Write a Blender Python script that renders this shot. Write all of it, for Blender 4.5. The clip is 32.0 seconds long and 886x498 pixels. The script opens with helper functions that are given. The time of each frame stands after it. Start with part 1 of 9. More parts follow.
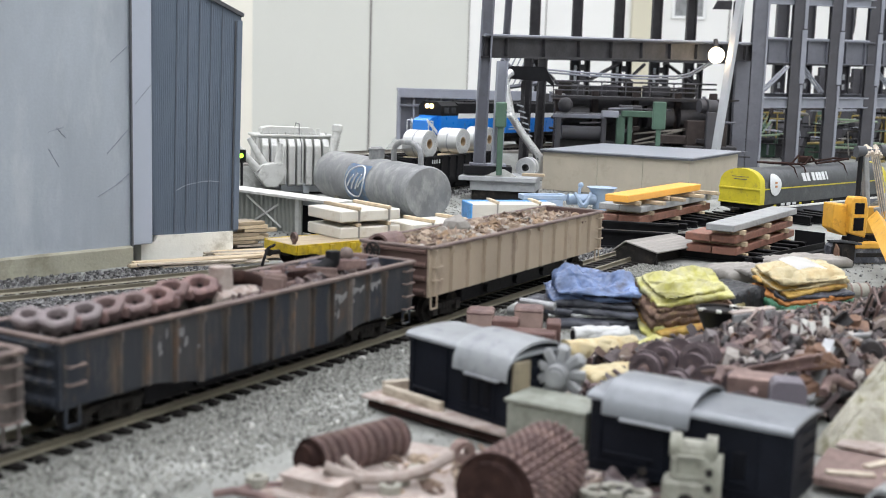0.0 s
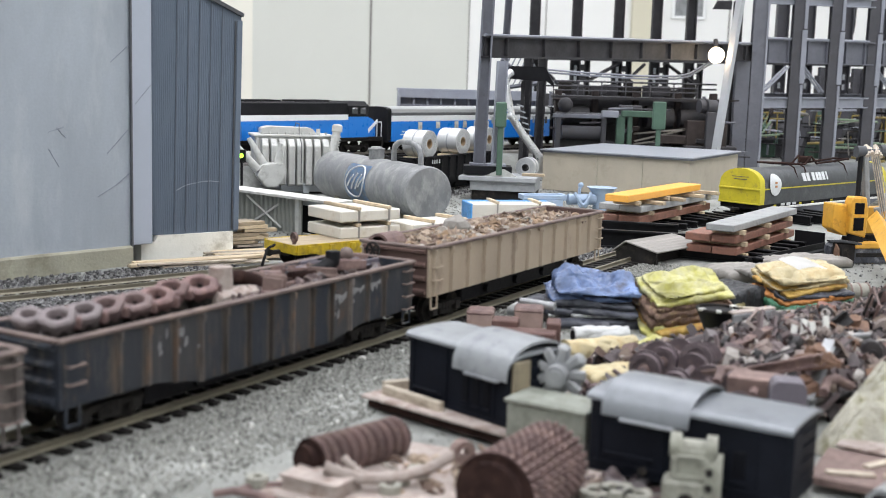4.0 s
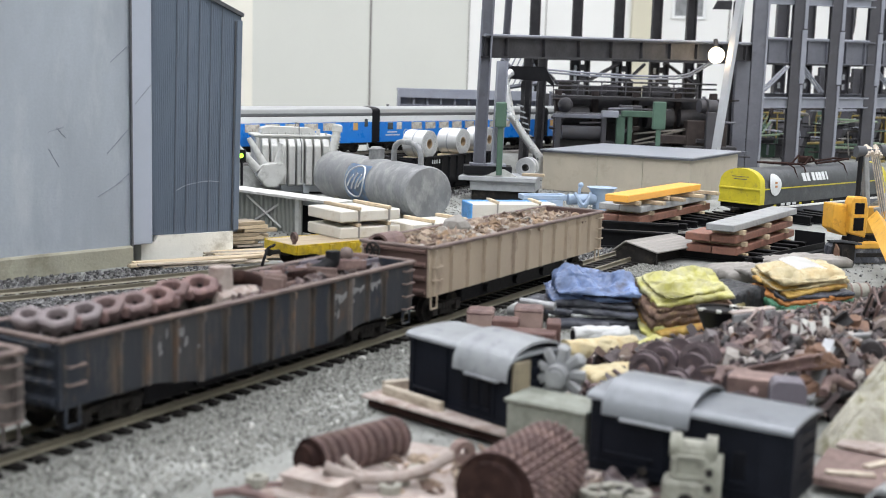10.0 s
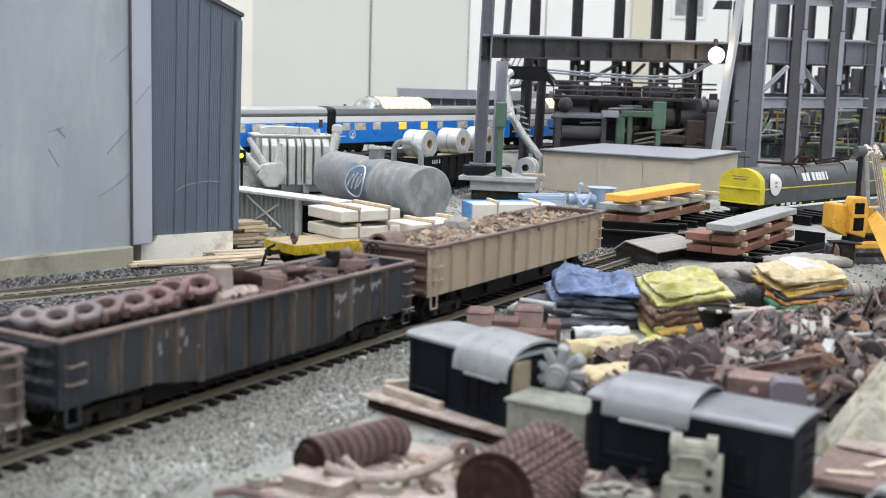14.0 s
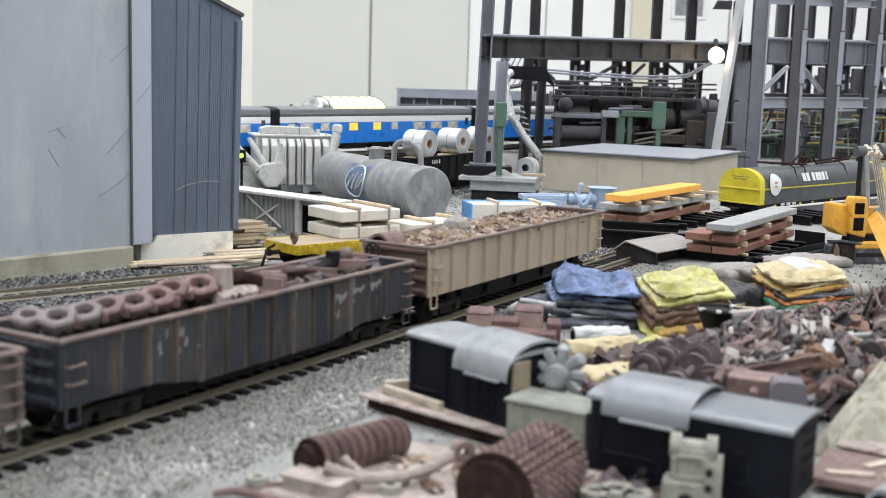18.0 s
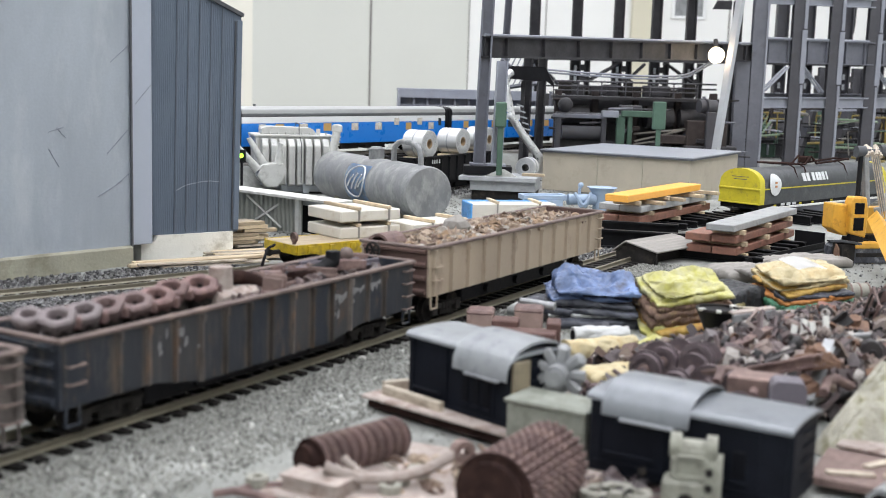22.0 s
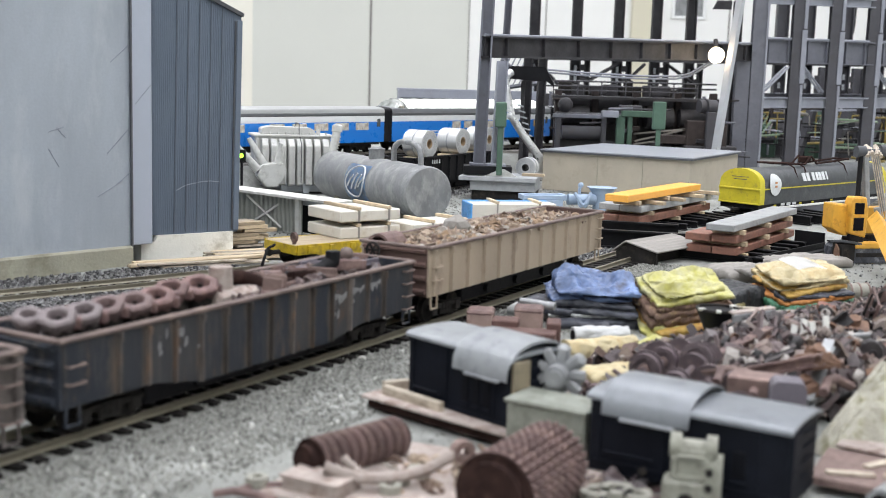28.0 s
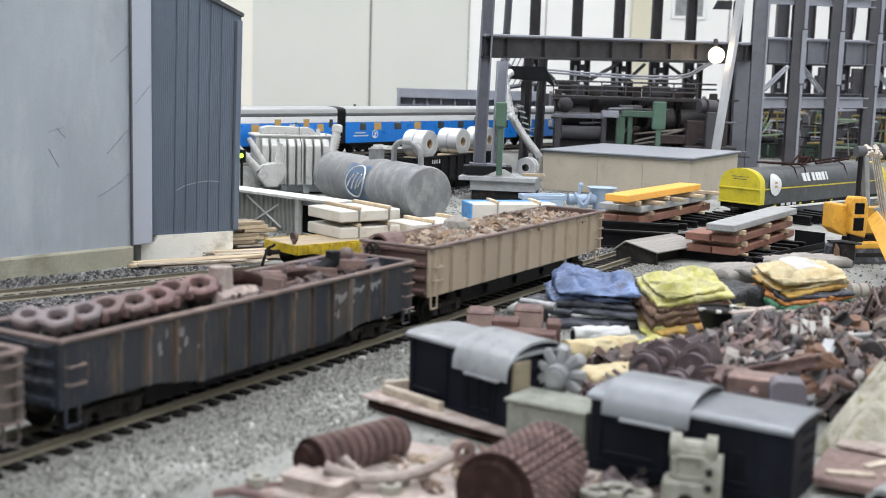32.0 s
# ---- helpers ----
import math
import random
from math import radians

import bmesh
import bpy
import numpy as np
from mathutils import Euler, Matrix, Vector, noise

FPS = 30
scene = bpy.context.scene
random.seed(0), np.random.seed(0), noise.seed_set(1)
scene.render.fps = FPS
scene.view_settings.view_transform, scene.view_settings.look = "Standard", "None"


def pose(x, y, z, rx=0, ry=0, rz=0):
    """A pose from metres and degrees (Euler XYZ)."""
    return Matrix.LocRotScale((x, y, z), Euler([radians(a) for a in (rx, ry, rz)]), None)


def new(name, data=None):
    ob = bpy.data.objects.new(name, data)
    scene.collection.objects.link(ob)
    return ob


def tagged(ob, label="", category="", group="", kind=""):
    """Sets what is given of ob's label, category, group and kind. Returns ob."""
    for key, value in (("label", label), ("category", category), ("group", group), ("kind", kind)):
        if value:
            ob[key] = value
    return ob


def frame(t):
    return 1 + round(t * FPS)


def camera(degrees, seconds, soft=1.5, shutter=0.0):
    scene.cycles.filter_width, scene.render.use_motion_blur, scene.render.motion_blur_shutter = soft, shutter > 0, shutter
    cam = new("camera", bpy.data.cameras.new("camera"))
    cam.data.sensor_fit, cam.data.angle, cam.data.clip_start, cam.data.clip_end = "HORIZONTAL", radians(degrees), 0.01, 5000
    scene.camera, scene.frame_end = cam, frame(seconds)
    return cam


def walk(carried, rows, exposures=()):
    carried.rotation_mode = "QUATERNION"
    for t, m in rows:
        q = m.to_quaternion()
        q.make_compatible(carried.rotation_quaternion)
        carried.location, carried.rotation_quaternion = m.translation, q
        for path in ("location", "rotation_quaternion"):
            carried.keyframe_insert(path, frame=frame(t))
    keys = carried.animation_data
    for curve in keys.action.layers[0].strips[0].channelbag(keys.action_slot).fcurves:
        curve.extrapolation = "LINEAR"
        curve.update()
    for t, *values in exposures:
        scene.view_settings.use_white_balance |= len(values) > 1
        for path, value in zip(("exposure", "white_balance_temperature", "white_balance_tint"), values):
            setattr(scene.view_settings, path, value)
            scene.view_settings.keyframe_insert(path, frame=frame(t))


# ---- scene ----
# A model railway yard, 1:87, in a bright hall. Builders take millimetres.
cam = camera(41.2, 32.0, soft=0.9)
EYE = pose(0, 0, 0.10826, 81.67, 0, 0) @ pose(0, 0, 0, 0, 0, 1.72)
walk(cam, [(0, EYE), (32, EYE)])
cam.data.dof.use_dof = True
cam.data.dof.focus_distance = 0.85
cam.data.dof.aperture_fstop = 23

# ---- world and light ----
world = bpy.data.worlds.new("hall_air")
scene.world = world
world.use_nodes = True
world.node_tree.nodes["Background"].inputs[0].default_value = (0.9, 0.95, 1.0, 1)
world.node_tree.nodes["Background"].inputs[1].default_value = 0.35
scene.view_settings.exposure = 0.0


def lamp(name, kind, m, power, color, **more):
    data = bpy.data.lights.new(name, kind)
    data.energy, data.color = power, color
    if "size" in more:
        data.shape, data.size, data.size_y = "RECTANGLE", more["size"], more["size_y"]
    if "soft" in more:
        data.shadow_soft_size = more["soft"]
    ob = new(name, data)
    ob.matrix_world = m
    return tagged(ob, kind="structure")


CEILING = 4.2
LIGHT_SPOTS = [(x, y) for x in (-2.6, 0.1, 2.8) for y in (-3.4, -0.9, 1.7, 4.4)]
for lx, ly in LIGHT_SPOTS:
    lamp("ceiling_lamp", "AREA", pose(lx, ly, CEILING - 0.09), 54.4, (0.892, 0.903, 0.984), size=0.5, size_y=2.2)
lamp("mill_lamp_glow", "POINT", pose(0.2935, 1.298, 0.1401), 0.035, (1.0, 0.74, 0.46), soft=0.004)


# ---- materials ----
def nodes_of(name):
    m = bpy.data.materials.new(name)
    m.use_nodes = True
    nt = m.node_tree
    return m, nt, nt.nodes["Principled BSDF"]


def mix(nt, fac, a, b):
    n = nt.nodes.new("ShaderNodeMix")
    n.data_type = "RGBA"
    for sock, v in ((n.inputs[0], fac), (n.inputs[6], a), (n.inputs[7], b)):
        if isinstance(v, (int, float)):
            sock.default_value = v
        elif isinstance(v, tuple):
            sock.default_value = (*v[:3], 1)
        else:
            nt.links.new(v, sock)
    return n.outputs[2]


def ramp(nt, value, lo, hi):
    n = nt.nodes.new("ShaderNodeMapRange")
    n.inputs[1].default_value, n.inputs[2].default_value = lo, hi
    nt.links.new(value, n.inputs[0])
    return n.outputs[0]


def noise_at(nt, size, stretch=(1, 1, 1), detail=4.0, rough=0.6):
    """Noise whose features are about size millimetres."""
    co = nt.nodes.new("ShaderNodeTexCoord")
    mp = nt.nodes.new("ShaderNodeMapping")
    mp.inputs["Scale"].default_value = [1000 / size * s for s in stretch]
    nt.links.new(co.outputs["Object"], mp.inputs[0])
    n = nt.nodes.new("ShaderNodeTexNoise")
    n.inputs["Scale"].default_value, n.inputs["Detail"].default_value, n.inputs["Roughness"].default_value = 1, detail, rough
    nt.links.new(mp.outputs[0], n.inputs["Vector"])
    return n.outputs["Fac"]


def paint(name, color, rough=0.6, metal=0.0, vary=0.25, size=20, fine=2.0, bump=0.25, dirt=None, dirt_amount=0.4, stretch=(1, 1, 1), each=0.0, spec=0.5, folds=0.0):
    """A surface with broad tone changes, fine grain, dirt patches of a second colour and fine relief."""
    m, nt, b = nodes_of(name)
    broad, grain = noise_at(nt, size, stretch), noise_at(nt, fine, detail=3)
    dark = tuple(c * (1 - vary) for c in color)
    light = tuple(min(1, c * (1 + vary)) for c in color)
    out = mix(nt, ramp(nt, broad, 0.3, 0.7), dark, light)
    out = mix(nt, ramp(nt, grain, 0.35, 0.75), out, mix(nt, 0.35, out, dark))
    if dirt:
        patch = ramp(nt, noise_at(nt, size * 0.7, stretch, 6, 0.7), 0.62 - dirt_amount * 0.35, 0.78 - dirt_amount * 0.2)
        out = mix(nt, patch, out, dirt)
    if each:
        info = nt.nodes.new("ShaderNodeObjectInfo")
        hsv = nt.nodes.new("ShaderNodeHueSaturation")
        nt.links.new(ramp_out(nt, info.outputs["Random"], 1 - each, 1 + each), hsv.inputs["Value"])
        nt.links.new(out, hsv.inputs["Color"])
        out = hsv.outputs[0]
    nt.links.new(out, b.inputs["Base Color"])
    b.inputs["Metallic"].default_value = metal
    b.inputs["Specular IOR Level"].default_value = spec
    nt.links.new(ramp_out(nt, grain, max(0.02, rough - 0.12), min(1, rough + 0.12)), b.inputs["Roughness"])
    if bump:
        bp = nt.nodes.new("ShaderNodeBump")
        bp.inputs["Strength"].default_value, bp.inputs["Distance"].default_value = bump, 0.0008
        nt.links.new(grain, bp.inputs["Height"])
        nt.links.new(bp.outputs[0], b.inputs["Normal"])
        if folds:
            cut = nt.nodes.new("ShaderNodeMath")
            cut.operation = "SUBTRACT"
            cut.inputs[1].default_value = 0.5
            nt.links.new(noise_at(nt, folds, (1, 1.5, 1), 3, 0.5), cut.inputs[0])
            crease = nt.nodes.new("ShaderNodeMath")
            crease.operation = "ABSOLUTE"
            nt.links.new(cut.outputs[0], crease.inputs[0])
            soft = nt.nodes.new("ShaderNodeBump")
            soft.inputs["Strength"].default_value, soft.inputs["Distance"].default_value = 0.8, 0.009
            nt.links.new(crease.outputs[0], soft.inputs["Height"])
            nt.links.new(soft.outputs[0], bp.inputs["Normal"])
    return m


def ramp_out(nt, value, lo, hi):
    n = nt.nodes.new("ShaderNodeMapRange")
    n.inputs[3].default_value, n.inputs[4].default_value = lo, hi
    nt.links.new(value, n.inputs[0])
    return n.outputs[0]


def glow(name, color, power):
    m, nt, b = nodes_of(name)
    b.inputs["Base Color"].default_value = (*color, 1)
    b.inputs["Emission Color"].default_value = (*color, 1)
    b.inputs["Emission Strength"].default_value = power
    return m


def islands(name, shades, rough=0.85, fine=1.0, bump=0.4, metal=0.0):
    """Loose pieces in one mesh: each takes its own shade out of the list."""
    m, nt, b = nodes_of(name)
    geo = nt.nodes.new("ShaderNodeNewGeometry")
    cr = nt.nodes.new("ShaderNodeValToRGB")
    cr.color_ramp.interpolation = "CONSTANT"
    els = cr.color_ramp.elements
    for i, c in enumerate(shades):
        e = els[i] if i < 2 else els.new(i / len(shades))
        e.position = i / len(shades)
        e.color = (*c, 1)
    nt.links.new(geo.outputs["Random Per Island"], cr.inputs[0])
    grain = noise_at(nt, fine, detail=3)
    out = mix(nt, ramp(nt, grain, 0.3, 0.8), cr.outputs[0], mix(nt, 0.45, cr.outputs[0], (0.02, 0.018, 0.015)))
    nt.links.new(out, b.inputs["Base Color"])
    b.inputs["Roughness"].default_value, b.inputs["Metallic"].default_value = rough, metal
    bp = nt.nodes.new("ShaderNodeBump")
    bp.inputs["Strength"].default_value, bp.inputs["Distance"].default_value = bump, 0.0006
    nt.links.new(grain, bp.inputs["Height"])
    nt.links.new(bp.outputs[0], b.inputs["Normal"])
    return m


M = {}
M["wall"] = paint("hall_wall_paint", (0.672, 0.688, 0.648), 0.35, vary=0.03, size=900, fine=14, bump=0.04)
M["wall_white"] = paint("hall_wall_white", (0.86, 0.87, 0.86), 0.35, vary=0.02, size=700, fine=14, bump=0.04)
M["wall_cream"] = paint("hall_wall_cream", (0.86, 0.84, 0.76), 0.35, vary=0.02, size=700, fine=14, bump=0.04)
M["wall_beige"] = paint("hall_wall_beige", (0.66, 0.63, 0.50), 0.4, vary=0.03, size=700, fine=14, bump=0.04)
M["joint"] = paint("panel_joint", (0.22, 0.21, 0.20), 0.8, vary=0.1, size=200, fine=20, bump=0.1)
M["floor"] = paint("hall_floor_concrete", (0.42, 0.41, 0.39), 0.4, vary=0.12, size=500, fine=20)
M["ceiling"] = paint("ceiling_paint", (0.75, 0.75, 0.73), 0.8, vary=0.04, size=500, fine=30)
M["wood_board"] = paint("bench_plywood", (0.45, 0.32, 0.18), 0.6, vary=0.15, size=60, fine=4, stretch=(0.2, 1, 1))
M["bldg_grey"] = paint("light_grey_sheet", (0.36, 0.40, 0.45), 0.5, vary=0.15, size=34, fine=1.6, bump=0.12, dirt=(0.44, 0.475, 0.51), dirt_amount=0.3, stretch=(1, 1, 0.35))
M["bldg_trim"] = paint("pale_grey_trim", (0.40, 0.44, 0.52), 0.45, vary=0.06, size=50, fine=3, bump=0.08)
M["bldg_dark"] = paint("blue_grey_corrugated", (0.128, 0.162, 0.215), 0.5, vary=0.13, size=45, fine=2.5, bump=0.12, stretch=(1, 1, 0.3))
M["bldg_scuff"] = paint("faint_grey_scuff", (0.255, 0.28, 0.325), 0.6, vary=0.2, size=10, fine=2)
M["seam_grey"] = paint("dark_blue_seam", (0.10, 0.118, 0.15), 0.5, vary=0.13, size=45, fine=2.5, bump=0.12)
M["concrete"] = paint("stained_concrete", (0.36, 0.35, 0.28), 0.85, vary=0.2, size=30, fine=1.5, bump=0.4, dirt=(0.20, 0.19, 0.14), dirt_amount=0.4)
M["white_base"] = paint("white_foundation", (0.80, 0.79, 0.73), 0.6, vary=0.08, size=30, fine=2, dirt=(0.45, 0.43, 0.36), dirt_amount=0.25)
M["gond_rib"] = paint("rusty_rib", (0.085, 0.075, 0.069), 0.65, vary=0.45, size=6, fine=0.9, bump=0.35, dirt=(0.17, 0.10, 0.06), dirt_amount=0.3, stretch=(1, 1, 0.3), each=0.6, spec=0.3)
M["rust_dark"] = paint("dark_rust", (0.030, 0.017, 0.015), 0.95, vary=0.4, size=7, fine=0.9, dirt=(0.08, 0.045, 0.036), dirt_amount=0.25, spec=0.08)
M["timber"] = paint("old_timber", (0.44, 0.385, 0.31), 0.75, vary=0.3, size=7, fine=0.8, stretch=(0.4, 1, 1), each=0.2, dirt=(0.20, 0.16, 0.12), dirt_amount=0.35)
M["gond_dark"] = paint("weathered_black_gondola", (0.024, 0.029, 0.040), 0.6, vary=0.6, size=6, fine=0.7, bump=0.45, dirt=(0.115, 0.102, 0.088), dirt_amount=0.34, stretch=(1, 1, 0.45), spec=0.3)
M["gond_rim"] = paint("rusty_top_chord", (0.15, 0.112, 0.102), 0.7, vary=0.3, size=10, fine=1, dirt=(0.22, 0.165, 0.14), dirt_amount=0.4)
M["gond_brown"] = paint("weathered_grey_brown", (0.085, 0.072, 0.068), 0.65, vary=0.4, size=7, fine=0.9, bump=0.35, dirt=(0.19, 0.165, 0.155), dirt_amount=0.35)
M["gond_tan"] = paint("tan_gondola_paint", (0.36, 0.295, 0.225), 0.6, vary=0.07, size=14, fine=1.2, bump=0.2, dirt=(0.20, 0.145, 0.115), dirt_amount=0.12, stretch=(1, 1, 0.35))
M["gond_tan_end"] = paint("dark_brown_end", (0.11, 0.065, 0.055), 0.7, vary=0.2, size=10, fine=1.2)
M["black"] = paint("black_plastic", (0.010, 0.010, 0.012), 0.6, vary=0.3, size=12, fine=1.5, bump=0.15, spec=0.18)
M["soot"] = paint("dusty_black_steel", (0.026, 0.024, 0.023), 0.8, vary=0.4, size=8, fine=1, dirt=(0.07, 0.058, 0.046), dirt_amount=0.2, spec=0.15)
M["rail"] = paint("tarnished_rail", (0.225, 0.205, 0.155), 0.5, metal=0.4, vary=0.2, size=20, fine=1.2, bump=0.2)
M["rail_far"] = paint("bright_rail", (0.36, 0.34, 0.30), 0.35, metal=0.7, vary=0.15, size=20, fine=1.5, bump=0.1)
M["tie"] = paint("dark_tie", (0.018, 0.016, 0.015), 0.9, vary=0.4, size=8, fine=1, each=0.4, spec=0.2)
M["ground"] = paint("yard_dirt", (0.255, 0.262, 0.245), 0.95, vary=0.30, size=40, fine=1.0, bump=0.9, dirt=(0.37, 0.378, 0.36), dirt_amount=0.32)
M["train_blue"] = paint("sky_blue_gloss", (0.013, 0.205, 0.70), 0.3, vary=0.02, size=60, fine=8, bump=0.0)
M["train_white"] = paint("train_white_band", (0.82, 0.84, 0.85), 0.3, vary=0.03, size=40, fine=3, bump=0.02)
M["train_silver"] = paint("silver_roof", (0.46, 0.475, 0.48), 0.34, metal=0.45, vary=0.05, size=40, fine=3, bump=0.03)
M["train_eave"] = paint("grey_eave_band", (0.11, 0.115, 0.12), 0.4, vary=0.1, size=30, fine=3, bump=0.03)
M["train_grey_roof"] = paint("dark_grey_roof", (0.16, 0.17, 0.18), 0.4, vary=0.08, size=30, fine=3, bump=0.03)
M["window_dark"] = paint("tinted_car_window", (0.06, 0.065, 0.07), 0.12, vary=0.3, size=9, fine=2, bump=0.0)
M["window_pale"] = paint("pale_car_window", (0.60, 0.57, 0.50), 0.2, vary=0.45, size=5, fine=1.6, bump=0.0, dirt=(0.28, 0.13, 0.09), dirt_amount=0.3)
M["window_amber"] = glow("amber_lit_window", (0.42, 0.26, 0.09), 0.24)
M["window_warm"] = glow("orange_lit_window", (1.0, 0.42, 0.04), 1.1)
M["dome_warm"] = glow("warm_lit_dome", (1.0, 0.74, 0.40), 1.4)
M["dome_white"] = glow("white_lit_dome", (0.97, 1.0, 0.93), 1.25)
M["headlight"] = glow("warm_headlight", (1.0, 0.70, 0.28), 6.0)
M["bulb"] = glow("mill_bulb", (1.0, 0.82, 0.54), 9.0)
M["signal_green"] = glow("green_signal", (0.35, 0.9, 0.05), 2.5)
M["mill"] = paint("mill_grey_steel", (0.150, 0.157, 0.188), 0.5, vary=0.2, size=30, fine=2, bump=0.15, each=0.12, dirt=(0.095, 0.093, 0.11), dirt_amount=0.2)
# paler copy of the mill steel for edges and flanges that catch light
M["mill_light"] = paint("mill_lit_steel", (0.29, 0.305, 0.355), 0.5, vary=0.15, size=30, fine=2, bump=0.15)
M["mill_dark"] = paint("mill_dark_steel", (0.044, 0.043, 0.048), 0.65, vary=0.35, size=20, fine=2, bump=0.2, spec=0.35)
M["mill_green"] = paint("machine_green", (0.075, 0.14, 0.10), 0.55, vary=0.15, size=14, fine=1.5)
M["mill_brown"] = paint("machine_brown", (0.048, 0.038, 0.037), 0.65, vary=0.3, size=14, fine=1.5, spec=0.3)
# copy of the mill steel, darkened in colour for members in shade
M["girder"] = paint("mill_shaded_steel", (0.068, 0.068, 0.080), 0.55, vary=0.2, size=30, fine=2, bump=0.15, dirt=(0.06, 0.056, 0.06), dirt_amount=0.3)
M["rust_pale"] = paint("dusty_pale_rust", (0.38, 0.325, 0.295), 0.8, vary=0.25, size=8, fine=0.8, bump=0.4, dirt=(0.17, 0.11, 0.09), dirt_amount=0.4, each=0.15)
M["cab_glass"] = paint("black_cab_window", (0.005, 0.0055, 0.008), 0.5, vary=0.3, size=9, fine=2, bump=0.0, spec=0.12)
M["yellow_rail"] = paint("yellow_handrail", (0.25, 0.19, 0.05), 0.5, vary=0.2, size=10, fine=1.5)
M["silver_pipe"] = paint("silver_pipe", (0.74, 0.75, 0.77), 0.3, metal=0.8, vary=0.05, size=14, fine=3, bump=0.02)
M["tank"] = paint("grey_tank", (0.215, 0.222, 0.230), 0.45, vary=0.25, size=18, fine=1.5, bump=0.2, dirt=(0.37, 0.375, 0.365), dirt_amount=0.42, stretch=(1, 1, 0.6))
M["logo_blue"] = paint("logo_blue", (0.07, 0.20, 0.44), 0.5, vary=0.15, size=8, fine=1.5, bump=0.1)
M["emblem_blue"] = paint("faded_emblem_blue", (0.21, 0.37, 0.62), 0.5, vary=0.2, size=9, fine=1.5, bump=0.1, dirt=(0.28, 0.31, 0.36), dirt_amount=0.75)
M["logo_white"] = paint("logo_white", (0.66, 0.68, 0.69), 0.5, vary=0.12, size=6, fine=1)
M["transformer"] = paint("pale_grey_transformer", (0.53, 0.535, 0.515), 0.5, vary=0.1, size=9, fine=1.2, dirt=(0.34, 0.34, 0.32), dirt_amount=0.25)
M["coil"] = paint("steel_coil", (0.66, 0.67, 0.68), 0.44, metal=0.6, vary=0.05, size=10, fine=2, bump=0.0)
M["coil_core"] = paint("tan_coil_core", (0.42, 0.30, 0.18), 0.6, vary=0.2, size=5, fine=0.8)
M["shed_wall"] = paint("tan_shed_wall", (0.47, 0.425, 0.345), 0.7, vary=0.07, size=22, fine=1.5, bump=0.15, dirt=(0.40, 0.35, 0.28), dirt_amount=0.25)
M["shed_roof"] = paint("grey_shed_roof", (0.30, 0.32, 0.36), 0.45, vary=0.07, size=30, fine=2, bump=0.1)
M["shed_fascia"] = paint("dark_fascia", (0.075, 0.08, 0.09), 0.6, vary=0.15, size=20, fine=2)
M["wood_raw"] = paint("raw_basswood", (0.56, 0.455, 0.315), 0.7, vary=0.2, size=12, fine=0.8, stretch=(0.15, 1, 1), each=0.3, dirt=(0.36, 0.27, 0.17), dirt_amount=0.3)
M["wood_white"] = paint("white_wrapped_lumber", (0.66, 0.63, 0.565), 0.55, vary=0.06, size=14, fine=1, dirt=(0.55, 0.50, 0.42), dirt_amount=0.2)
M["yellow_car"] = paint("yellow_flatcar", (0.52, 0.37, 0.015), 0.5, vary=0.2, size=8, fine=1, dirt=(0.20, 0.14, 0.03), dirt_amount=0.4)
M["orange_bright"] = paint("orange_ingot", (1.0, 0.47, 0.09), 0.4, vary=0.08, size=14, fine=2, bump=0.05)
M["slab_brown"] = paint("red_brown_slab", (0.225, 0.105, 0.075), 0.65, vary=0.2, size=8, fine=1, each=0.15, dirt=(0.13, 0.07, 0.055), dirt_amount=0.3)
M["slab_grey"] = paint("grey_slab", (0.34, 0.35, 0.355), 0.6, vary=0.12, size=9, fine=1, each=0.1, dirt=(0.22, 0.225, 0.23), dirt_amount=0.25)
M["coil_yellow"] = paint("yellow_car_end", (0.60, 0.52, 0.03), 0.5, vary=0.12, size=9, fine=1.2, bump=0.1, dirt=(0.36, 0.30, 0.05), dirt_amount=0.25)
M["coil_grey"] = paint("charcoal_hood", (0.055, 0.06, 0.066), 0.5, vary=0.2, size=12, fine=1.3, bump=0.12, dirt=(0.10, 0.102, 0.105), dirt_amount=0.3)
M["steel_sill"] = paint("light_grey_sill", (0.38, 0.405, 0.43), 0.5, vary=0.1, size=12, fine=1)
M["crane_yellow"] = paint("crane_orange_yellow", (0.70, 0.37, 0.045), 0.45, vary=0.12, size=9, fine=1.2, bump=0.08, dirt=(0.36, 0.17, 0.03), dirt_amount=0.25)
M["blue_plastic"] = paint("blue_tarp", (0.135, 0.20, 0.37), 0.4, vary=0.5, size=12, fine=1.2, bump=0.2, dirt=(0.09, 0.095, 0.13), dirt_amount=0.34, folds=16)
M["grey_tarp"] = paint("dark_grey_tarp", (0.062, 0.067, 0.085), 0.5, vary=0.3, size=14, fine=1, dirt=(0.23, 0.23, 0.25), dirt_amount=0.25, folds=18)
M["black_tarp"] = paint("black_tarp", (0.022, 0.024, 0.028), 0.45, vary=0.4, size=10, fine=1.2, folds=16)
M["yellow_tarp"] = paint("yellow_tarp", (0.42, 0.40, 0.105), 0.55, vary=0.3, size=10, fine=1.2, bump=0.2, dirt=(0.50, 0.48, 0.29), dirt_amount=0.6, folds=18)
M["cream_tarp"] = paint("cream_cloth", (0.51, 0.44, 0.27), 0.6, vary=0.2, size=12, fine=1.4, bump=0.15, dirt=(0.44, 0.32, 0.15), dirt_amount=0.45, folds=18)
M["ochre_tarp"] = paint("ochre_cloth", (0.48, 0.31, 0.075), 0.6, vary=0.25, size=14, fine=1, dirt=(0.34, 0.14, 0.06), dirt_amount=0.4, folds=18)
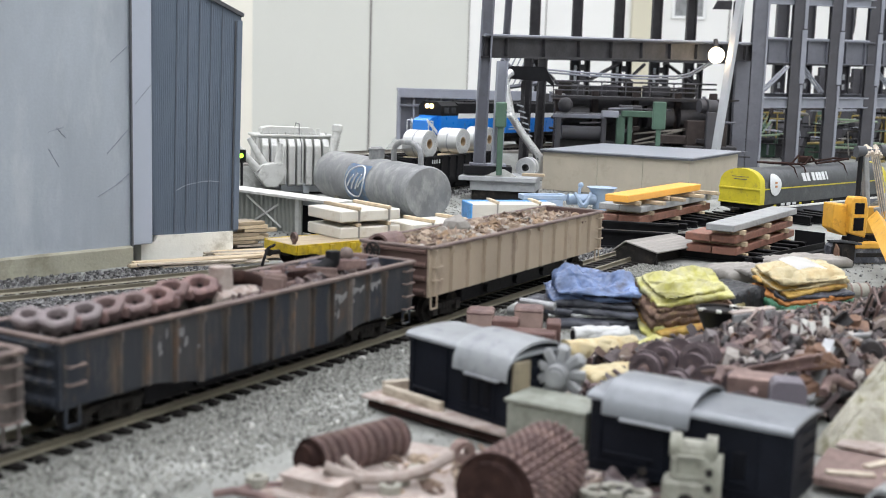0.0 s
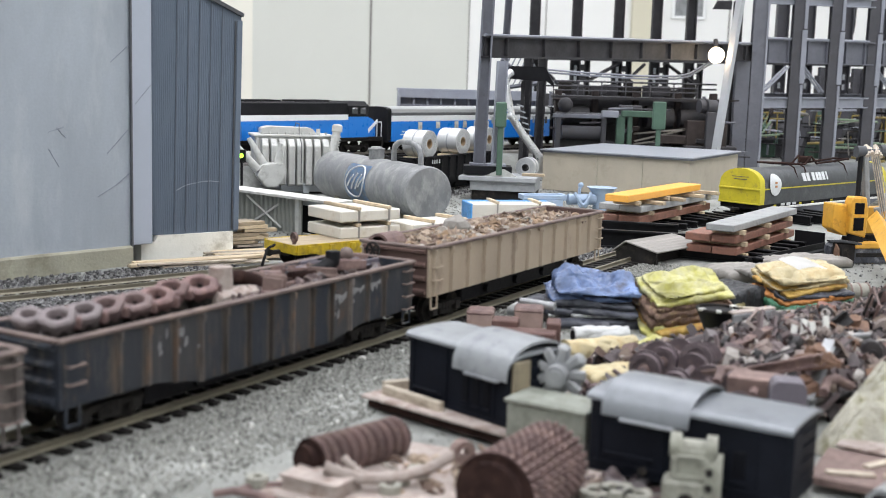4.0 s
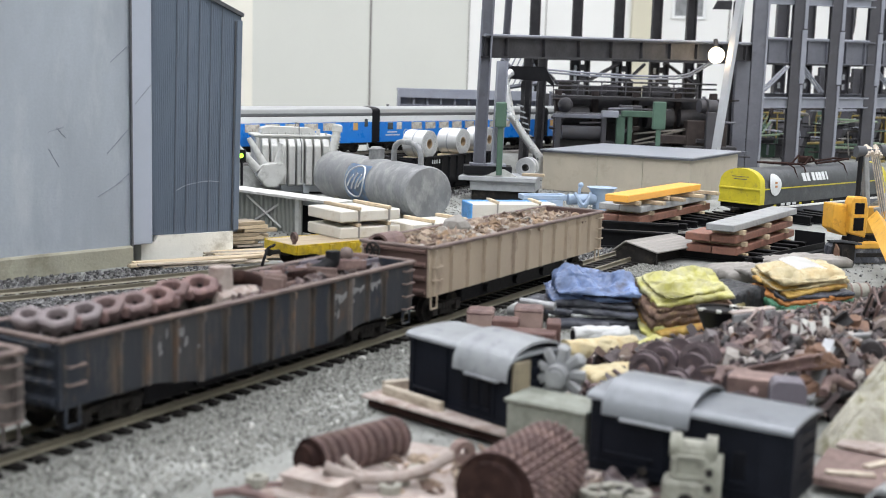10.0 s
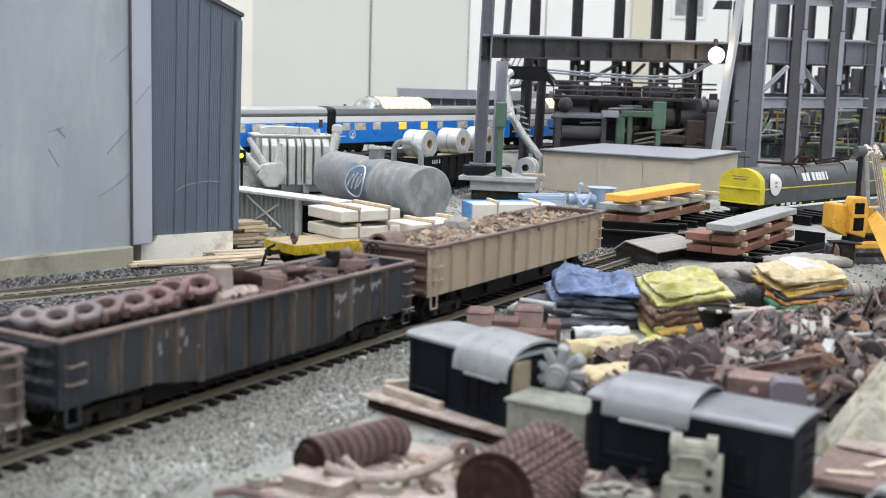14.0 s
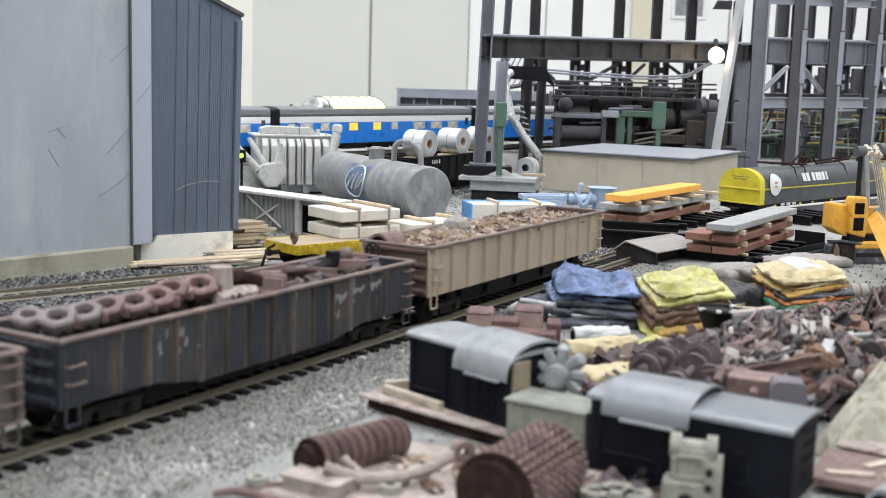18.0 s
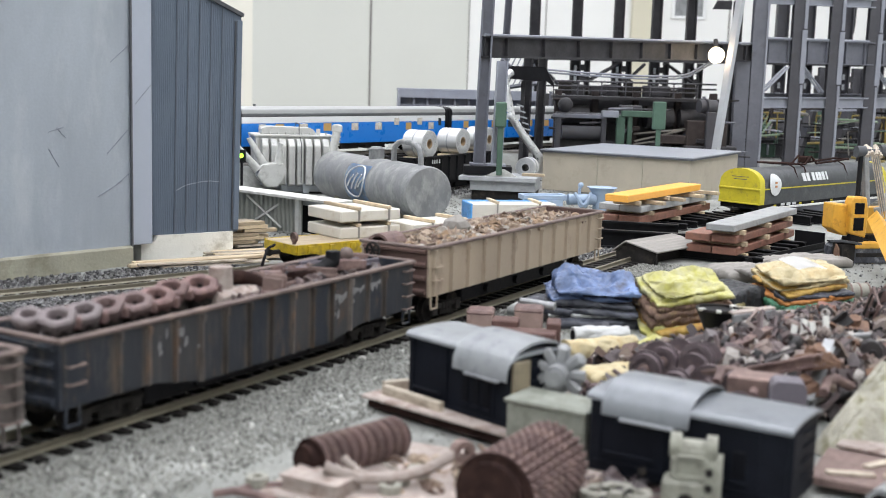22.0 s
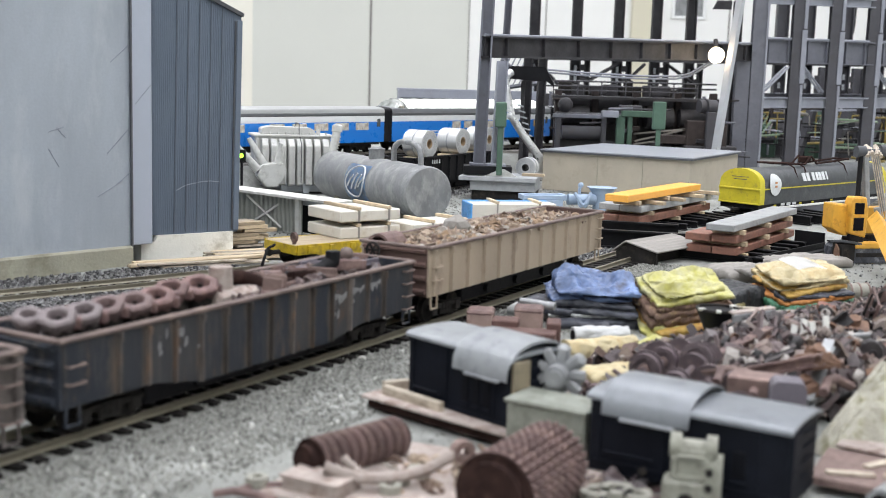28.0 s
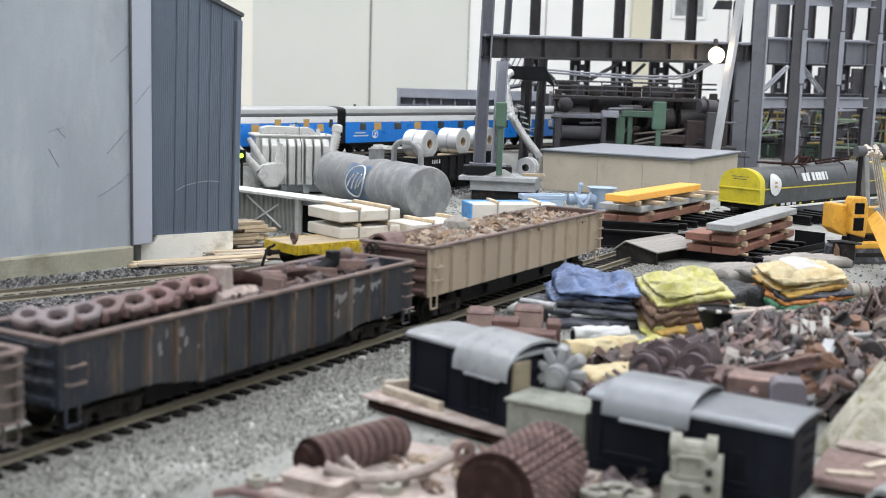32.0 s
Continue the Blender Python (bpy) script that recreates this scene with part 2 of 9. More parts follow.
M["rust_tarp"] = paint("rust_brown_cloth", (0.17, 0.105, 0.078), 0.8, vary=0.4, size=4, fine=0.8, bump=0.8, dirt=(0.36, 0.27, 0.13), dirt_amount=0.3, folds=12)
M["green_tarp"] = paint("green_cloth", (0.06, 0.19, 0.11), 0.6, vary=0.2, size=7, fine=1, folds=16)
M["orange_tarp"] = paint("orange_cloth", (0.50, 0.21, 0.06), 0.6, vary=0.2, size=7, fine=1, folds=16)
M["paper"] = paint("white_paper", (0.76, 0.755, 0.735), 0.6, vary=0.04, size=12, fine=1.5, bump=0.05)
M["rust"] = paint("purple_brown_rust", (0.142, 0.092, 0.086), 0.7, vary=0.3, size=6, fine=0.8, bump=0.4, dirt=(0.225, 0.155, 0.13), dirt_amount=0.35, each=0.2)
M["rust_pink"] = paint("pinkish_rust", (0.215, 0.15, 0.132), 0.75, vary=0.25, size=6, fine=0.8, bump=0.3, each=0.2, dirt=(0.12, 0.075, 0.068), dirt_amount=0.3)
M["cab_black"] = paint("black_cab_paint", (0.0075, 0.009, 0.014), 0.6, vary=0.3, size=14, fine=1.2, bump=0.06, spec=0.12)
M["cab_roof"] = paint("silver_grey_roof", (0.27, 0.285, 0.30), 0.42, metal=0.2, vary=0.16, size=11, fine=1.2, bump=0.12, dirt=(0.15, 0.16, 0.18), dirt_amount=0.3)
M["cab_roof_dull"] = paint("dull_grey_roof", (0.20, 0.215, 0.235), 0.4, metal=0.2, vary=0.12, size=14, fine=1.2, bump=0.1, dirt=(0.13, 0.14, 0.16), dirt_amount=0.25)
M["cab_olive"] = paint("olive_drab_tan", (0.26, 0.22, 0.15), 0.6, vary=0.25, size=9, fine=1, dirt=(0.12, 0.11, 0.08), dirt_amount=0.3)
M["crate"] = paint("grey_green_crate", (0.235, 0.25, 0.215), 0.65, vary=0.2, size=8, fine=1, dirt=(0.12, 0.125, 0.10), dirt_amount=0.4)
M["stone_white"] = paint("pale_grey_casting", (0.29, 0.285, 0.245), 0.6, vary=0.15, size=8, fine=1, dirt=(0.26, 0.25, 0.21), dirt_amount=0.25)
M["bearing_grey"] = paint("dusty_green_grey_casting", (0.265, 0.268, 0.225), 0.6, vary=0.25, size=6, fine=0.9, bump=0.3, dirt=(0.14, 0.13, 0.11), dirt_amount=0.35)
M["grey_metal"] = paint("dull_grey_metal", (0.30, 0.31, 0.32), 0.45, metal=0.3, vary=0.2, size=6, fine=0.8)
M["lichen"] = paint("mossy_pale_stone", (0.40, 0.385, 0.32), 0.9, vary=0.25, size=7, fine=0.8, bump=0.9, dirt=(0.19, 0.185, 0.08), dirt_amount=0.3)
M["plank_grey"] = paint("weathered_grey_plank", (0.27, 0.255, 0.235), 0.8, vary=0.2, size=12, fine=1, stretch=(0.2, 1, 1), each=0.15)
M["pale_blue"] = paint("pale_blue_casting", (0.36, 0.46, 0.60), 0.5, vary=0.12, size=8, fine=1)
M["roof_white"] = paint("weathered_white_sheet", (0.62, 0.62, 0.59), 0.6, vary=0.15, size=9, fine=1.2, dirt=(0.42, 0.41, 0.37), dirt_amount=0.35)
M["pole_grey"] = paint("pale_grey_pole", (0.47, 0.49, 0.52), 0.5, vary=0.1, size=20, fine=2)
M["rope"] = paint("pale_rope", (0.56, 0.50, 0.42), 0.8, vary=0.25, size=5, fine=0.8, dirt=(0.34, 0.26, 0.2), dirt_amount=0.3)
M["rust_orange"] = paint("orange_rust", (0.185, 0.105, 0.07), 0.8, vary=0.35, size=5, fine=0.8, bump=0.4, dirt=(0.10, 0.065, 0.055), dirt_amount=0.35)
M["wrap_blue"] = paint("bright_blue_wrap", (0.08, 0.33, 0.72), 0.3, vary=0.25, size=5, fine=1)
M["lean_grey"] = paint("lean_to_grey", (0.31, 0.32, 0.295), 0.6, vary=0.12, size=12, fine=1.2)
def worn_panel(name):
    """Black car paint: each panel has its own tone, with rust streaks running down and pale dust."""
    m, nt, b = nodes_of(name)
    info = nt.nodes.new("ShaderNodeObjectInfo")
    tone = mix(nt, ramp(nt, info.outputs["Random"], 0.25, 0.85), (0.022, 0.027, 0.037), (0.046, 0.046, 0.049))
    streak = noise_at(nt, 3.2, (1, 1, 0.16), 5, 0.65)
    out = mix(nt, ramp(nt, streak, 0.52, 0.76), tone, (0.068, 0.064, 0.063))
    rust = noise_at(nt, 7, (1, 1, 0.3), 5, 0.7)
    out = mix(nt, ramp(nt, rust, 0.57, 0.74), out, (0.105, 0.066, 0.042))
    # rust creeps in from the riveted seams of each panel
    co = nt.nodes.new("ShaderNodeTexCoord")
    sep = nt.nodes.new("ShaderNodeSeparateXYZ")
    nt.links.new(co.outputs["Generated"], sep.inputs[0])
    off = nt.nodes.new("ShaderNodeMath")
    off.operation = "SUBTRACT"
    nt.links.new(sep.outputs["X"], off.inputs[0])
    off.inputs[1].default_value = 0.42
    far = nt.nodes.new("ShaderNodeMath")
    far.operation = "ABSOLUTE"
    nt.links.new(off.outputs[0], far.inputs[0])
    ragged = nt.nodes.new("ShaderNodeMath")
    ragged.operation = "MULTIPLY_ADD"
    nt.links.new(noise_at(nt, 4, (1, 1, 0.35), 5, 0.7), ragged.inputs[0])
    ragged.inputs[1].default_value = 0.75
    nt.links.new(far.outputs[0], ragged.inputs[2])
    out = mix(nt, ramp(nt, ragged.outputs[0], 0.76, 1.04), out, (0.098, 0.076, 0.058))
    dust = noise_at(nt, 5, (1, 1, 1), 6, 0.75)
    out = mix(nt, ramp(nt, dust, 0.65, 0.88), out, (0.19, 0.185, 0.18))
    nt.links.new(out, b.inputs["Base Color"])
    nt.links.new(ramp_out(nt, streak, 0.42, 0.8), b.inputs["Roughness"])
    b.inputs["Specular IOR Level"].default_value = 0.3
    bp = nt.nodes.new("ShaderNodeBump")
    bp.inputs["Strength"].default_value, bp.inputs["Distance"].default_value = 0.4, 0.0006
    nt.links.new(dust, bp.inputs["Height"])
    nt.links.new(bp.outputs[0], b.inputs["Normal"])
    return m


M["gond_panel"] = worn_panel("worn_black_panel")
M["ballast"] = islands("ballast_stone", [(0.31, 0.315, 0.29), (0.17, 0.175, 0.16), (0.41, 0.41, 0.385), (0.27, 0.275, 0.25), (0.35, 0.35, 0.325), (0.12, 0.12, 0.113), (0.37, 0.375, 0.345), (0.24, 0.245, 0.225), (0.47, 0.47, 0.44)])
M["coal"] = islands("dark_ballast_stone", [(0.05, 0.05, 0.055), (0.09, 0.09, 0.095), (0.20, 0.20, 0.20), (0.03, 0.03, 0.03), (0.13, 0.13, 0.135), (0.32, 0.32, 0.32)], rough=0.6)
M["scrap"] = islands("scrap_metal", [(0.13, 0.088, 0.088), (0.055, 0.040, 0.043), (0.19, 0.13, 0.115), (0.15, 0.112, 0.112), (0.045, 0.036, 0.038), (0.018, 0.017, 0.019), (0.10, 0.07, 0.073), (0.26, 0.20, 0.18), (0.032, 0.027, 0.03), (0.155, 0.135, 0.14), (0.40, 0.37, 0.345), (0.25, 0.205, 0.185), (0.24, 0.135, 0.09), (0.075, 0.055, 0.06), (0.22, 0.165, 0.13)], rough=0.6)
# near-black tones stand for the shaded gaps deep in the heap
M["scrap_deep"] = islands("shade_toned_scrap", [(0.05, 0.035, 0.035), (0.02, 0.017, 0.018), (0.085, 0.058, 0.058), (0.012, 0.011, 0.012), (0.035, 0.026, 0.028)], rough=0.8)
M["scrap_dark"] = islands("dark_scrap_load", [(0.14, 0.10, 0.10), (0.09, 0.07, 0.072), (0.19, 0.14, 0.13), (0.045, 0.04, 0.042), (0.12, 0.085, 0.085), (0.22, 0.165, 0.15), (0.16, 0.14, 0.14)], rough=0.7)
M["scrap_tan"] = islands("tan_scrap_load", [(0.35, 0.27, 0.20), (0.24, 0.175, 0.135), (0.42, 0.34, 0.26), (0.17, 0.115, 0.09), (0.31, 0.23, 0.17), (0.40, 0.37, 0.33), (0.27, 0.21, 0.17), (0.36, 0.25, 0.16)], rough=0.85)
M["glint"] = islands("pale_chips", [(0.75, 0.75, 0.72), (0.62, 0.62, 0.58), (0.85, 0.84, 0.80)], rough=0.5)


# ---- builders ----
def box(bm, x, y, z, sx, sy, sz, rz=0.0, rx=0.0, ry=0.0, bevel=0.0):
    """A block by its centre and sizes, in mm."""
    got = bmesh.ops.create_cube(bm, size=1.0, matrix=pose(x, y, z, rx, ry, rz) @ Matrix.Diagonal((sx, sy, sz, 1)))
    if bevel:
        vs = set(got["verts"])
        edges = [e for e in bm.edges if e.verts[0] in vs and e.verts[1] in vs]
        bmesh.ops.bevel(bm, geom=edges, offset=bevel, segments=1, affect="EDGES")
    return bm


def rod(bm, p, q, r, seg=10, r2=None, caps=True):
    """A round bar from p to q."""
    p, q = Vector(p), Vector(q)
    m = Matrix.Translation((p + q) / 2) @ (q - p).to_track_quat("Z", "Y").to_matrix().to_4x4()
    bmesh.ops.create_cone(bm, cap_ends=caps, segments=seg, radius1=r, radius2=r if r2 is None else r2, depth=(q - p).length, matrix=m)
    return bm


def slab(bm, outline, a, b, axis="x"):
    """A prism: the outline (two coordinates) drawn out from a to b along an axis."""
    def at(u, v, w):
        return {"x": (w, u, v), "y": (u, w, v), "z": (u, v, w)}[axis]
    lo = [bm.verts.new(at(u, v, a)) for u, v in outline]
    hi = [bm.verts.new(at(u, v, b)) for u, v in outline]
    n = len(outline)
    faces = [bm.faces.new(lo[::-1]), bm.faces.new(hi)]
    faces += [bm.faces.new((lo[i], lo[(i + 1) % n], hi[(i + 1) % n], hi[i])) for i in range(n)]
    bmesh.ops.recalc_face_normals(bm, faces=faces)
    return bm


def ring(bm, x, y, z, r, inner, thick, axis="y", seg=20, rz=0.0, m=None):
    """A flat ring or washer about an axis."""
    turn = {"x": pose(0, 0, 0, 0, 90, 0), "y": pose(0, 0, 0, 90, 0, 0), "z": Matrix()}[axis]
    mm = (m or (pose(x, y, z, 0, 0, rz))) @ turn
    rows = []
    for rad, h in ((r, -thick / 2), (r, thick / 2), (inner, thick / 2), (inner, -thick / 2)):
        rows.append([bm.verts.new(mm @ Vector((rad * math.cos(2 * math.pi * i / seg), rad * math.sin(2 * math.pi * i / seg), h))) for i in range(seg)])
    fs = []
    for k in range(4):
        a, b = rows[k], rows[(k + 1) % 4]
        for i in range(seg):
            fs.append(bm.faces.new((a[i], a[(i + 1) % seg], b[(i + 1) % seg], b[i])))
    bmesh.ops.recalc_face_normals(bm, faces=fs)
    return bm


def tube(bm, points, r, seg=8):
    """A bent pipe through the points, with round elbows."""
    for p, q in zip(points, points[1:]):
        rod(bm, p, q, r, seg)
    for p in points[1:-1]:
        bmesh.ops.create_icosphere(bm, subdivisions=1, radius=r * 1.02, matrix=Matrix.Translation(p))
    return bm


def mesh_of(name, bm, material, smooth=False):
    me = bpy.data.meshes.new(name)
    for v in bm.verts:
        v.co *= 0.001
    if smooth:
        for f in bm.faces:
            f.smooth = True
    bm.to_mesh(me)
    bm.free()
    me.materials.append(M[material])
    if smooth:
        me.set_sharp_from_angle(angle=radians(38))
    return me


def part(name, bm, material, parent, label="", smooth=False, at=None):
    """Links a bmesh, or a mesh that is shared, as one part of a thing."""
    me = bm if isinstance(bm, bpy.types.Mesh) else mesh_of(name, bm, material, smooth)
    ob = new(name, me)
    ob.parent = parent
    if at is not None:
        ob.matrix_basis = at
    return tagged(ob, label)


def thing(name, x, y, z, heading=90.0, label="", category="", group="", kind=""):
    """An Empty at a thing's base; its x axis points along the compass heading (0 is away, 90 to the right)."""
    ob = new(name)
    ob.empty_display_size = 0.01
    ob.matrix_basis = pose(x * 0.001, y * 0.001, z * 0.001, 0, 0, 90 - heading)
    return tagged(ob, label, category, group, kind)


def solid(name, bm, material, label="", category="", kind="", m=None, smooth=False):
    ob = new(name, mesh_of(name, bm, material, smooth))
    if m is not None:
        ob.matrix_basis = m
    return tagged(ob, label, category, "", kind)


def mpose(x, y, z, rx=0, ry=0, rz=0):
    return pose(x * 0.001, y * 0.001, z * 0.001, rx, ry, rz)


def B():
    return bmesh.new()
# ---- the hall ----
def hall():
    y_wall, floor_z = 8000, -1150
    b = B()
    box(b, -594, y_wall + 100, 1600, 1444, 200, 5500)
    solid("wall_north", b, "wall", "cream painted concrete panel wall of the hall", "wall", "structure")
    b = B()
    box(b, 2714, y_wall + 100, 1600, 5172, 200, 5500)
    solid("wall_north_bright", b, "wall_white", "white painted section of the hall wall", "wall", "structure")
    b = B()
    box(b, -3158, y_wall + 100, 1600, 3684, 200, 5500)
    solid("wall_north_cream", b, "wall_cream", "pale cream painted section of the hall wall", "wall", "structure")
    b = B()
    box(b, 1297, y_wall + 40, 1600, 188, 200, 5500, bevel=6)
    solid("wall_column", b, "wall_beige", "beige painted column standing proud of the hall wall", "column", "structure")
    b = B()
    for x, w in ((-527, 12), (129, 5), (640, 5), (1860, 7), (2600, 9)):
        box(b, x, y_wall - 3, 1600, w, 8, 5500)
    solid("trim_wall_seams", b, "joint", "dark vertical joints between wall panels", "wall joint", "structure")
    b = B()
    box(b, 0, -5100, 1600, 10400, 200, 5500)
    solid("wall_south", b, "wall", "cream painted hall wall", "wall", "structure")
    b = B()
    box(b, -5100, 1500, 1600, 200, 13400, 5500)
    solid("wall_west", b, "wall", "cream painted hall wall", "wall", "structure")
    b = B()
    box(b, 5300, 1500, 1600, 200, 13400, 5500)
    solid("wall_east", b, "wall", "cream painted hall wall", "wall", "structure")
    b = B()
    box(b, 100, 1500, floor_z - 50, 10800, 13600, 100)
    solid("floor", b, "floor", "grey concrete hall floor", "floor", "structure")
    b = B()
    box(b, 100, 1500, CEILING * 1000 + 50, 10800, 13600, 100)
    solid("ceiling", b, "ceiling", "white hall ceiling", "ceiling", "structure")
    for x, y in LIGHT_SPOTS:
        t = thing("ceiling_light", x * 1000, y * 1000, CEILING * 1000 - 60, 90, "long white ceiling light with a diffuser", "ceiling light", "ceiling lights")
        b = B()
        box(b, 0, 0, 40, 560, 2260, 40, bevel=5)
        part("housing", b, "train_white", t)
        b = B()
        box(b, 0, 0, 8, 500, 2200, 24, bevel=4)
        part("diffuser", b, "diffuser", t)
    t = thing("window_1", 1587, y_wall - 4, 622, 90, "small white framed window high on the hall wall", "window", kind="structure")
    b = B()
    for x in (-104, 104):
        box(b, x, 0, 30, 22, 26, 236, bevel=3)
    for z in (-80, 137):
        box(b, 0, 0, z, 186, 26, 22, bevel=3)
    box(b, 0, 0, 28, 14, 22, 196)
    part("window_frame", b, "train_white", t)
    for x in (-50, 50):
        b = B()
        box(b, x, 4, 28, 86, 6, 196)
        part("pane", b, "window_grey", t)


M["diffuser"] = glow("lit_diffuser", (1.0, 0.985, 0.96), 3.0)
M["window_grey"] = paint("grey_window_pane", (0.26, 0.27, 0.28), 0.15, vary=0.3, size=40, fine=12, bump=0.0)
hall()

# ---- the far main line: its straight, and the curve by which it leaves ----
LINE_X, LINE_Y, LINE_H, LINE_Z = -174.3, 1121.0, 39.32, 28.6
CURVE_AT, CURVE_R, CURVE_TURN = 582.0, 800.0, 30.0


def line_at(s):
    """Place in mm and heading of the main line, s mm along it."""
    h = radians(LINE_H)
    if s <= CURVE_AT:
        return LINE_X + s * math.sin(h), LINE_Y + s * math.cos(h), LINE_H
    x, y, _ = line_at(CURVE_AT)
    arc = CURVE_R * radians(CURVE_TURN)
    a = min(s - CURVE_AT, arc) / CURVE_R
    x += CURVE_R * (math.cos(h - a) - math.cos(h))
    y += CURVE_R * (math.sin(h) - math.sin(h - a))
    rest = max(0.0, s - CURVE_AT - arc)
    return x + rest * math.sin(h - a), y + rest * math.cos(h - a), math.degrees(h - a)


def ground_z(x, y):
    """Height of the yard: flat, rising to the bank of the main line."""
    h = radians(LINE_H)
    d = (x - LINE_X) * math.cos(h) - (y - LINE_Y) * math.sin(h)
    k = min(1.0, max(0.0, (66 - d) / 26))
    rise = 24.0 * k * k * (3 - 2 * k)
    k = min(1.0, max(0.0, (x - 40) / 260))
    rise *= 1 - k * k * (3 - 2 * k)
    return rise


def ground():
    xs, ys = np.arange(-900, 1301, 10.0), np.arange(130, 2501, 10.0)
    verts, nx = [], len(xs)
    for y in ys:
        for x in xs:
            bump = 0.9 * noise.noise((x * 0.02, y * 0.02, 0)) + 0.5 * noise.noise((x * 0.07, y * 0.07, 3))
            verts.append((x * 0.001, y * 0.001, (ground_z(x, y) + bump - 0.6) * 0.001))
    h = radians(LINE_H)
    def kept(x, y):
        return x > -75 or (x - LINE_X) * math.cos(h) - (y - LINE_Y) * math.sin(h) > -48
    faces = [(j * nx + i, j * nx + i + 1, (j + 1) * nx + i + 1, (j + 1) * nx + i) for j in range(len(ys) - 1) for i in range(nx - 1) if kept(xs[i], ys[j + 1])]
    me = bpy.data.meshes.new("ground")
    me.from_pydata(verts, [], faces)
    me.materials.append(M["ground"])
    for p in me.polygons:
        p.use_smooth = True
    tagged(new("ground", me), "grey gravelly model railway yard ground", "ground", kind="structure")
    t = thing("layout_table", 0, 0, 0, 90, "plywood benchwork table that carries the model yard", "table", kind="structure")
    b = B()
    slab(b, [(-900, 130), (1300, 130), (1300, 2500), (-72, 2500), (-72, 1322), (-900, 312)], -25, -7, "z")
    part("tabletop", b, "wood_board", t)
    b = B()
    box(b, 0, 0, -580, 70, 70, 1110, bevel=4)
    leg = mesh_of("leg", b, "wood_board")
    for x, y in ((-840, 190), (-300, 960), (0, 2420), (1240, 190), (1240, 1300), (1240, 2420), (200, 190)):
        part("leg", leg, "wood_board", t, at=mpose(x, y, 0))
    b = B()
    box(b, 0, 0, -565, 50, 50, 1140, bevel=4)
    post = mesh_of("bench_post", b, "wood_board")
    for s in (-5500, -4400, -3300, -2200, -1250, 2300, 3300, 4300, 5300, 6200):
        x, y, _ = line_at(s)
        part("bench_post", post, "wood_board", t, at=mpose(x, y, -3))


ground()


# ---- tracks ----
def rail_mesh(bm, pts, gauge=16.5, top=3.0, wide=1.1, tall=2.4):
    """Both rails along a row of (x, y, z, heading)."""
    for side in (-1, 1):
        rows = []
        for x, y, z, hd in pts:
            a = radians(hd)
            nx, ny = math.cos(a), -math.sin(a)
            row = []
            for off, hh in ((-wide, top - tall), (-wide * 0.45, top - tall + 0.7), (-wide * 0.6, top), (wide * 0.6, top), (wide * 0.45, top - tall + 0.7), (wide, top - tall)):
                o = side * gauge / 2 + off
                row.append(bm.verts.new((x + nx * o, y + ny * o, z + hh)))
            rows.append(row)
        for a, b in zip(rows, rows[1:]):
            for i in range(6):
                bm.faces.new((a[i], a[(i + 1) % 6], b[(i + 1) % 6], b[i]))
        bm.faces.new(rows[0])
        bm.faces.new(rows[-1][::-1])
    bmesh.ops.recalc_face_normals(bm, faces=bm.faces[:])
    return bm


def straight(x, y, heading, length, z=0.0, step=60):
    a = radians(heading)
    n = max(2, int(length / step) + 1)
    return [(x + math.sin(a) * length * i / (n - 1), y + math.cos(a) * length * i / (n - 1), z, heading) for i in range(n)]


def track(label, pts, rail="rail", pitch=6.6, single=False, stock=""):
    """One track. Its sleepers are parts where the camera is near, else one joined part."""
    t = thing("railway_track", pts[0][0], pts[0][1], pts[0][2], 90, label, "track", kind="structure")
    o = pts[0]
    rel = [(x - o[0], y - o[1], z - o[2], h) for x, y, z, h in pts]
    part("rails", rail_mesh(B(), rel), rail, t)
    if single:
        pitch = 8.2
    joined = B()
    b = B()
    box(b, 0, 0, 0, 3.6, 28.0, 2.2, bevel=0.25)
    tie = None
    if single:
        tie = mesh_of("tie", b, "tie")
    else:
        b.free()
    for (x0, y0, z0, h0), (x1, y1, z1, h1) in zip(rel, rel[1:]):
        seg = math.hypot(x1 - x0, y1 - y0)
        n = max(1, round(seg / pitch))
        for i in range(n):
            f = (i + 0.5) / n
            x, y, z, h = x0 + (x1 - x0) * f, y0 + (y1 - y0) * f, z0 + (z1 - z0) * f, h0 + (h1 - h0) * f
            jig = random.uniform(-1.5, 1.5)
            if single:
                part("tie", tie, "tie", t, at=mpose(x, y, z - 0.55, 0, 0, 90 - h + jig))
            else:
                box(joined, x, y, z - 0.55, 3.3, 29, 2.2, rz=90 - h + jig)
    if not single:
        tagged(part("ties", joined, "tie", t), kind="stuff")
    else:
        joined.free()
    return t


NEAR_X, NEAR_Y, NEAR_H = -118.7, 322.3, 30.0
YARD_X, YARD_Y, YARD_H = -204.0, 536.0, 49.0


def near_at(s, off=0.0):
    a = radians(NEAR_H)
    return NEAR_X + s * math.sin(a) + off * math.cos(a), NEAR_Y + s * math.cos(a) - off * math.sin(a)


track("near yard track with tarnished rails and dark sleepers", straight(*near_at(-260), NEAR_H, 760), single=True)
track("second yard track beside the tall grey building", straight(YARD_X - 150, YARD_Y - 130.4, YARD_H, 560), single=True)
track("main line on the bank with bright rails", [(*line_at(s)[:2], LINE_Z - 3, line_at(s)[2]) for s in range(-1000, 1001, 100)] , "rail_far")
track("siding below the main line with bright rails", straight(-56.5, 1047, 28, 620, 0.4), "rail_far")
track("mill lead track with bright rails", straight(150, 890, 50, 800, 0.4), "rail_far")

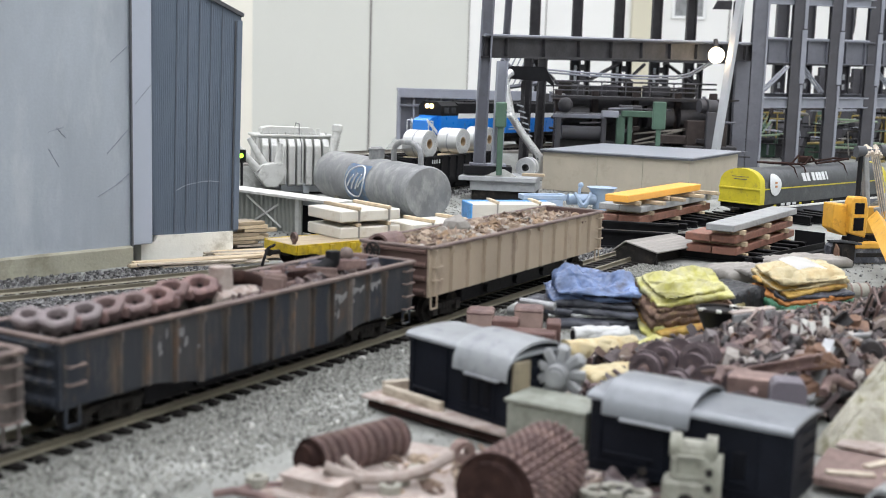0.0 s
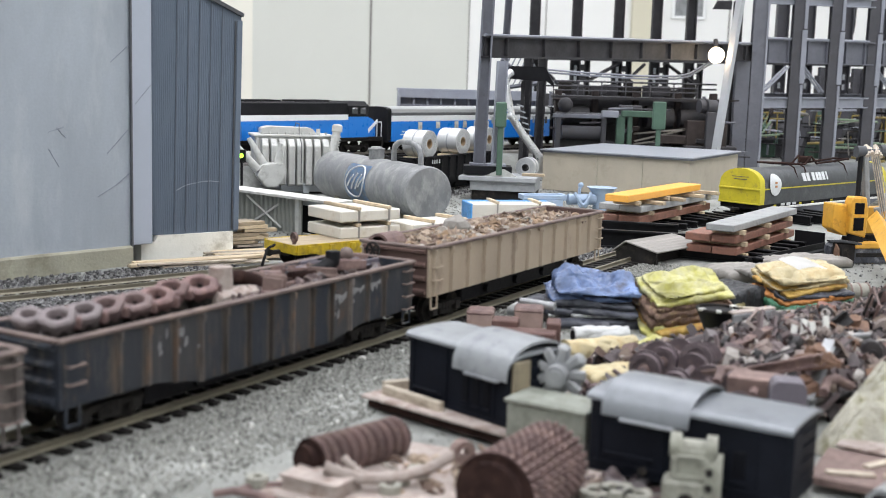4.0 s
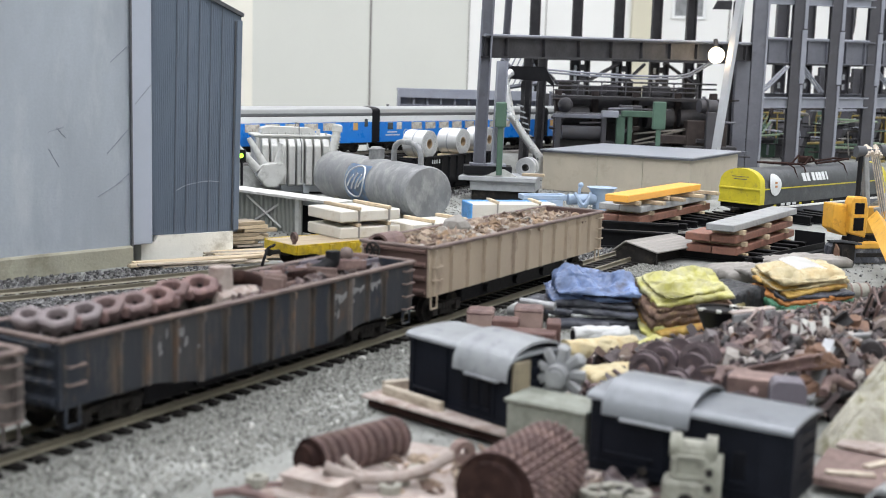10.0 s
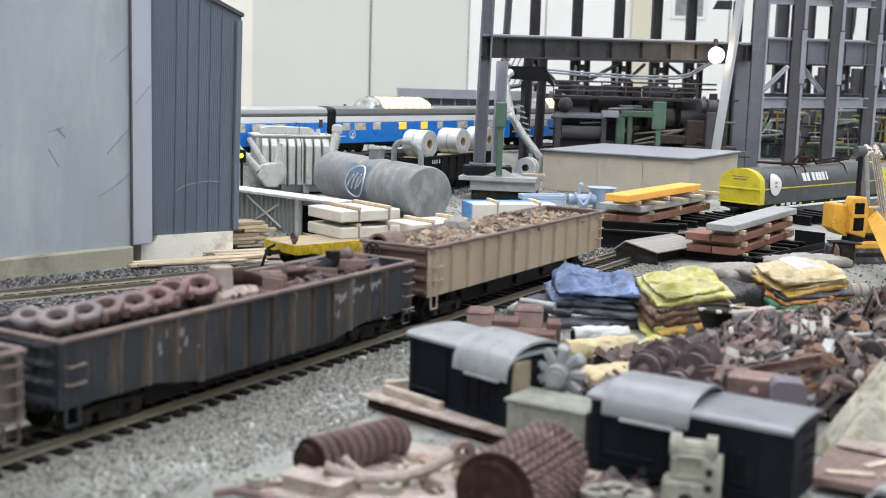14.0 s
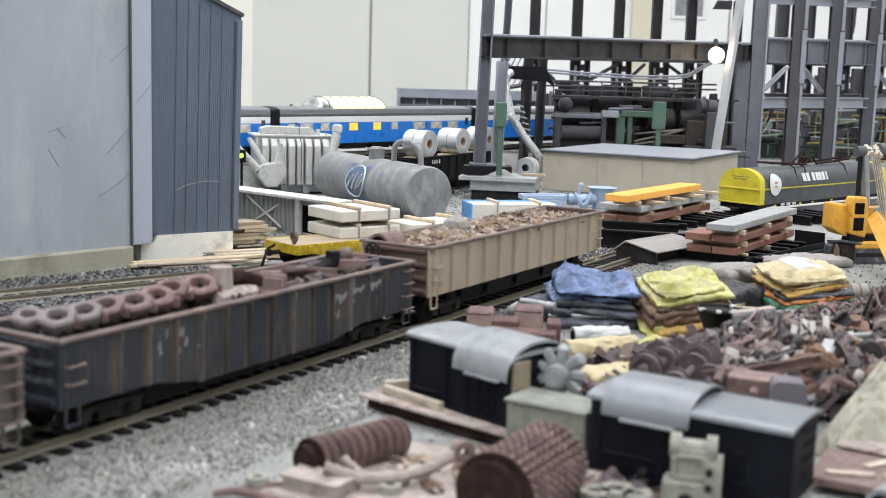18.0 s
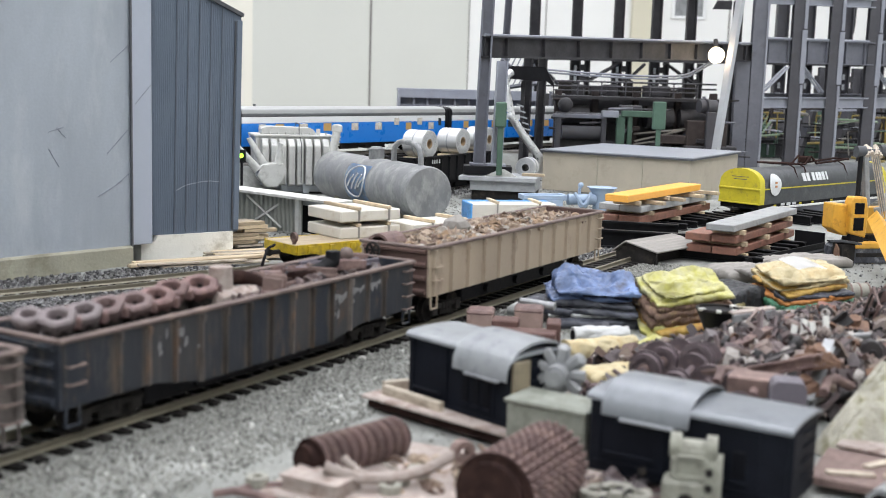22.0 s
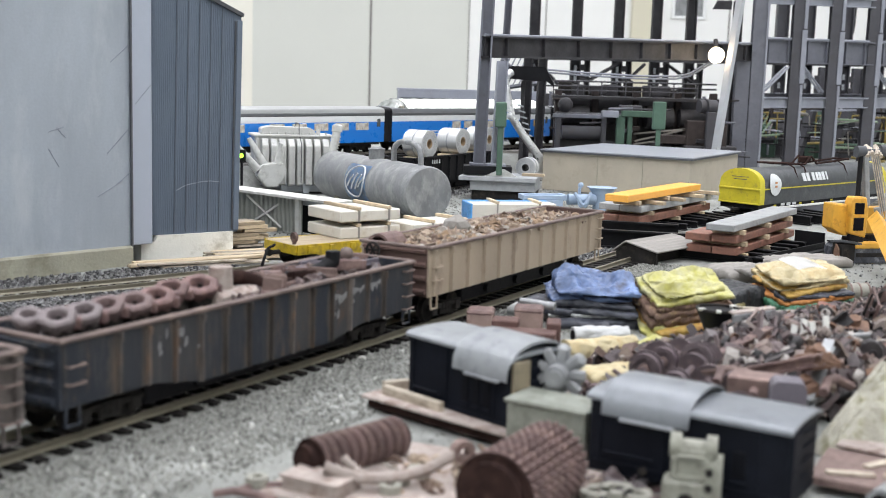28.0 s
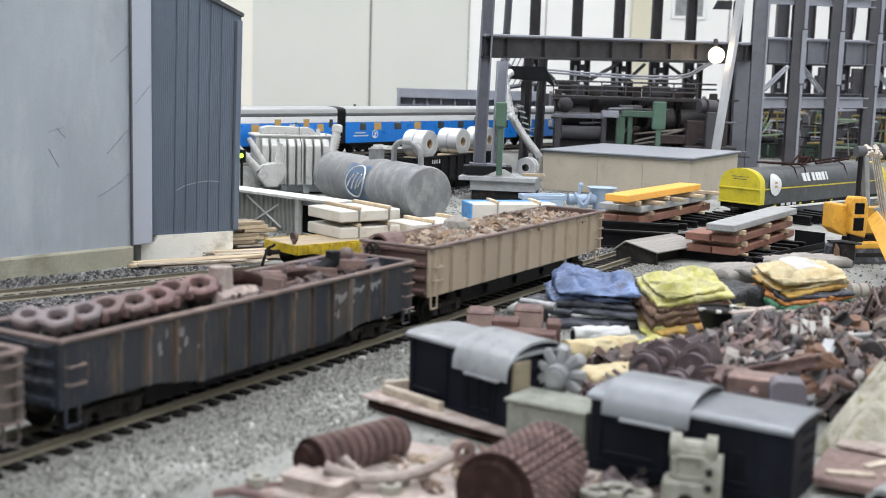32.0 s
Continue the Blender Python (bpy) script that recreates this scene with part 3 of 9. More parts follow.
b = B()
pts = [line_at(s) for s in list(range(-5600, 561, 280)) + list(range(600, 6300, 150))]
rows = []
for x, y, hd in pts:
    a = radians(hd)
    rows.append([b.verts.new((x + math.cos(a) * o, y - math.sin(a) * o, z)) for o, z in ((-30, 24.2), (30, 24.2), (30, 8), (-30, 8))])
for p, q in zip(rows, rows[1:]):
    for i in range(4):
        b.faces.new((p[i], p[(i + 1) % 4], q[(i + 1) % 4], q[i]))
b.faces.new(rows[0])
b.faces.new(rows[-1][::-1])
bmesh.ops.recalc_face_normals(b, faces=b.faces[:])
solid("roadbed", b, "plank_grey", "long raised board that carries the main line", "roadbed", "structure")


# ---- tall grey building beside the yard ----
def tall_building():
    t = thing("grey_industrial_building", -172, 643, 0, 42, "tall grey sheet-clad works building with scuffed walls", "building")
    b = B()
    box(b, -130, 75, 128, 260, 150, 236, bevel=0.6)
    part("wall", b, "bldg_grey", t)
    b = B()
    box(b, -131, 74, 5, 262, 154, 12, bevel=1)
    part("foundation", b, "concrete", t, "stained concrete footing")
    b = B()
    box(b, 6.5, 3, 128, 13.0, 9, 234, bevel=0.5)
    part("corner_post", b, "bldg_trim", t, "pale grey corner strip")
    b = B()
    box(b, -0.4, -1.6, 128, 0.9, 1.4, 236)
    part("seam_strip", b, "shed_fascia", t)
    for x0, z0, x1, z1 in ((-14.6, 61.8, -0.5, 75.4), (-19.9, 39.3, -5, 47), (-9, 45, -0.5, 51), (2.2, 88.4, 12.8, 99.4), (-48.4, 74.1, -40, 76.5), (-48.6, 65.2, -43, 56), (-44, 76, -39, 71), (-12, 110.5, -0.5, 120)):
        b = B()
        y = -0.2 if x1 < 1 else -1.6
        rod(b, (x0, y, z0), (x1, y, z1), 0.22, 5)
        part("scratch", b, "bldg_scuff", t)
    b = B()
    box(b, -130, 75, 249, 268, 158, 6, bevel=1)
    part("roof", b, "shed_roof", t)

    t = thing("blue_grey_annex", -158, 662, 0, 52, "lower blue-grey corrugated annex on a white foundation", "building")
    lean = pose(0, 0, 0, 0, 1.05, 0)
    prof = [(-16, 14.5), (46.4, 14.5), (46.4, 139.5), (22, 149), (-16, 164)]
    b = B()
    slab(b, prof, 2, 100, "y")
    part("wall", b, "bldg_dark", t, at=lean)
    ribs = B()
    x = -12.5
    while x < 42:
        top = 160 - (x + 6) * 0.36
        box(ribs, x, 1.95, (15 + top) / 2, 0.5, 0.34, top - 15)
        x += 1.15
    tagged(part("corrugation", ribs, "bldg_dark", t, at=lean), kind="stuff")
    seams = B()
    for x in (6, 13, 20, 27, 34):
        top = 160 - (x + 6) * 0.36
        box(seams, x, 1.35, (15 + top) / 2, 0.45, 0.5, top - 16)
    part("panel_seam", seams, "seam_grey", t, at=lean)
    b = B()
    box(b, 44.9, 2.4, 76.5, 3.6, 4, 122, bevel=0.4)
    part("corner_post", b, "bldg_dark", t, at=lean)
    # dark strip stands for the shadow line beside the corner post
    b = B()
    box(b, 42.4, 1.2, 76.5, 0.7, 0.8, 121)
    part("gutter_strip", b, "shed_fascia", t, at=lean)
    b = B()
    slab(b, [(-18, 165), (46.9, 139.6), (47.2, 141.6), (-18, 168)], 0, 104, "y")
    part("roof", b, "shed_fascia", t, at=lean)
    b = B()
    slab(b, [(-14, 0), (43.2, 0), (43.2, 14.3), (-4, 14.3), (-6, 11), (-14, 10.5)], 0.3, 98, "y")
    part("foundation", b, "white_base", t, "white painted foundation")
    b = B()
    tube(b, [(8, 1.6, 39.5), (12, 1.6, 41.6), (16.1, 1.6, 42.8), (24.8, 1.6, 44.2), (30, 1.6, 44.2), (35.4, 1.6, 43.4)], 0.2, 5)
    part("scratch", b, "bldg_grey", t, "thin pale curved scratch")


tall_building()
# ---- rolling stock: x runs along the car, -y is the side that faces the yard; z = 0 is the rail top ----
def wheel_mesh():
    b = B()
    rod(b, (0, -8.8, 5.4), (0, -6.6, 5.4), 5.4, 18)
    rod(b, (0, -6.6, 5.4), (0, -6.0, 5.4), 6.1, 18)
    rod(b, (0, 8.8, 5.4), (0, 6.6, 5.4), 5.4, 18)
    rod(b, (0, 6.6, 5.4), (0, 6.0, 5.4), 6.1, 18)
    rod(b, (0, -10, 5.4), (0, 10, 5.4), 1.2, 8)
    return mesh_of("wheelset", b, "soot")


def truck_mesh(base=20.0):
    b = B()
    for s in (-1, 1):
        box(b, 0, s * 11, 6.6, base + 7, 1.8, 2.2, bevel=0.3)
        box(b, 0, s * 11, 4.2, base * 0.45, 1.6, 3.2, bevel=0.3)
        for x in (-base / 2, base / 2):
            box(b, x, s * 11.3, 5.2, 4.2, 2.4, 4.4, bevel=0.4)
        for x in (-2.6, 0, 2.6):
            rod(b, (x, s * 11.2, 4.4), (x, s * 11.2, 7.8), 1.1, 8)
    box(b, 0, 0, 6.6, 4, 22, 2.6)
    return mesh_of("truck", b, "soot")


WHEELSET, TRUCK, TRUCK_LONG = wheel_mesh(), truck_mesh(), truck_mesh(27.0)


def bogies(t, x, truck=None, base=20.0, axles=2):
    for s in (-1, 1):
        tr = part("truck", truck or TRUCK, "soot", t, at=mpose(s * x, 0, 0))
        for i in range(axles):
            part("wheelset", WHEELSET, "soot", tr, at=mpose(base * (i / (axles - 1) - 0.5), 0, 0))


def couplers(t, x, z=9.0):
    for s in (-1, 1):
        b = B()
        box(b, s * (x + 3), 0, z, 7, 2.2, 2.4, bevel=0.4)
        box(b, s * (x + 6.5), 0.6, z, 3, 4, 3.4, bevel=0.6)
        part("coupler", b, "soot", t)


def gondola(name, x, y, heading, length, top, bottom, body, rim, end, label, posts=14, belly=0.0, rail=3.0, hi=None, lo=None, ribs=None):
    """An open-topped steel freight car with ribbed sides and ends."""
    t = thing(name, x, y, rail, heading, label, "freight car", "gondola cars")
    half, w = length / 2, 17.0
    top, bottom = (top - 3, bottom - 3) if hi is None else (hi, lo)
    def foot_of(x):
        return bottom - belly * min(1.0, max(0.0, (half * 0.60 - abs(x)) / (half * 0.22)))
    for s, nm in ((-1, "side"), (1, "side")):
        b = B()
        if belly:
            prof = [(-half, bottom), (-half * 0.60, bottom), (-half * 0.38, bottom - belly), (half * 0.38, bottom - belly), (half * 0.60, bottom), (half, bottom), (half, top), (-half, top)]
        else:
            prof = [(-half, bottom), (half, bottom), (half, top), (-half, top)]
        slab(b, prof, s * w, s * (w - 1.0), "y")
        side = part(nm, b, body, t)
        at_ = [-half + 3 + (length - 6) * i / (posts - 1) for i in range(posts)] if posts else [11.7 * i - 70.2 for i in range(13)]
        if not posts:
            edges = [-half + 0.4] + at_ + [half - 0.4]
            for a, c in zip(edges, edges[1:]):
                part("panel", slab(B(), [(a + 0.8, foot_of(a) + 0.5), (c - 0.8, foot_of(c) + 0.5), (c - 0.8, top - 1.0), (a + 0.8, top - 1.0)], s * (w + 0.02), s * (w + 0.28), "y"), "gond_panel", side)
        for px in at_:
            low = foot_of(px)
            b = B()
            slab(b, [(px - 0.8, -0.2), (px + 0.8, -0.2), (px + 0.4, 1.5), (px - 0.4, 1.5)], low + 0.4, top - 1.2, "z")
            slab(b, [(px - 1.0, -0.2), (px + 1.0, -0.2), (px + 0.5, 2.1), (px - 0.5, 2.1)], top - 3.6, top - 1.0, "z")
            for v in b.verts:
                v.co.y = s * (w + v.co.y)
            bmesh.ops.recalc_face_normals(b, faces=b.faces[:])
            part("rib", b, ribs or body, side)
    for s in (-1, 1):
        b = B()
        box(b, s * (half - 0.6), 0, (top + bottom) / 2, 1.2, 2 * w - 2.1, top - bottom)
        wall = part("end_wall", b, end, t)
        for k in range(4):
            b = B()
            z = bottom + 2.2 + (top - bottom - 4) * k / 3
            slab(b, [(-0.2, z - 1.3), (1.6, z - 0.5), (1.6, z + 0.5), (-0.2, z + 1.3)], -w + 1.5, w - 1.5, "x")
            for v in b.verts:
                v.co = Vector((s * (half + v.co.y), v.co.x, v.co.z))
            bmesh.ops.recalc_face_normals(b, faces=b.faces[:])
            part("end_rib", b, end, wall)
    b = B()
    for s in (-1, 1):
        box(b, 0, s * (w + 0.3), top, length + 1, 2.2, 1.4, bevel=0.35)
        box(b, s * half, 0, top, 2.0, 2 * w - 1.6, 1.4, bevel=0.35)
    part("top_chord", b, rim, t, "worn rusty top rail")
    b = B()
    box(b, 0, 0, bottom + 1.2, length - 3, 2 * w - 2.2, 1.6)
    part("floor", b, end, t)
    b = B()
    box(b, 0, 0, bottom - 1.5, length - 8, 7, 4.5)
    part("centre_sill", b, "soot", t)
    # black box added below the floor stands for the shadow there
    b = B()
    box(b, 0, 0, bottom - 4.4, length - 78, 22, 8.0, bevel=0.6)
    for x in (-30, 0, 30):
        rod(b, (x, -13, bottom - 5), (x, 13, bottom - 5), 2.2, 10)
    part("underframe", b, "black", t, "black box and brake rods filling the shadow under the floor")
    for s in (-1, 1):
        for e in (-1, 1):
            b = B()
            for k in range(4 if e * s < 0 else 2):
                z = bottom + 1 + k * (top - bottom - 3) / 3.2 + (0 if e * s < 0 else 6)
                rod(b, (e * (half - 8), s * (w + 2.0), z), (e * (half - 2), s * (w + 2.0), z), 0.42, 6)
                for xx in (8, 2):
                    rod(b, (e * (half - xx), s * (w + 0.2), z), (e * (half - xx), s * (w + 2.0), z), 0.4, 6)
            part("grab_iron", b, rim if body != "gond_tan" else body, t)
        for e in (-1, 1):
            b = B()
            tube(b, [(e * (half - 2), s * w, bottom + 1), (e * (half - 2), s * w, bottom - 5.2), (e * (half - 7), s * w, bottom - 5.2), (e * (half - 7), s * w, bottom + 1)], 0.5, 6)
            part("stirrup_step", b, body, t)
    b = B()
    ring(b, -half - 3.4, 9, top - 3, 3.6, 2.8, 0.7, "x", 18)
    for a in (0, 60, 120):
        box(b, -half - 3.4, 9, top - 3, 0.6, 6.2, 0.6, rx=a)
    rod(b, (-half - 3.4, 9, top - 3), (-half + 0.4, 9, top - 3), 0.7, 8)
    part("brake_wheel", b, "soot", t)
    bogies(t, half - 24)
    couplers(t, half + 1, 8.4)
    return t


gondola("gondola_car", *near_at(92), NEAR_H, 184, 33.5, 14.0, "gond_dark", "gond_rim", "gond_dark", "weathered black and rust ribbed gondola full of scrap castings", 0, 3.8, ribs="gond_rib")
gondola("gondola_car", *near_at(289), NEAR_H, 184, 37.5, 16.5, "gond_tan", "gond_rim", "gond_tan_end", "tan brown ribbed gondola heaped with scrap", 13)
gondola("gondola_car", *near_at(-104), NEAR_H, 184, 33.5, 14.0, "gond_brown", "gond_rim", "gond_brown", "weathered grey-brown gondola coupled behind the black one", 14, 3.8)


def scrap_shapes():
    """Unit shapes of broken metal, as (corners, faces): chunk, bar, plate, ring, channel, angle, wheel, rod and bent strip."""
    def prism(outline, a=-0.5, b=0.5):
        n = len(outline)
        v = [(a, u, w) for u, w in outline] + [(b, u, w) for u, w in outline]
        return v, [tuple(range(n - 1, -1, -1)), tuple(range(n, 2 * n))] + [(k, (k + 1) % n, n + (k + 1) % n, n + k) for k in range(n)]
    def turned(rows, n):
        v = [(x, r * math.cos(2 * math.pi * k / n), r * math.sin(2 * math.pi * k / n)) for x, r in rows for k in range(n)]
        f = [(m * n + k, m * n + (k + 1) % n, ((m + 1) % len(rows)) * n + (k + 1) % n, ((m + 1) % len(rows)) * n + k) for m in range(len(rows)) for k in range(n)]
        return v, f
    def box_(x, y, z):
        return prism([(-y / 2, -z / 2), (y / 2, -z / 2), (y / 2, z / 2), (-y / 2, z / 2)], -x / 2, x / 2)
    return [
        box_(0.8, 0.6, 0.5), box_(1.7, 0.2, 0.2), box_(1.1, 0.7, 0.1), box_(1.5, 0.34, 0.12),
        turned([(-0.16, 0.5), (0.16, 0.5), (0.16, 0.3), (-0.16, 0.3)], 12),
        prism([(-0.3, 0.3), (-0.3, -0.1), (0.3, -0.1), (0.3, 0.3), (0.2, 0.3), (0.2, 0), (-0.2, 0), (-0.2, 0.3)], -0.8, 0.8),
        prism([(-0.25, 0.3), (-0.25, -0.1), (0.3, -0.1), (0.3, 0), (-0.15, 0), (-0.15, 0.3)], -0.8, 0.8),
        turned([(-0.5, 0.12), (-0.3, 0.14), (-0.28, 0.48), (-0.1, 0.52), (0.1, 0.52), (0.28, 0.3), (0.3, 0.2), (0.5, 0.18)], 12),
        turned([(-0.9, 0.11), (0.9, 0.11), (0.9, 0.06), (-0.9, 0.06)], 8),
        prism([(-0.6, 0.0), (-0.1, 0.06), (0.3, 0.34), (0.6, 0.4), (0.6, 0.5), (0.24, 0.44), (-0.14, 0.16), (-0.6, 0.1)], -0.25, 0.25),
        turned([(-0.45, 0.34), (0.1, 0.38), (0.45, 0.22), (0.45, 0.1), (0.0, 0.22), (-0.45, 0.24)], 10)]


SHAPES = scrap_shapes()


def lumps(name, cx, cy, z, hd, length, width, count, size, material, label, category, peak=0.0, seed=1, tumble=0.6):
    """A loose heap of broken metal in one mesh; each piece is an island of its own."""
    rnd = random.Random(seed)
    t, f = [], []
    for _ in range(count):
        u, v = rnd.uniform(-0.5, 0.5), rnd.uniform(-0.5, 0.5)
        h = peak * max(0.0, 1 - (2 * u) ** 2) * max(0.0, 1 - (2 * v) ** 2)
        verts, faces = rnd.choice(SHAPES)
        a = size * rnd.uniform(0.5, 1.35)
        k = [a * rnd.uniform(0.8, 1.2) for _ in range(3)]
        m = Matrix.Translation((u * length, v * width, h * rnd.uniform(0.78, 1.04) + size * 0.2)) @ Euler([rnd.uniform(-tumble, tumble), rnd.uniform(-tumble, tumble), rnd.uniform(0, 6.3)]).to_matrix().to_4x4()
        base = len(t)
        t += [(m @ Vector((p[0] * k[0], p[1] * k[1], p[2] * k[2]))) * 0.001 for p in verts]
        f += [tuple(base + q for q in face) for face in faces]
    me = bpy.data.meshes.new(name)
    me.from_pydata(t, [], f)
    me.materials.append(M[material])
    ob = new(name, me)
    ob.matrix_basis = pose(cx * 0.001, cy * 0.001, z * 0.001, 0, 0, 90 - hd)
    return tagged(ob, label, category, kind="stuff")


lumps("scrap_load", *near_at(283), 34.0, NEAR_H, 160, 28, 1500, 4.4, "scrap_tan", "rust and tan broken scrap heaped in the tan gondola", "scrap", 3.4, 4)
lumps("scrap_load", *near_at(130), 28, NEAR_H, 96, 25, 300, 5.6, "scrap_dark", "dark rusty scrap filling the far half of the black gondola", "scrap", 3.4, 5)
lumps("scrap_load", *near_at(40), 24, NEAR_H, 76, 25, 200, 5.6, "scrap_dark", "dark rusty scrap under the ring castings", "scrap", 2, 6)


# ---- the passenger train ----
CAR_PITCH, CAR_LEN = 303.4, 291.0
FACE = -17.6


def curved_roof(half, top, eave, width, n=10):
    prof = [(width, eave)]
    for i in range(n + 1):
        a = math.pi * i / n
        prof.append((width * math.cos(a), eave + 1.4 + (top - eave - 1.4) * math.sin(a) ** 0.62))
    prof.append((-width, eave))
    return prof


def car_meshes():
    half = CAR_LEN / 2
    d = {}
    d["body"] = mesh_of("body", box(B(), 0, 0, 21.0, CAR_LEN, 35.0, 21.0, bevel=0.5), "train_blue")
    d["band"] = mesh_of("white_band", box(B(), 0, 0, 34.4, CAR_LEN, 35.1, 6.0, bevel=0.3), "train_white")
    d["eave"] = mesh_of("eave_band", box(B(), 0, 0, 39.1, CAR_LEN, 35.5, 3.6, bevel=0.7), "train_eave")
    for k, mt in (("roof", "train_silver"), ("roof_dark", "train_grey_roof")):
        d[k] = mesh_of("roof", slab(B(), curved_roof(half, 46.8, 40.7, 17.3), -half, half, "x"), mt, True)
    b = B()
    box(b, 0, 0, 9.6, CAR_LEN - 10, 30, 3.0)
    for x, l in ((-40, 34), (0, 26), (38, 30)):
        box(b, x, -9, 6.8, l, 9, 4.6, bevel=0.4)
        box(b, x, 9, 6.8, l, 9, 4.6, bevel=0.4)
    d["frame"] = mesh_of("underframe", b, "soot")
    b = B()
    prof = curved_roof(half, 46.6, 40.7, 16.6)
    slab(b, prof + [(-16.6, 11), (16.6, 11)], 0, 6.1, "x")
    d["diaphragm"] = mesh_of("diaphragm", b, "black")
    b = B()
    ring(b, 0, FACE - 0.02, 0, 4.4, 3.6, 0.3, "y", 20)
    rod(b, (-0.6, FACE + 0.1, -2.6), (-0.6, FACE - 0.2, -2.6), 1.7, 12)
    rod(b, (0.5, FACE + 0.1, 0.6), (0.5, FACE - 0.2, 0.6), 1.5, 12)
    d["logo"] = mesh_of("round_emblem", b, "logo_white")
    b = B()
    box(b, 0, FACE, 1.6, 15, 0.3, 1.2)
    box(b, 1, FACE, -1.4, 22, 0.3, 1.2)
    d["bars"] = mesh_of("lettering_bars", b, "logo_white")
    b = B()
    for x in (-6.2, 0, 6.2):
        box(b, x, FACE, 0.6, 3.4, 0.5, 6.4)
    box(b, 0, FACE, 4.6, 20, 0.5, 1.2)
    d["grille"] = mesh_of("baggage_door_grille", b, "steel_sill")
    b = B()
    box(b, 0, 0, 0, 9, 3, 1.2, rz=24, bevel=0.3)
    d["hatch"] = mesh_of("roof_hatch", b, "train_eave")
    b = B()
    rod(b, (0, 0, 0), (0, 0, 2.4), 1.4, 8)
    d["vent"] = mesh_of("roof_vent", b, "train_eave")
    return d


M["dome_edge"] = paint("olive_dome_edge", (0.12, 0.13, 0.09), 0.4, vary=0.3, size=6, fine=1.5)
M["dome_glass"] = paint("grey_dome_glass", (0.36, 0.38, 0.36), 0.12, vary=0.5, size=8, fine=2, bump=0.0)
CAR = car_meshes()
WINDOWS = {}


def window_mesh(width, material, tall=7.4):
    key = (round(width, 1), material, tall)
    if key not in WINDOWS:
        b = B()
        box(b, 0, FACE + 0.15, 0, width, 0.5, tall, bevel=0.2)
        WINDOWS[key] = mesh_of("window", b, material)
    return WINDOWS[key]


def dome_mesh(x0, x1, top, material):
    b = B()
    n, rows = 8, []
    for x, k in ((x0, 0.02), (x0 + 9, 0.9), (x0 + 16, 1.0), (x1 - 12, 1.0), (x1 - 5, 0.85), (x1, 0.02)):
        row = []
        for i in range(n + 1):
            a = math.pi * i / n
            row.append(b.verts.new((x, 15.6 * math.cos(a), 41.0 + max(0.4, (top - 41.0) * k) * math.sin(a) ** 0.7)))
        rows.append(row)
    for p, q in zip(rows, rows[1:]):
        for i in range(n):
            b.faces.new((p[i], p[i + 1], q[i + 1], q[i]))
    b.faces.new(rows[0][::-1])
    b.faces.new(rows[-1])
    bmesh.ops.recalc_face_normals(b, faces=b.faces[:])
    return mesh_of("dome", b, material)


def dome_ribs(x0, x1, top, step):
    b = B()
    xs = [x0 + 9] + list(np.arange(x0 + 16, x1 - 11, step)) + [x1 - 5]
    for x in xs:
        k = 1.0 if x0 + 12 < x < x1 - 8 else 0.9
        pts = []
        for i in range(9):
            a = math.pi * i / 8
            pts.append((x, 15.8 * math.cos(a), 41.0 + (top - 40.8) * k * math.sin(a) ** 0.7))
        for p, q in zip(pts, pts[1:]):
            rod(b, p, q, 0.32, 5)
    rod(b, (x0 + 10, 0, top - 0.2), (x1 - 6, 0, top - 0.2), 0.6, 5)
    return mesh_of("dome_frame", b, "train_eave")


def passenger_car(kind, label, windows, hatches=(), grilles=(), logo=None, dome=None):
    """kind: silver or dark roof; windows: (place along the car, width, look)."""
    t = new("passenger_car")
    tagged(t, label, "train car", "passenger train")
    half = CAR_LEN / 2
    part("body", CAR["body"], "", t)
    part("white_band", CAR["band"], "", t, "white band under the roof")
    part("eave_band", CAR["eave"], "", t)
    part("roof", CAR["roof_dark" if kind == "dark" else "roof"], "", t, "dark grey roof" if kind == "dark" else "silver roof")
    part("underframe", CAR["frame"], "", t)
    for x in (-half - 6.1, half):
        part("diaphragm", CAR["diaphragm"], "", t, at=mpose(x, 0, 0))
    bogies(t, half - 30, TRUCK_LONG, 27.0)
    for x, w, look_, *up in windows:
        part("window", window_mesh(w, "window_" + look_, up[1] if len(up) > 1 else 7.4), "", t, at=mpose(x, 0, 27.0 + (up[0] if up else 0)))
    part("window", window_mesh(5.0, "window_dark", 8.0), "", t, "small dark door window", at=mpose(half - 9, 0, 30.5))
    for x in hatches:
        part("roof_hatch", CAR["hatch"], "", t, at=mpose(x, -8, 45.4))
    for x in grilles:
        part("baggage_door_grille", CAR["grille"], "", t, at=mpose(x, 0, 30))
    if not hatches:
        part("roof_vent", CAR["vent"], "", t, at=mpose(-half + 30, 0, 46.4))
    if logo is not None:
        part("round_emblem", CAR["logo"], "", t, "white circular emblem", at=mpose(logo, 0, 19))
        part("lettering_bars", CAR["bars"], "", t, at=mpose(logo - 22, 0, 19))
    if dome:
        x0, x1, top, mt, step = dome
        dm = part("dome", dome_mesh(x0, x1, top, mt), "", t, "brightly lit glass dome")
        part("dome_frame", dome_ribs(x0, x1, top, step), "", dm)
        part("dome_sill", box(B(), (x0 + x1) / 2, 0, 41.4, x1 - x0 - 4, 32.4, 1.8, bevel=0.4), "dome_edge", dm)
        part("dome_end_window", dome_mesh(x0 - 1.5, x0 + 30, top + 0.25, "dome_glass"), "", dm, "clear curved front window of the dome")
    return t


def spread(a, b, n, w, look_="pale"):
    return [(a + (b - a) * i / (n - 1), w, look_) for i in range(n)]


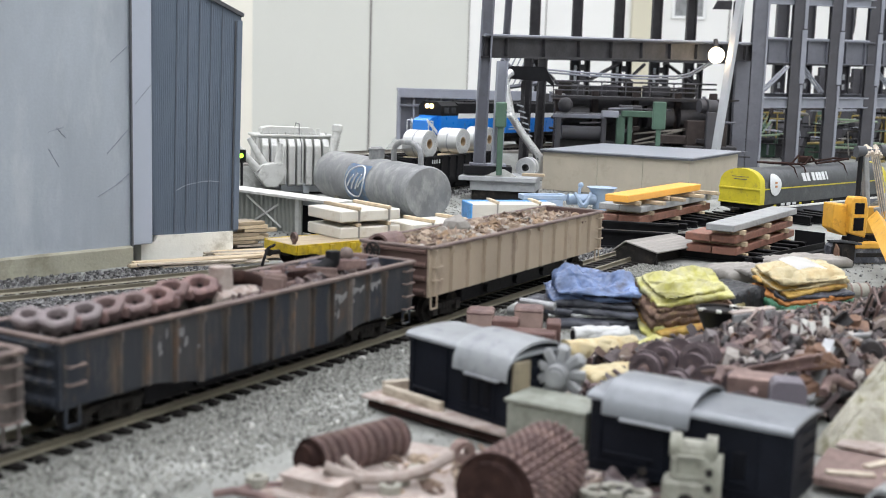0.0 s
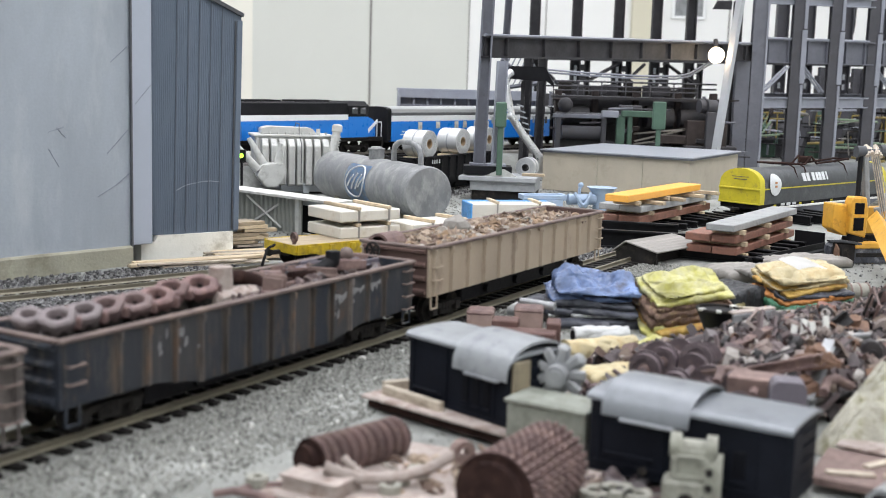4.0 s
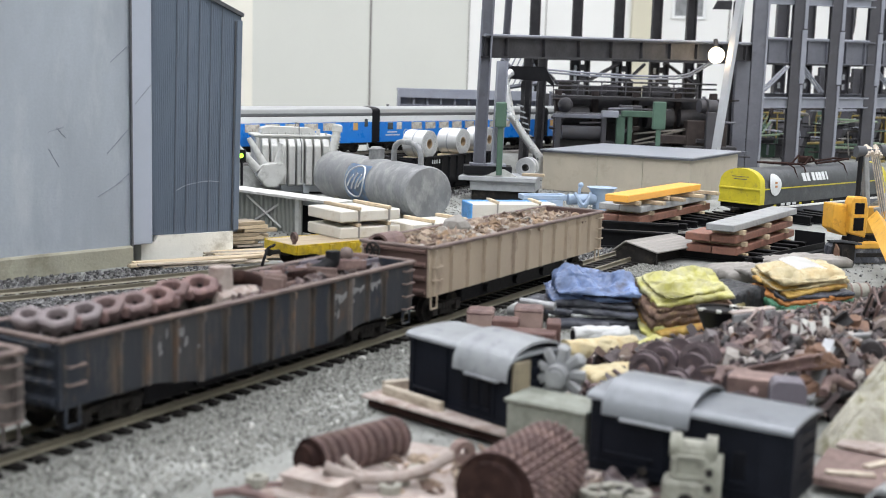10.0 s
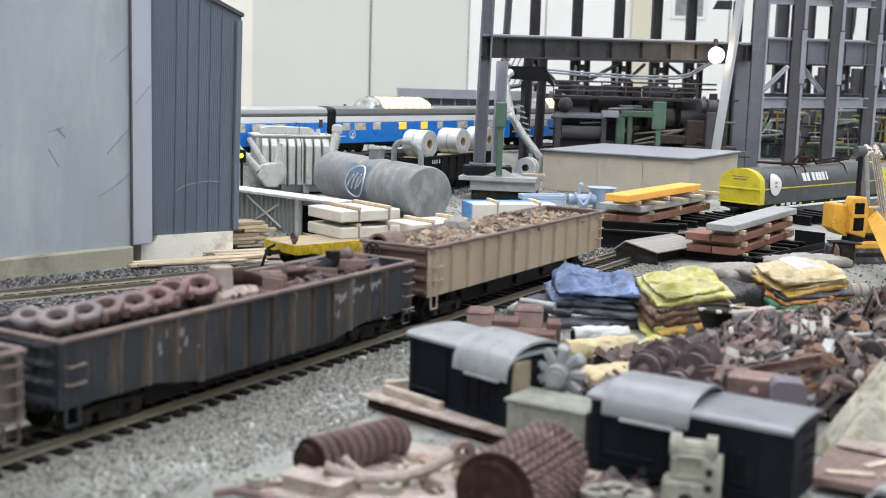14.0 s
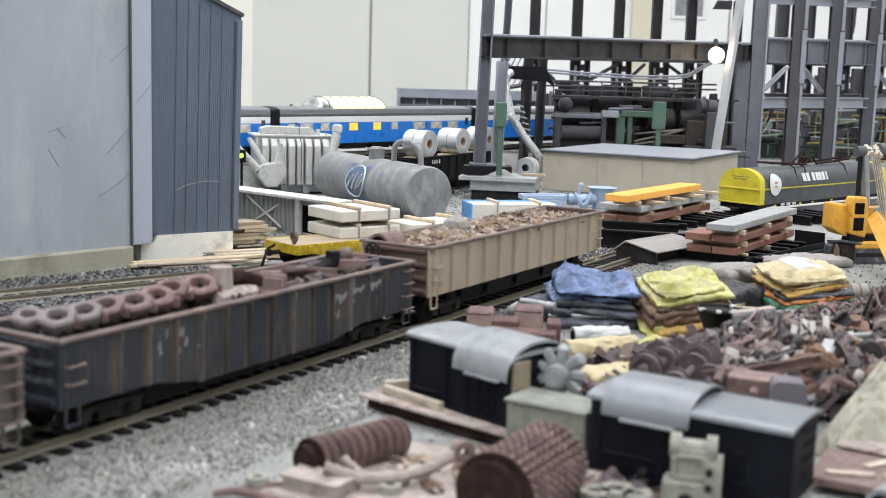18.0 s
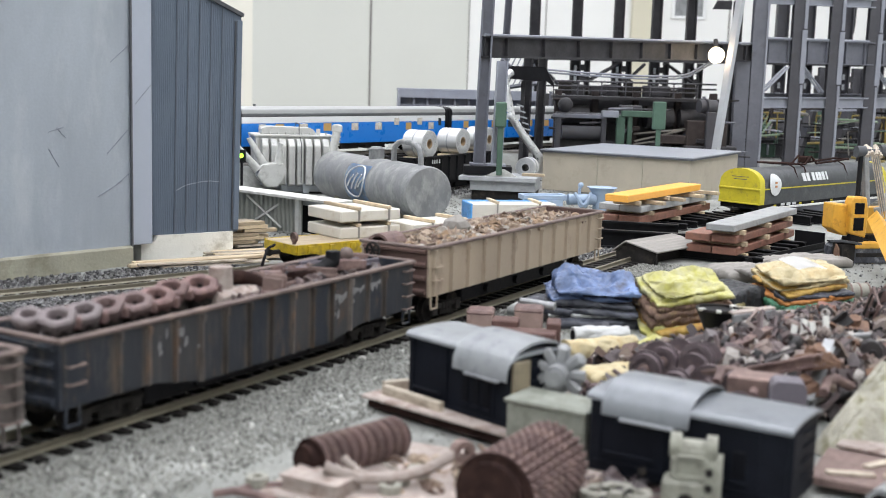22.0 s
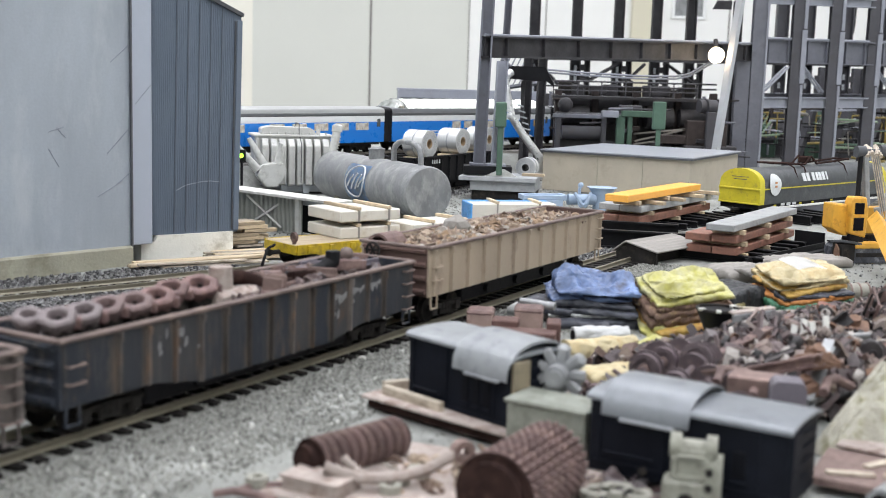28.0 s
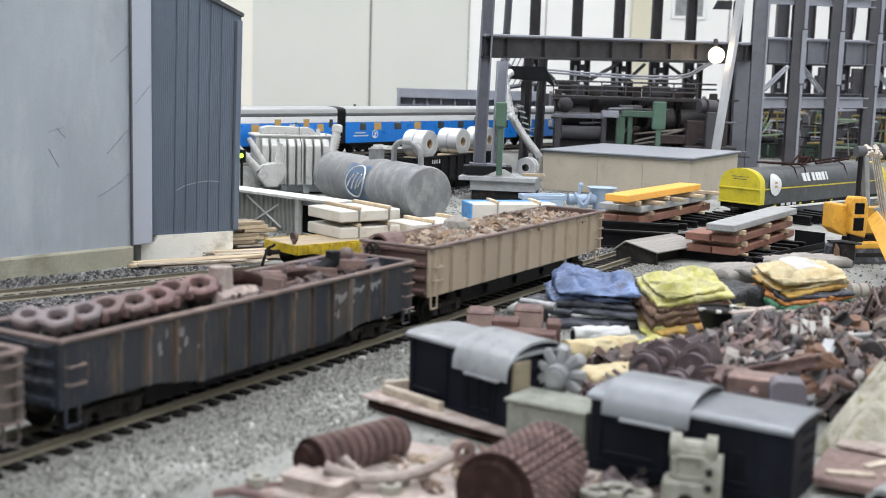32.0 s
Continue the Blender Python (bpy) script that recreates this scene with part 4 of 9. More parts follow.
def locomotive(label, facing):
    """A blue road diesel; facing -1 has its cab towards the head of the train."""
    t = new("diesel_locomotive")
    tagged(t, label, "locomotive", "passenger train")
    half = 125.0
    f = facing
    b = B()
    box(b, 0, 0, 13.5, 2 * half, 33, 3.0, bevel=0.4)
    box(b, 0, 0, 9, 100, 24, 7, bevel=1)
    part("underframe", b, "soot", t)
    # hood behind the cab; rear end on the other side
    rear, front = -f * (half - 6), f * (half - 52)
    lo_x, hi_x = min(rear, front), max(rear, front)
    part("hood_side", slab(B(), [(-16.2, 15), (16.2, 15), (16.2, 33.6), (-16.2, 33.6)], lo_x, hi_x, "x"), "train_blue", t)
    part("white_band", slab(B(), [(-16.25, 33.6), (16.25, 33.6), (16.1, 39.0), (-16.1, 39.0)], lo_x, hi_x, "x"), "train_white", t)
    part("hood_top", slab(B(), [(-16.1, 39.0), (16.1, 39.0), (14.8, 50.0), (12.5, 51.6), (-12.5, 51.6), (-14.8, 50.0)], lo_x, hi_x, "x"), "black", t, "black upper hood")
    b = B()
    box(b, f * (half - 37), 0, 26, 29.5, 32.6, 22, bevel=0.4)
    part("cab_lower", b, "train_blue", t)
    for k in (-1, 1):
        b = B()
        slab(b, [(0, 34), (0, 30), (-18, 16), (-24, 16)], k * 11.2, k * 11.7, "y")
        for v in b.verts:
            v.co.x = f * (half - 6) + f * v.co.x * 1.0 + f * 2
        bmesh.ops.recalc_face_normals(b, faces=b.faces[:])
        part("nose_stripe", b, "train_white", t, "white chevron stripe")
    b = B()
    for k in range(9):
        rod(b, (lo_x + 12 + k * 20, -16.6, 16), (lo_x + 12 + k * 20, -16.6, 29), 0.3, 5)
    tagged(part("hood_door_seams", b, "logo_blue", t), kind="stuff")
    part("walkway", box(B(), 0, 0, 15.4, 2 * half - 4, 35, 1.2), "soot", t)
    for x, l in ((-30, 46), (35, 46), (85, 20)):
        b = B()
        box(b, -f * x, 0, 52.2, l, 20, 2.0, bevel=0.4)
        part("radiator_fan", b, "black", t)
    cab = f * (half - 37)
    b = B()
    slab(b, [(-16.4, 36.8), (16.4, 36.8), (16.0, 47.5), (10, 52), (-10, 52), (-16.0, 47.5)], cab - 15, cab + 15, "x")
    c = part("cab", b, "black", t, "black cab with side windows")
    for k in (-6, 6):
        b = B()
        box(b, cab + k, -16.5, 42.5, 8, 0.6, 6, bevel=0.2)
        part("cab_window", b, "window_dark", c)
    nose = f * (half - 14)
    b = B()
    slab(b, [(0, 15), (0, 37), (f * 12, 34), (f * 16, 31), (f * 17, 15)], -11.2, 11.2, "y")
    for v in b.verts:
        v.co.x += f * (half - 23)
    part("nose", b, "train_blue", t)
    b = B()
    rod(b, (f * (half - 21.5), -3, 47), (f * (half - 20.5), -3, 47), 2.6, 12)
    rod(b, (f * (half - 21.5), 3.2, 47), (f * (half - 20.5), 3.2, 47), 2.6, 12)
    part("headlight", b, "headlight", t, "glowing warm headlight")
    b = B()
    rod(b, (-f * (half - 7), -1.5, 44.5), (-f * (half - 5.2), -1.5, 44.5), 2.0, 10)
    part("rear_light", b, "headlight", t, "glowing warm rear light")
    for e in (-1, 1):
        for s in (-1, 1):
            b = B()
            tube(b, [(e * (half - 2), s * 15.5, 13), (e * (half - 2), s * 15.5, 31), (e * (half - 9), s * 15.8, 31), (e * (half - 9), s * 15.8, 13)], 0.55, 6)
            part("handrail", b, "logo_white", t)
        b = B()
        slab(b, [(-13, 2), (13, 2), (15, 11), (-15, 11)], e * half, e * (half + 2.5), "x")
        part("pilot", b, "soot", t)
    part("round_emblem", CAR["logo"], "", t, "white circular emblem", at=mpose(52 if f < 0 else -10, 1.0, 22))
    part("lettering_bars", CAR["bars"], "", t, at=mpose(32 if f < 0 else -30, 1.0, 22))
    bogies(t, half - 34, TRUCK_LONG, 30.0, 3)
    return t


def build_train():
    silver = "sky blue passenger car with a white band and silver roof"
    P, A, D, W = "pale", "amber", "dark", "warm"
    def duplex(a, b):
        low = [(-121, 9, a), (-99, 11, b), (-68, 11, a), (-36, 11, b), (3, 10, a), (38, 10, a)]
        return low + [(66, 8, a, 4.4), (85, 9, b, -0.6), (103, 8, a, 4.4), (122, 9, a, -0.6)]
    coach = [(-133, 9, P), (-116, 8, P), (-89, 8, P)] + spread(-66, 84, 7, 18, P) + [(121, 7, A)]
    long_coach = [(-130, 8, D), (-116, 8, P)] + spread(-88, 72, 8, 17, P) + [(95, 7, A)]
    lounge = spread(-128, -52, 4, 16, P) + spread(-4, 112, 5, 19, P)
    domed = [(-131, 11, P), (-111, 17, P), (-86, 12, P), (-46, 12, W), (-11, 11, W), (16, 10, P), (55, 19, P), (84, 19, P), (112, 18, P)]
    few = [(-93, 6, P, 4.4), (28, 10, P), (50, 10, P), (76, 10, P), (99, 10, P), (128, 9, P)]
    dome_words = "blue dome car with dark grey roof and lit dome"
    lit = (-94, 8, 56.5, "dome_warm", 13)
    cars = [
        passenger_car("silver", "sky blue baggage car with roof hatches and grilles", [(-38, 7, P), (-23, 7, P), (-3, 7, P), (18, 7, P), (-70, 7, P), (-100, 7, P)], (-120, -80, -41, 15, 67, 110), (34, 116), -100),
        passenger_car("silver", "sky blue baggage and dormitory car with roof hatches", [(-23, 9, A), (15, 8, A), (50, 8, P), (93, 8, D)], (-118, -80, -40), (-83,), -104),
        passenger_car("silver", silver, coach, logo=-128),
        passenger_car("silver", silver, long_coach, logo=-105),
        passenger_car("silver", silver, [(-138, 7, A), (-119, 9, P), (-88, 8, P)] + spread(-69, 82, 7, 17, P), logo=-105),
        passenger_car("dark", dome_words, domed, logo=-122, dome=lit),
        passenger_car("dark", dome_words, domed, logo=-122, dome=lit),
        passenger_car("dark", dome_words, domed, logo=-122, dome=lit),
        passenger_car("silver", silver, few, logo=-118),
        passenger_car("silver", silver, duplex(P, A), logo=-108),
        passenger_car("silver", silver, duplex(A, D), logo=-103),
        passenger_car("silver", silver, duplex(D, P), logo=-103),
        passenger_car("silver", silver, lounge, logo=-104),
        passenger_car("dark", "sky blue car with a full-length lit glass dome", [(-39, 15, P), (-18, 15, P), (4, 15, P), (24, 15, P), (46, 15, P), (114, 10, A), (98, 6, D)], logo=-56, dome=(-140, 134, 54.5, "dome_white", 19)),
        passenger_car("silver", silver, duplex(A, P), logo=-74),
        passenger_car("silver", silver, duplex(D, A), logo=-103),
        passenger_car("silver", silver, coach, logo=-108),
    ]
    locos = [locomotive("sky blue diesel locomotive with a lit headlight", -1), locomotive("sky blue diesel locomotive running backwards", 1)]
    return locos, cars


LOCOS, CARS = build_train()

# way of the joint between the second locomotive and the first car along the main line: seconds, mm
JOINT_WAY = [(0, 741), (0.5, 675), (1, 608), (1.5, 540), (2.5, 393), (3.5, 235), (5.5, -76), (6.5, -238), (7.5, -389), (8.5, -543),
             (9.5, -694), (10.5, -849), (11.5, -1011), (12.5, -1183), (13.5, -1356), (14.5, -1527), (16.5, -1863), (17.5, -2041),
             (18.5, -2204), (19.5, -2370), (20.5, -2533), (21.5, -2696), (22.5, -2860), (23.5, -3031), (24.5, -3203), (25.5, -3373),
             (27.5, -3701), (28.5, -3872), (29.5, -4043), (30.5, -4210), (31.5, -4376), (32, -4462)]


def train_rows(offset, base):
    rows = []
    for t, s in JOINT_WAY:
        a, c = line_at(s + offset - base / 2), line_at(s + offset + base / 2)
        hd = math.degrees(math.atan2(c[0] - a[0], c[1] - a[1]))
        rows.append((t, pose((a[0] + c[0]) / 2000, (a[1] + c[1]) / 2000, LINE_Z / 1000, 0, 0, 90 - hd)))
    return rows


def motions():
    for i, car in enumerate(CARS):
        walk(car, train_rows((i + 0.5) * CAR_PITCH, 240))
    walk(LOCOS[1], train_rows(-131, 180))
    walk(LOCOS[0], train_rows(-393, 180))


# ---- storage tank ----
def storage_tank():
    t = thing("storage_tank", -54.0, 944.0, 0, 150, "weathered grey cylindrical storage tank with a round emblem", "tank")
    L, r, zc = 169.0, 20.0, 22.0
    b = B()
    n, prof = 32, [(-L / 2, 0.2), (-L / 2 - 0.6, r * 0.80), (-L / 2 + 0.6, r * 0.97), (-L / 2 + 2.4, r), (L / 2 - 2.4, r), (L / 2 - 0.8, r * 0.985), (L / 2, r * 0.95), (L / 2 + 0.3, 0.2)]
    rows = [[b.verts.new((x, rad * math.cos(2 * math.pi * i / n), zc + rad * math.sin(2 * math.pi * i / n))) for i in range(n)] for x, rad in prof]
    for p, q in zip(rows, rows[1:]):
        for i in range(n):
            b.faces.new((p[i], p[(i + 1) % n], q[(i + 1) % n], q[i]))
    bmesh.ops.recalc_face_normals(b, faces=b.faces[:])
    part("shell", b, "tank", t, smooth=True)
    for x in (-50, 50):
        b = B()
        slab(b, [(-15, 0), (15, 0), (13, 8), (8, 6.2), (0, 4.6), (-8, 6.2), (-13, 8)], x - 3, x + 3, "x")
        part("saddle", b, "concrete", t)
    b = B()
    rod(b, (-3, 0, zc + r - 2), (-3, 0, zc + r + 6.4), 6.3, 24)
    rod(b, (-3, 0, zc + r + 6.4), (-3, 0, zc + r + 7.6), 6.9, 24)
    rod(b, (-3, 0, zc + r + 7.6), (-3, 0, zc + r + 9.0), 5.2, 24, 4.4)
    part("manhole", b, "tank", t, smooth=True)
    b = B()
    tube(b, [(27, 0, zc + r - 1), (27, 0, zc + r + 7), (29, 0, zc + r + 11.5), (34, 0, zc + r + 14.5), (41, 0, zc + r + 15.8), (57, 0, zc + r + 15.6), (64, 0, zc + r + 14), (69, 0, zc + r + 10.5), (71, 0, zc + r + 6), (71, 0, zc + r - 1)], 2.2, 14)
    part("vent_pipe", b, "tank", t, "bent grey vent pipe", smooth=True)
    # the emblem hugs the shell on the yard side
    face = -1
    def on_shell(x, a, out=0.35):
        return (x, face * (r + out) * math.cos(a), zc + (r + out) * math.sin(a))
    cx, ca = -1.5, 0.10
    b = B()
    grid = []
    for i in range(9):
        row = []
        for j in range(9):
            row.append(b.verts.new(on_shell(cx - 19 + 38 * i / 8, ca - 0.95 + 1.68 * j / 8, 0.12)))
        grid.append(row)
    for i in range(8):
        for j in range(8):
            b.faces.new((grid[i][j], grid[i + 1][j], grid[i + 1][j + 1], grid[i][j + 1]))
    bmesh.ops.solidify(b, geom=b.faces[:], thickness=0.1)
    em = part("emblem_patch", b, "emblem_blue", t, "faded blue field behind a round white emblem")
    b = B()
    pts = [on_shell(cx + 16 * math.cos(k) + 3 * math.sin(k), ca + 0.66 * math.sin(k), 0.35) for k in [2 * math.pi * i / 28 for i in range(29)]]
    tube(b, pts, 0.7, 5)
    part("emblem_ring", b, "logo_white", em)
    for dx, h in ((-8, 0.24), (-1, 0.32), (6, 0.30), (11, 0.2)):
        b = B()
        tube(b, [on_shell(cx + dx + w * 4.5, ca + w * h, 0.35) for w in (-1, -0.3, 0.3, 1)], 0.8, 5)
        part("emblem_stroke", b, "logo_white", em)


storage_tank()


# ---- power transformer ----
def transformer():
    t = thing("power_transformer", -137.6, 1062.1, 0.0, 72, "pale grey power transformer with cooling fins and bushings", "transformer")
    b = B()
    box(b, 0, 12, 26, 62, 26, 38, bevel=0.8)
    part("body", b, "transformer", t)
    t.scale = (1.10, 1.10, 1.13)
    b = B()
    box(b, 0, 12, 45.6, 66, 30, 2.0, bevel=0.5)
    part("lid", b, "transformer", t)
    b = B()
    slab(b, [(-25, 46.4), (17, 46.4), (20, 47.4), (16, 51.6), (-19, 52.6), (-25, 51)], 2, 22, "y")
    bmesh.ops.bevel(b, geom=b.edges[:], offset=0.7, segments=2, affect="EDGES")
    part("top_tank", b, "transformer", t)
    for i in range(8):
        x = -24 + i * 7.1
        b = B()
        slab(b, [(-9.5 - 1.2 * (i % 2), 7.5), (0, 5.5), (0, 42), (-5, 43.4), (-9.5 - 1.2 * (i % 2), 38)], x - 2.6, x + 2.6, "x")
        bmesh.ops.bevel(b, geom=b.edges[:], offset=0.5, segments=1, affect="EDGES")
        fin = part("cooling_fin", b, "transformer", t)
        b = B()
        for k in (-1.5, 1.5):
            box(b, x + k, -9.7 - 1.2 * (i % 2), 22, 0.5, 0.8, 25)
        part("fin_groove", b, "transformer", fin)
    b = B()
    tube(b, [(27, -9, 14), (30, -9, 30), (33, -8, 42), (35, -6, 50)], 3.4, 14)
    for k in range(8):
        ring(b, 30.5 + k * 0.55, -8.6 + k * 0.3, 30 + k * 2.2, 4.2, 3.0, 0.9, "z", 16)
    part("conservator_pipe", b, "transformer", t, smooth=True)
    b = B()
    rod(b, (35, -6, 49.5), (35.4, -5.5, 54), 4.4, 18)
    rod(b, (35.4, -5.5, 54), (35.5, -5.4, 55.4), 4.4, 18, 2.6)
    part("pipe_cap", b, "transformer", t, smooth=True)
    b = B()
    slab(b, [(-17, 7), (-9, 19), (-13, 26), (-29, 24), (-33, 16), (-26, 7)], -27, -8, "y")
    bmesh.ops.bevel(b, geom=b.edges[:], offset=0.8, segments=2, affect="EDGES")
    part("terminal_box", b, "transformer", t)
    for (x0, y0, z0), (x1, y1, z1) in (((-32, -20, 20), (-48, -22, 38)), ((-25, -13, 22), (-38, -12, 44)), ((-16, -20, 22), (-14, -22, 41))):
        b = B()
        rod(b, (x0, y0, z0), (x1, y1, z1), 3.4, 12, 1.9)
        part("bushing", b, "transformer", t, "tapered insulating bushing", smooth=True)
    for x in (4, 12):
        b = B()
        rod(b, (x + 10, 6, 46), (x + 10, 6, 51), 1.6, 10)
        part("cap", b, "transformer", t)
    for k in range(9):
        part("bolt_cap", rod(B(), (-26 + k * 6.6, -1.4, 46.4), (-26 + k * 6.6, -1.4, 48.4), 1.0, 8), "transformer", t)
    part("side_pipe", tube(B(), [(-30, -4, 44), (-31, -6, 30), (-29, -7, 12)], 1.2, 8), "transformer", t, smooth=True)
    part("valve_plate", box(B(), 26, -11.4, 16, 6, 1.4, 8, bevel=0.4), "transformer", t)
    b = B()
    box(b, 0, 10, 4, 70, 24, 6, bevel=0.5)
    for x in (-26, -8, 10, 28):
        box(b, x, -3, 4, 5, 6, 8)
    part("skid", b, "steel_sill", t)
    b = B()
    tube(b, [(4, 24, 46), (4.5, 12, 55.4), (5, 1, 55.0), (5, 0.6, 46.6), (5, -10.2, 40), (5, -10.2, 9)], 0.35, 5)
    part("tie_down_strap", b, "shed_fascia", t)


transformer()


# ---- flat cars and their loads ----
def flatcar(name, x, y, z, heading, length, deck, side, label, height=12.5):
    t = thing(name, x, y, z, heading, label, "freight car", "flat cars")
    half = length / 2
    b = B()
    box(b, 0, 0, height, length, 31, 1.4, bevel=0.2)
    part("deck", b, deck, t)
    for s in (-1, 1):
        b = B()
        slab(b, [(-half, height - 4.5), (-half + 12, height - 4.5), (-half + 20, height - 7), (half - 20, height - 7), (half - 12, height - 4.5), (half, height - 4.5), (half, height + 0.9), (-half, height + 0.9)], s * 16.6, s * 15.4, "y")
        sd = part("side_sill", b, side, t)
        for i in range(int(length / 14)):
            b = B()
            box(b, -half + 8 + i * 14, s * 17.3, height - 1.6, 3.2, 1.6, 3.6, bevel=0.2)
            part("stake_pocket", b, side, sd)
    for s in (-1, 1):
        part("end_sill", box(B(), s * half, 0, height - 2, 1.4, 31, 5), side, t)
    b = B()
    box(b, 0, 0, height - 4, length - 6, 8, 6)
    part("centre_sill", b, "soot", t)
    b = B()
    rod(b, (-half + 2, -10, height), (-half + 2, -10, height + 4.5), 1.1, 8)
    ring(b, -half + 2, -10, height + 4.5, 2.8, 2.0, 1.6, "x", 14)
    for a in (0, 60, 120):
        box(b, -half + 2, -10, height + 4.5, 0.8, 5, 0.9, rx=a)
    part("brake_wheel", b, "rust", t)
    bogies(t, half - 20)
    couplers(t, half + 1, 8)
    return t


YC = 219.0
yx, yy = YARD_X + YC * math.sin(radians(YARD_H)), YARD_Y + YC * math.cos(radians(YARD_H))
flatcar("flat_car", yx, yy, 3, YARD_H, 132, "wood_raw", "yellow_car", "yellow flat car with a bare wooden deck")
b = B()
tube(b, [(-70, 0, 12), (-76, -3, 11), (-79, -4, 6), (-80, -3, 1), (-84, -2, -1)], 0.8, 6)
solid("air_hose", b, "black", "black rubber air hose hanging at the flat car end", "hose", m=mpose(yx, yy, 3, 0, 0, 90 - YARD_H))


def bundle(x, y, z, heading, length, depth, height, label, ends=None, straps=2):
    """A wrapped pack of lumber, x from its near corner, held by straps and battens."""
    t = thing("lumber_bundle", x, y, z, heading, label, "lumber", "lumber bundles")
    b = B()
    box(b, length / 2, depth / 2, height / 2, length, depth, height, bevel=0.6)
    part("pack", b, "wood_white", t)
    for i in range(straps):
        sx = length * (0.3 + 0.5 * i)
        b = B()
        box(b, sx, depth / 2, height / 2, 1.3, depth + 0.5, height + 0.5)
        st = part("strap", b, "plank_grey", t)
        b = B()
        box(b, sx, depth / 2, height + 1.1, 2.6, depth + 1, 1.8, bevel=0.2)
        part("batten", b, "wood_raw", st)
    if ends:
        b = B()
        box(b, -0.2, depth / 2, height / 2, 1.6, depth + 0.6, height + 0.6, bevel=0.5)
        box(b, length * 0.5, depth * 0.86, height + 0.1, length, depth * 0.3, 0.5)
        part("wrapper", b, ends, t, "bright blue plastic wrapper")
    return t


for z in (16.2, 25.6):
    bundle(-57.6, 653.3, z, 52.5, 41, 36, 6.3, "white lumber bundle with battens stacked on the yellow flat car")
bundle(-17.5, 677.0, 16.2, 49, 50, 26, 6.6, "white lumber bundle with battens lying on the flat car")
bundle(20.5, 867.7, 2, 76, 66, 26, 13.5, "white lumber bundle in a torn blue wrapper", "wrap_blue")


def planks(cx, cy, z, heading, rows, length, wide, thick, layers, label, seed):
    rnd = random.Random(seed)
    t = thing("plank_stack", cx, cy, z, heading, label, "lumber", "plank stacks")
    b = B()
    box(b, 0, 0, 0, length, wide, thick, bevel=0.12)
    me = mesh_of("plank", b, "wood_raw")
    thinner = mesh_of("plank", box(B(), 0, 0, 0, length * 0.8, wide * 0.8, thick * 0.7, bevel=0.12), "timber")
    for k in range(layers):
        for i in range(rows):
            part("plank", thinner if rnd.random() < 0.4 else me, "", t, at=mpose(rnd.uniform(-8, 8), (i - (rows - 1) / 2) * (wide + 0.25) + rnd.uniform(-0.5, 0.5), thick * 0.5 + k * (thick + 0.3), 0, rnd.uniform(-0.6, 0.6), rnd.uniform(-3, 3)))
    return t


planks(-124.5, 725.7, 0.5, 55, 4, 22, 4.5, 2.0, 7, "small stack of raw pale planks beside the annex", 3)
planks(-136.1, 649.9, 0.3, 55, 4, 78, 4.2, 1.5, 2, "long raw planks lying along the annex wall", 8)
planks(-113.9, 683.7, 0.3, 62, 4, 54, 4.2, 1.5, 2, "raw planks lying beside the yellow flat car", 9)


def lean_to():
    t = thing("corrugated_lean_to", -105.2, 794.6, 0, 131, "pale grey corrugated lean-to with a white roof edge", "shed")
    b = B()
    box(b, -24, 0, 12, 74, 1.0, 24)
    part("wall", b, "lean_grey", t)
    b = B()
    for i in range(53):
        box(b, -60 + i * 1.36, -0.7, 12, 0.55, 0.8, 23.5)
    tagged(part("corrugation", b, "lean_grey", t), kind="stuff")
    for x0, z0, x1, z1 in ((-42, 22, -6, 3), (-38, 3, -8, 19)):
        b = B()
        rod(b, (x0, -1.8, z0), (x1, -1.8, z1), 0.8, 6)
        part("brace", b, "transformer", t)
    for x in (11, 46):
        b = B()
        box(b, x, -1.2, 11.8, 3.6, 3.6, 23.6, bevel=0.3)
        part("post", b, "transformer", t)
    b = B()
    box(b, 28, 4, 21.5, 36, 1, 4)
    part("lintel", b, "steel_sill", t)
    # black sheet added for the dark inside of the open bay
    b = B()
    box(b, 24, 7, 12, 52, 1, 23)
    part("back_wall", b, "black", t)
    b = B()
    slab(b, [(-4.5, 23.9), (9, 24.6), (9, 26.4), (-4.5, 25.5)], -62, 52, "x")
    part("roof", b, "roof_white", t, "weathered white roof sheet")


lean_to()


# ---- steel coils on a flat car below the main line ----
def coil(x, y, z, heading, r, wide, label, core=True):
    t = thing("steel_coil", x, y, z, heading, label, "steel coil", "steel coils")
    b = B()
    ring(b, 0, 0, r, r, r * 0.36, wide, "x", 28)
    part("winding", b, "coil", t, smooth=True)
    for s in (-1, 1):
        b = B()
        for k in (0.55, 0.62, 0.7, 0.78, 0.86):
            ring(b, s * (wide / 2 + 0.02), 0, r, r * k, r * k - 0.12, 0.16, "x", 24)
        part("edge_lap", b, "steel_sill", t)
    b = B()
    ring(b, 0, 0, r, r * 0.37, r * 0.27, wide * 0.96, "x", 20)
    part("core", b, "coil_core" if core else "black", t, "tan core")
    b = B()
    ring(b, 0, 0, r, r + 0.25, r, 1.4, "x", 28)
    part("band", b, "steel_sill", t)
    return t


SID_H = 28.0

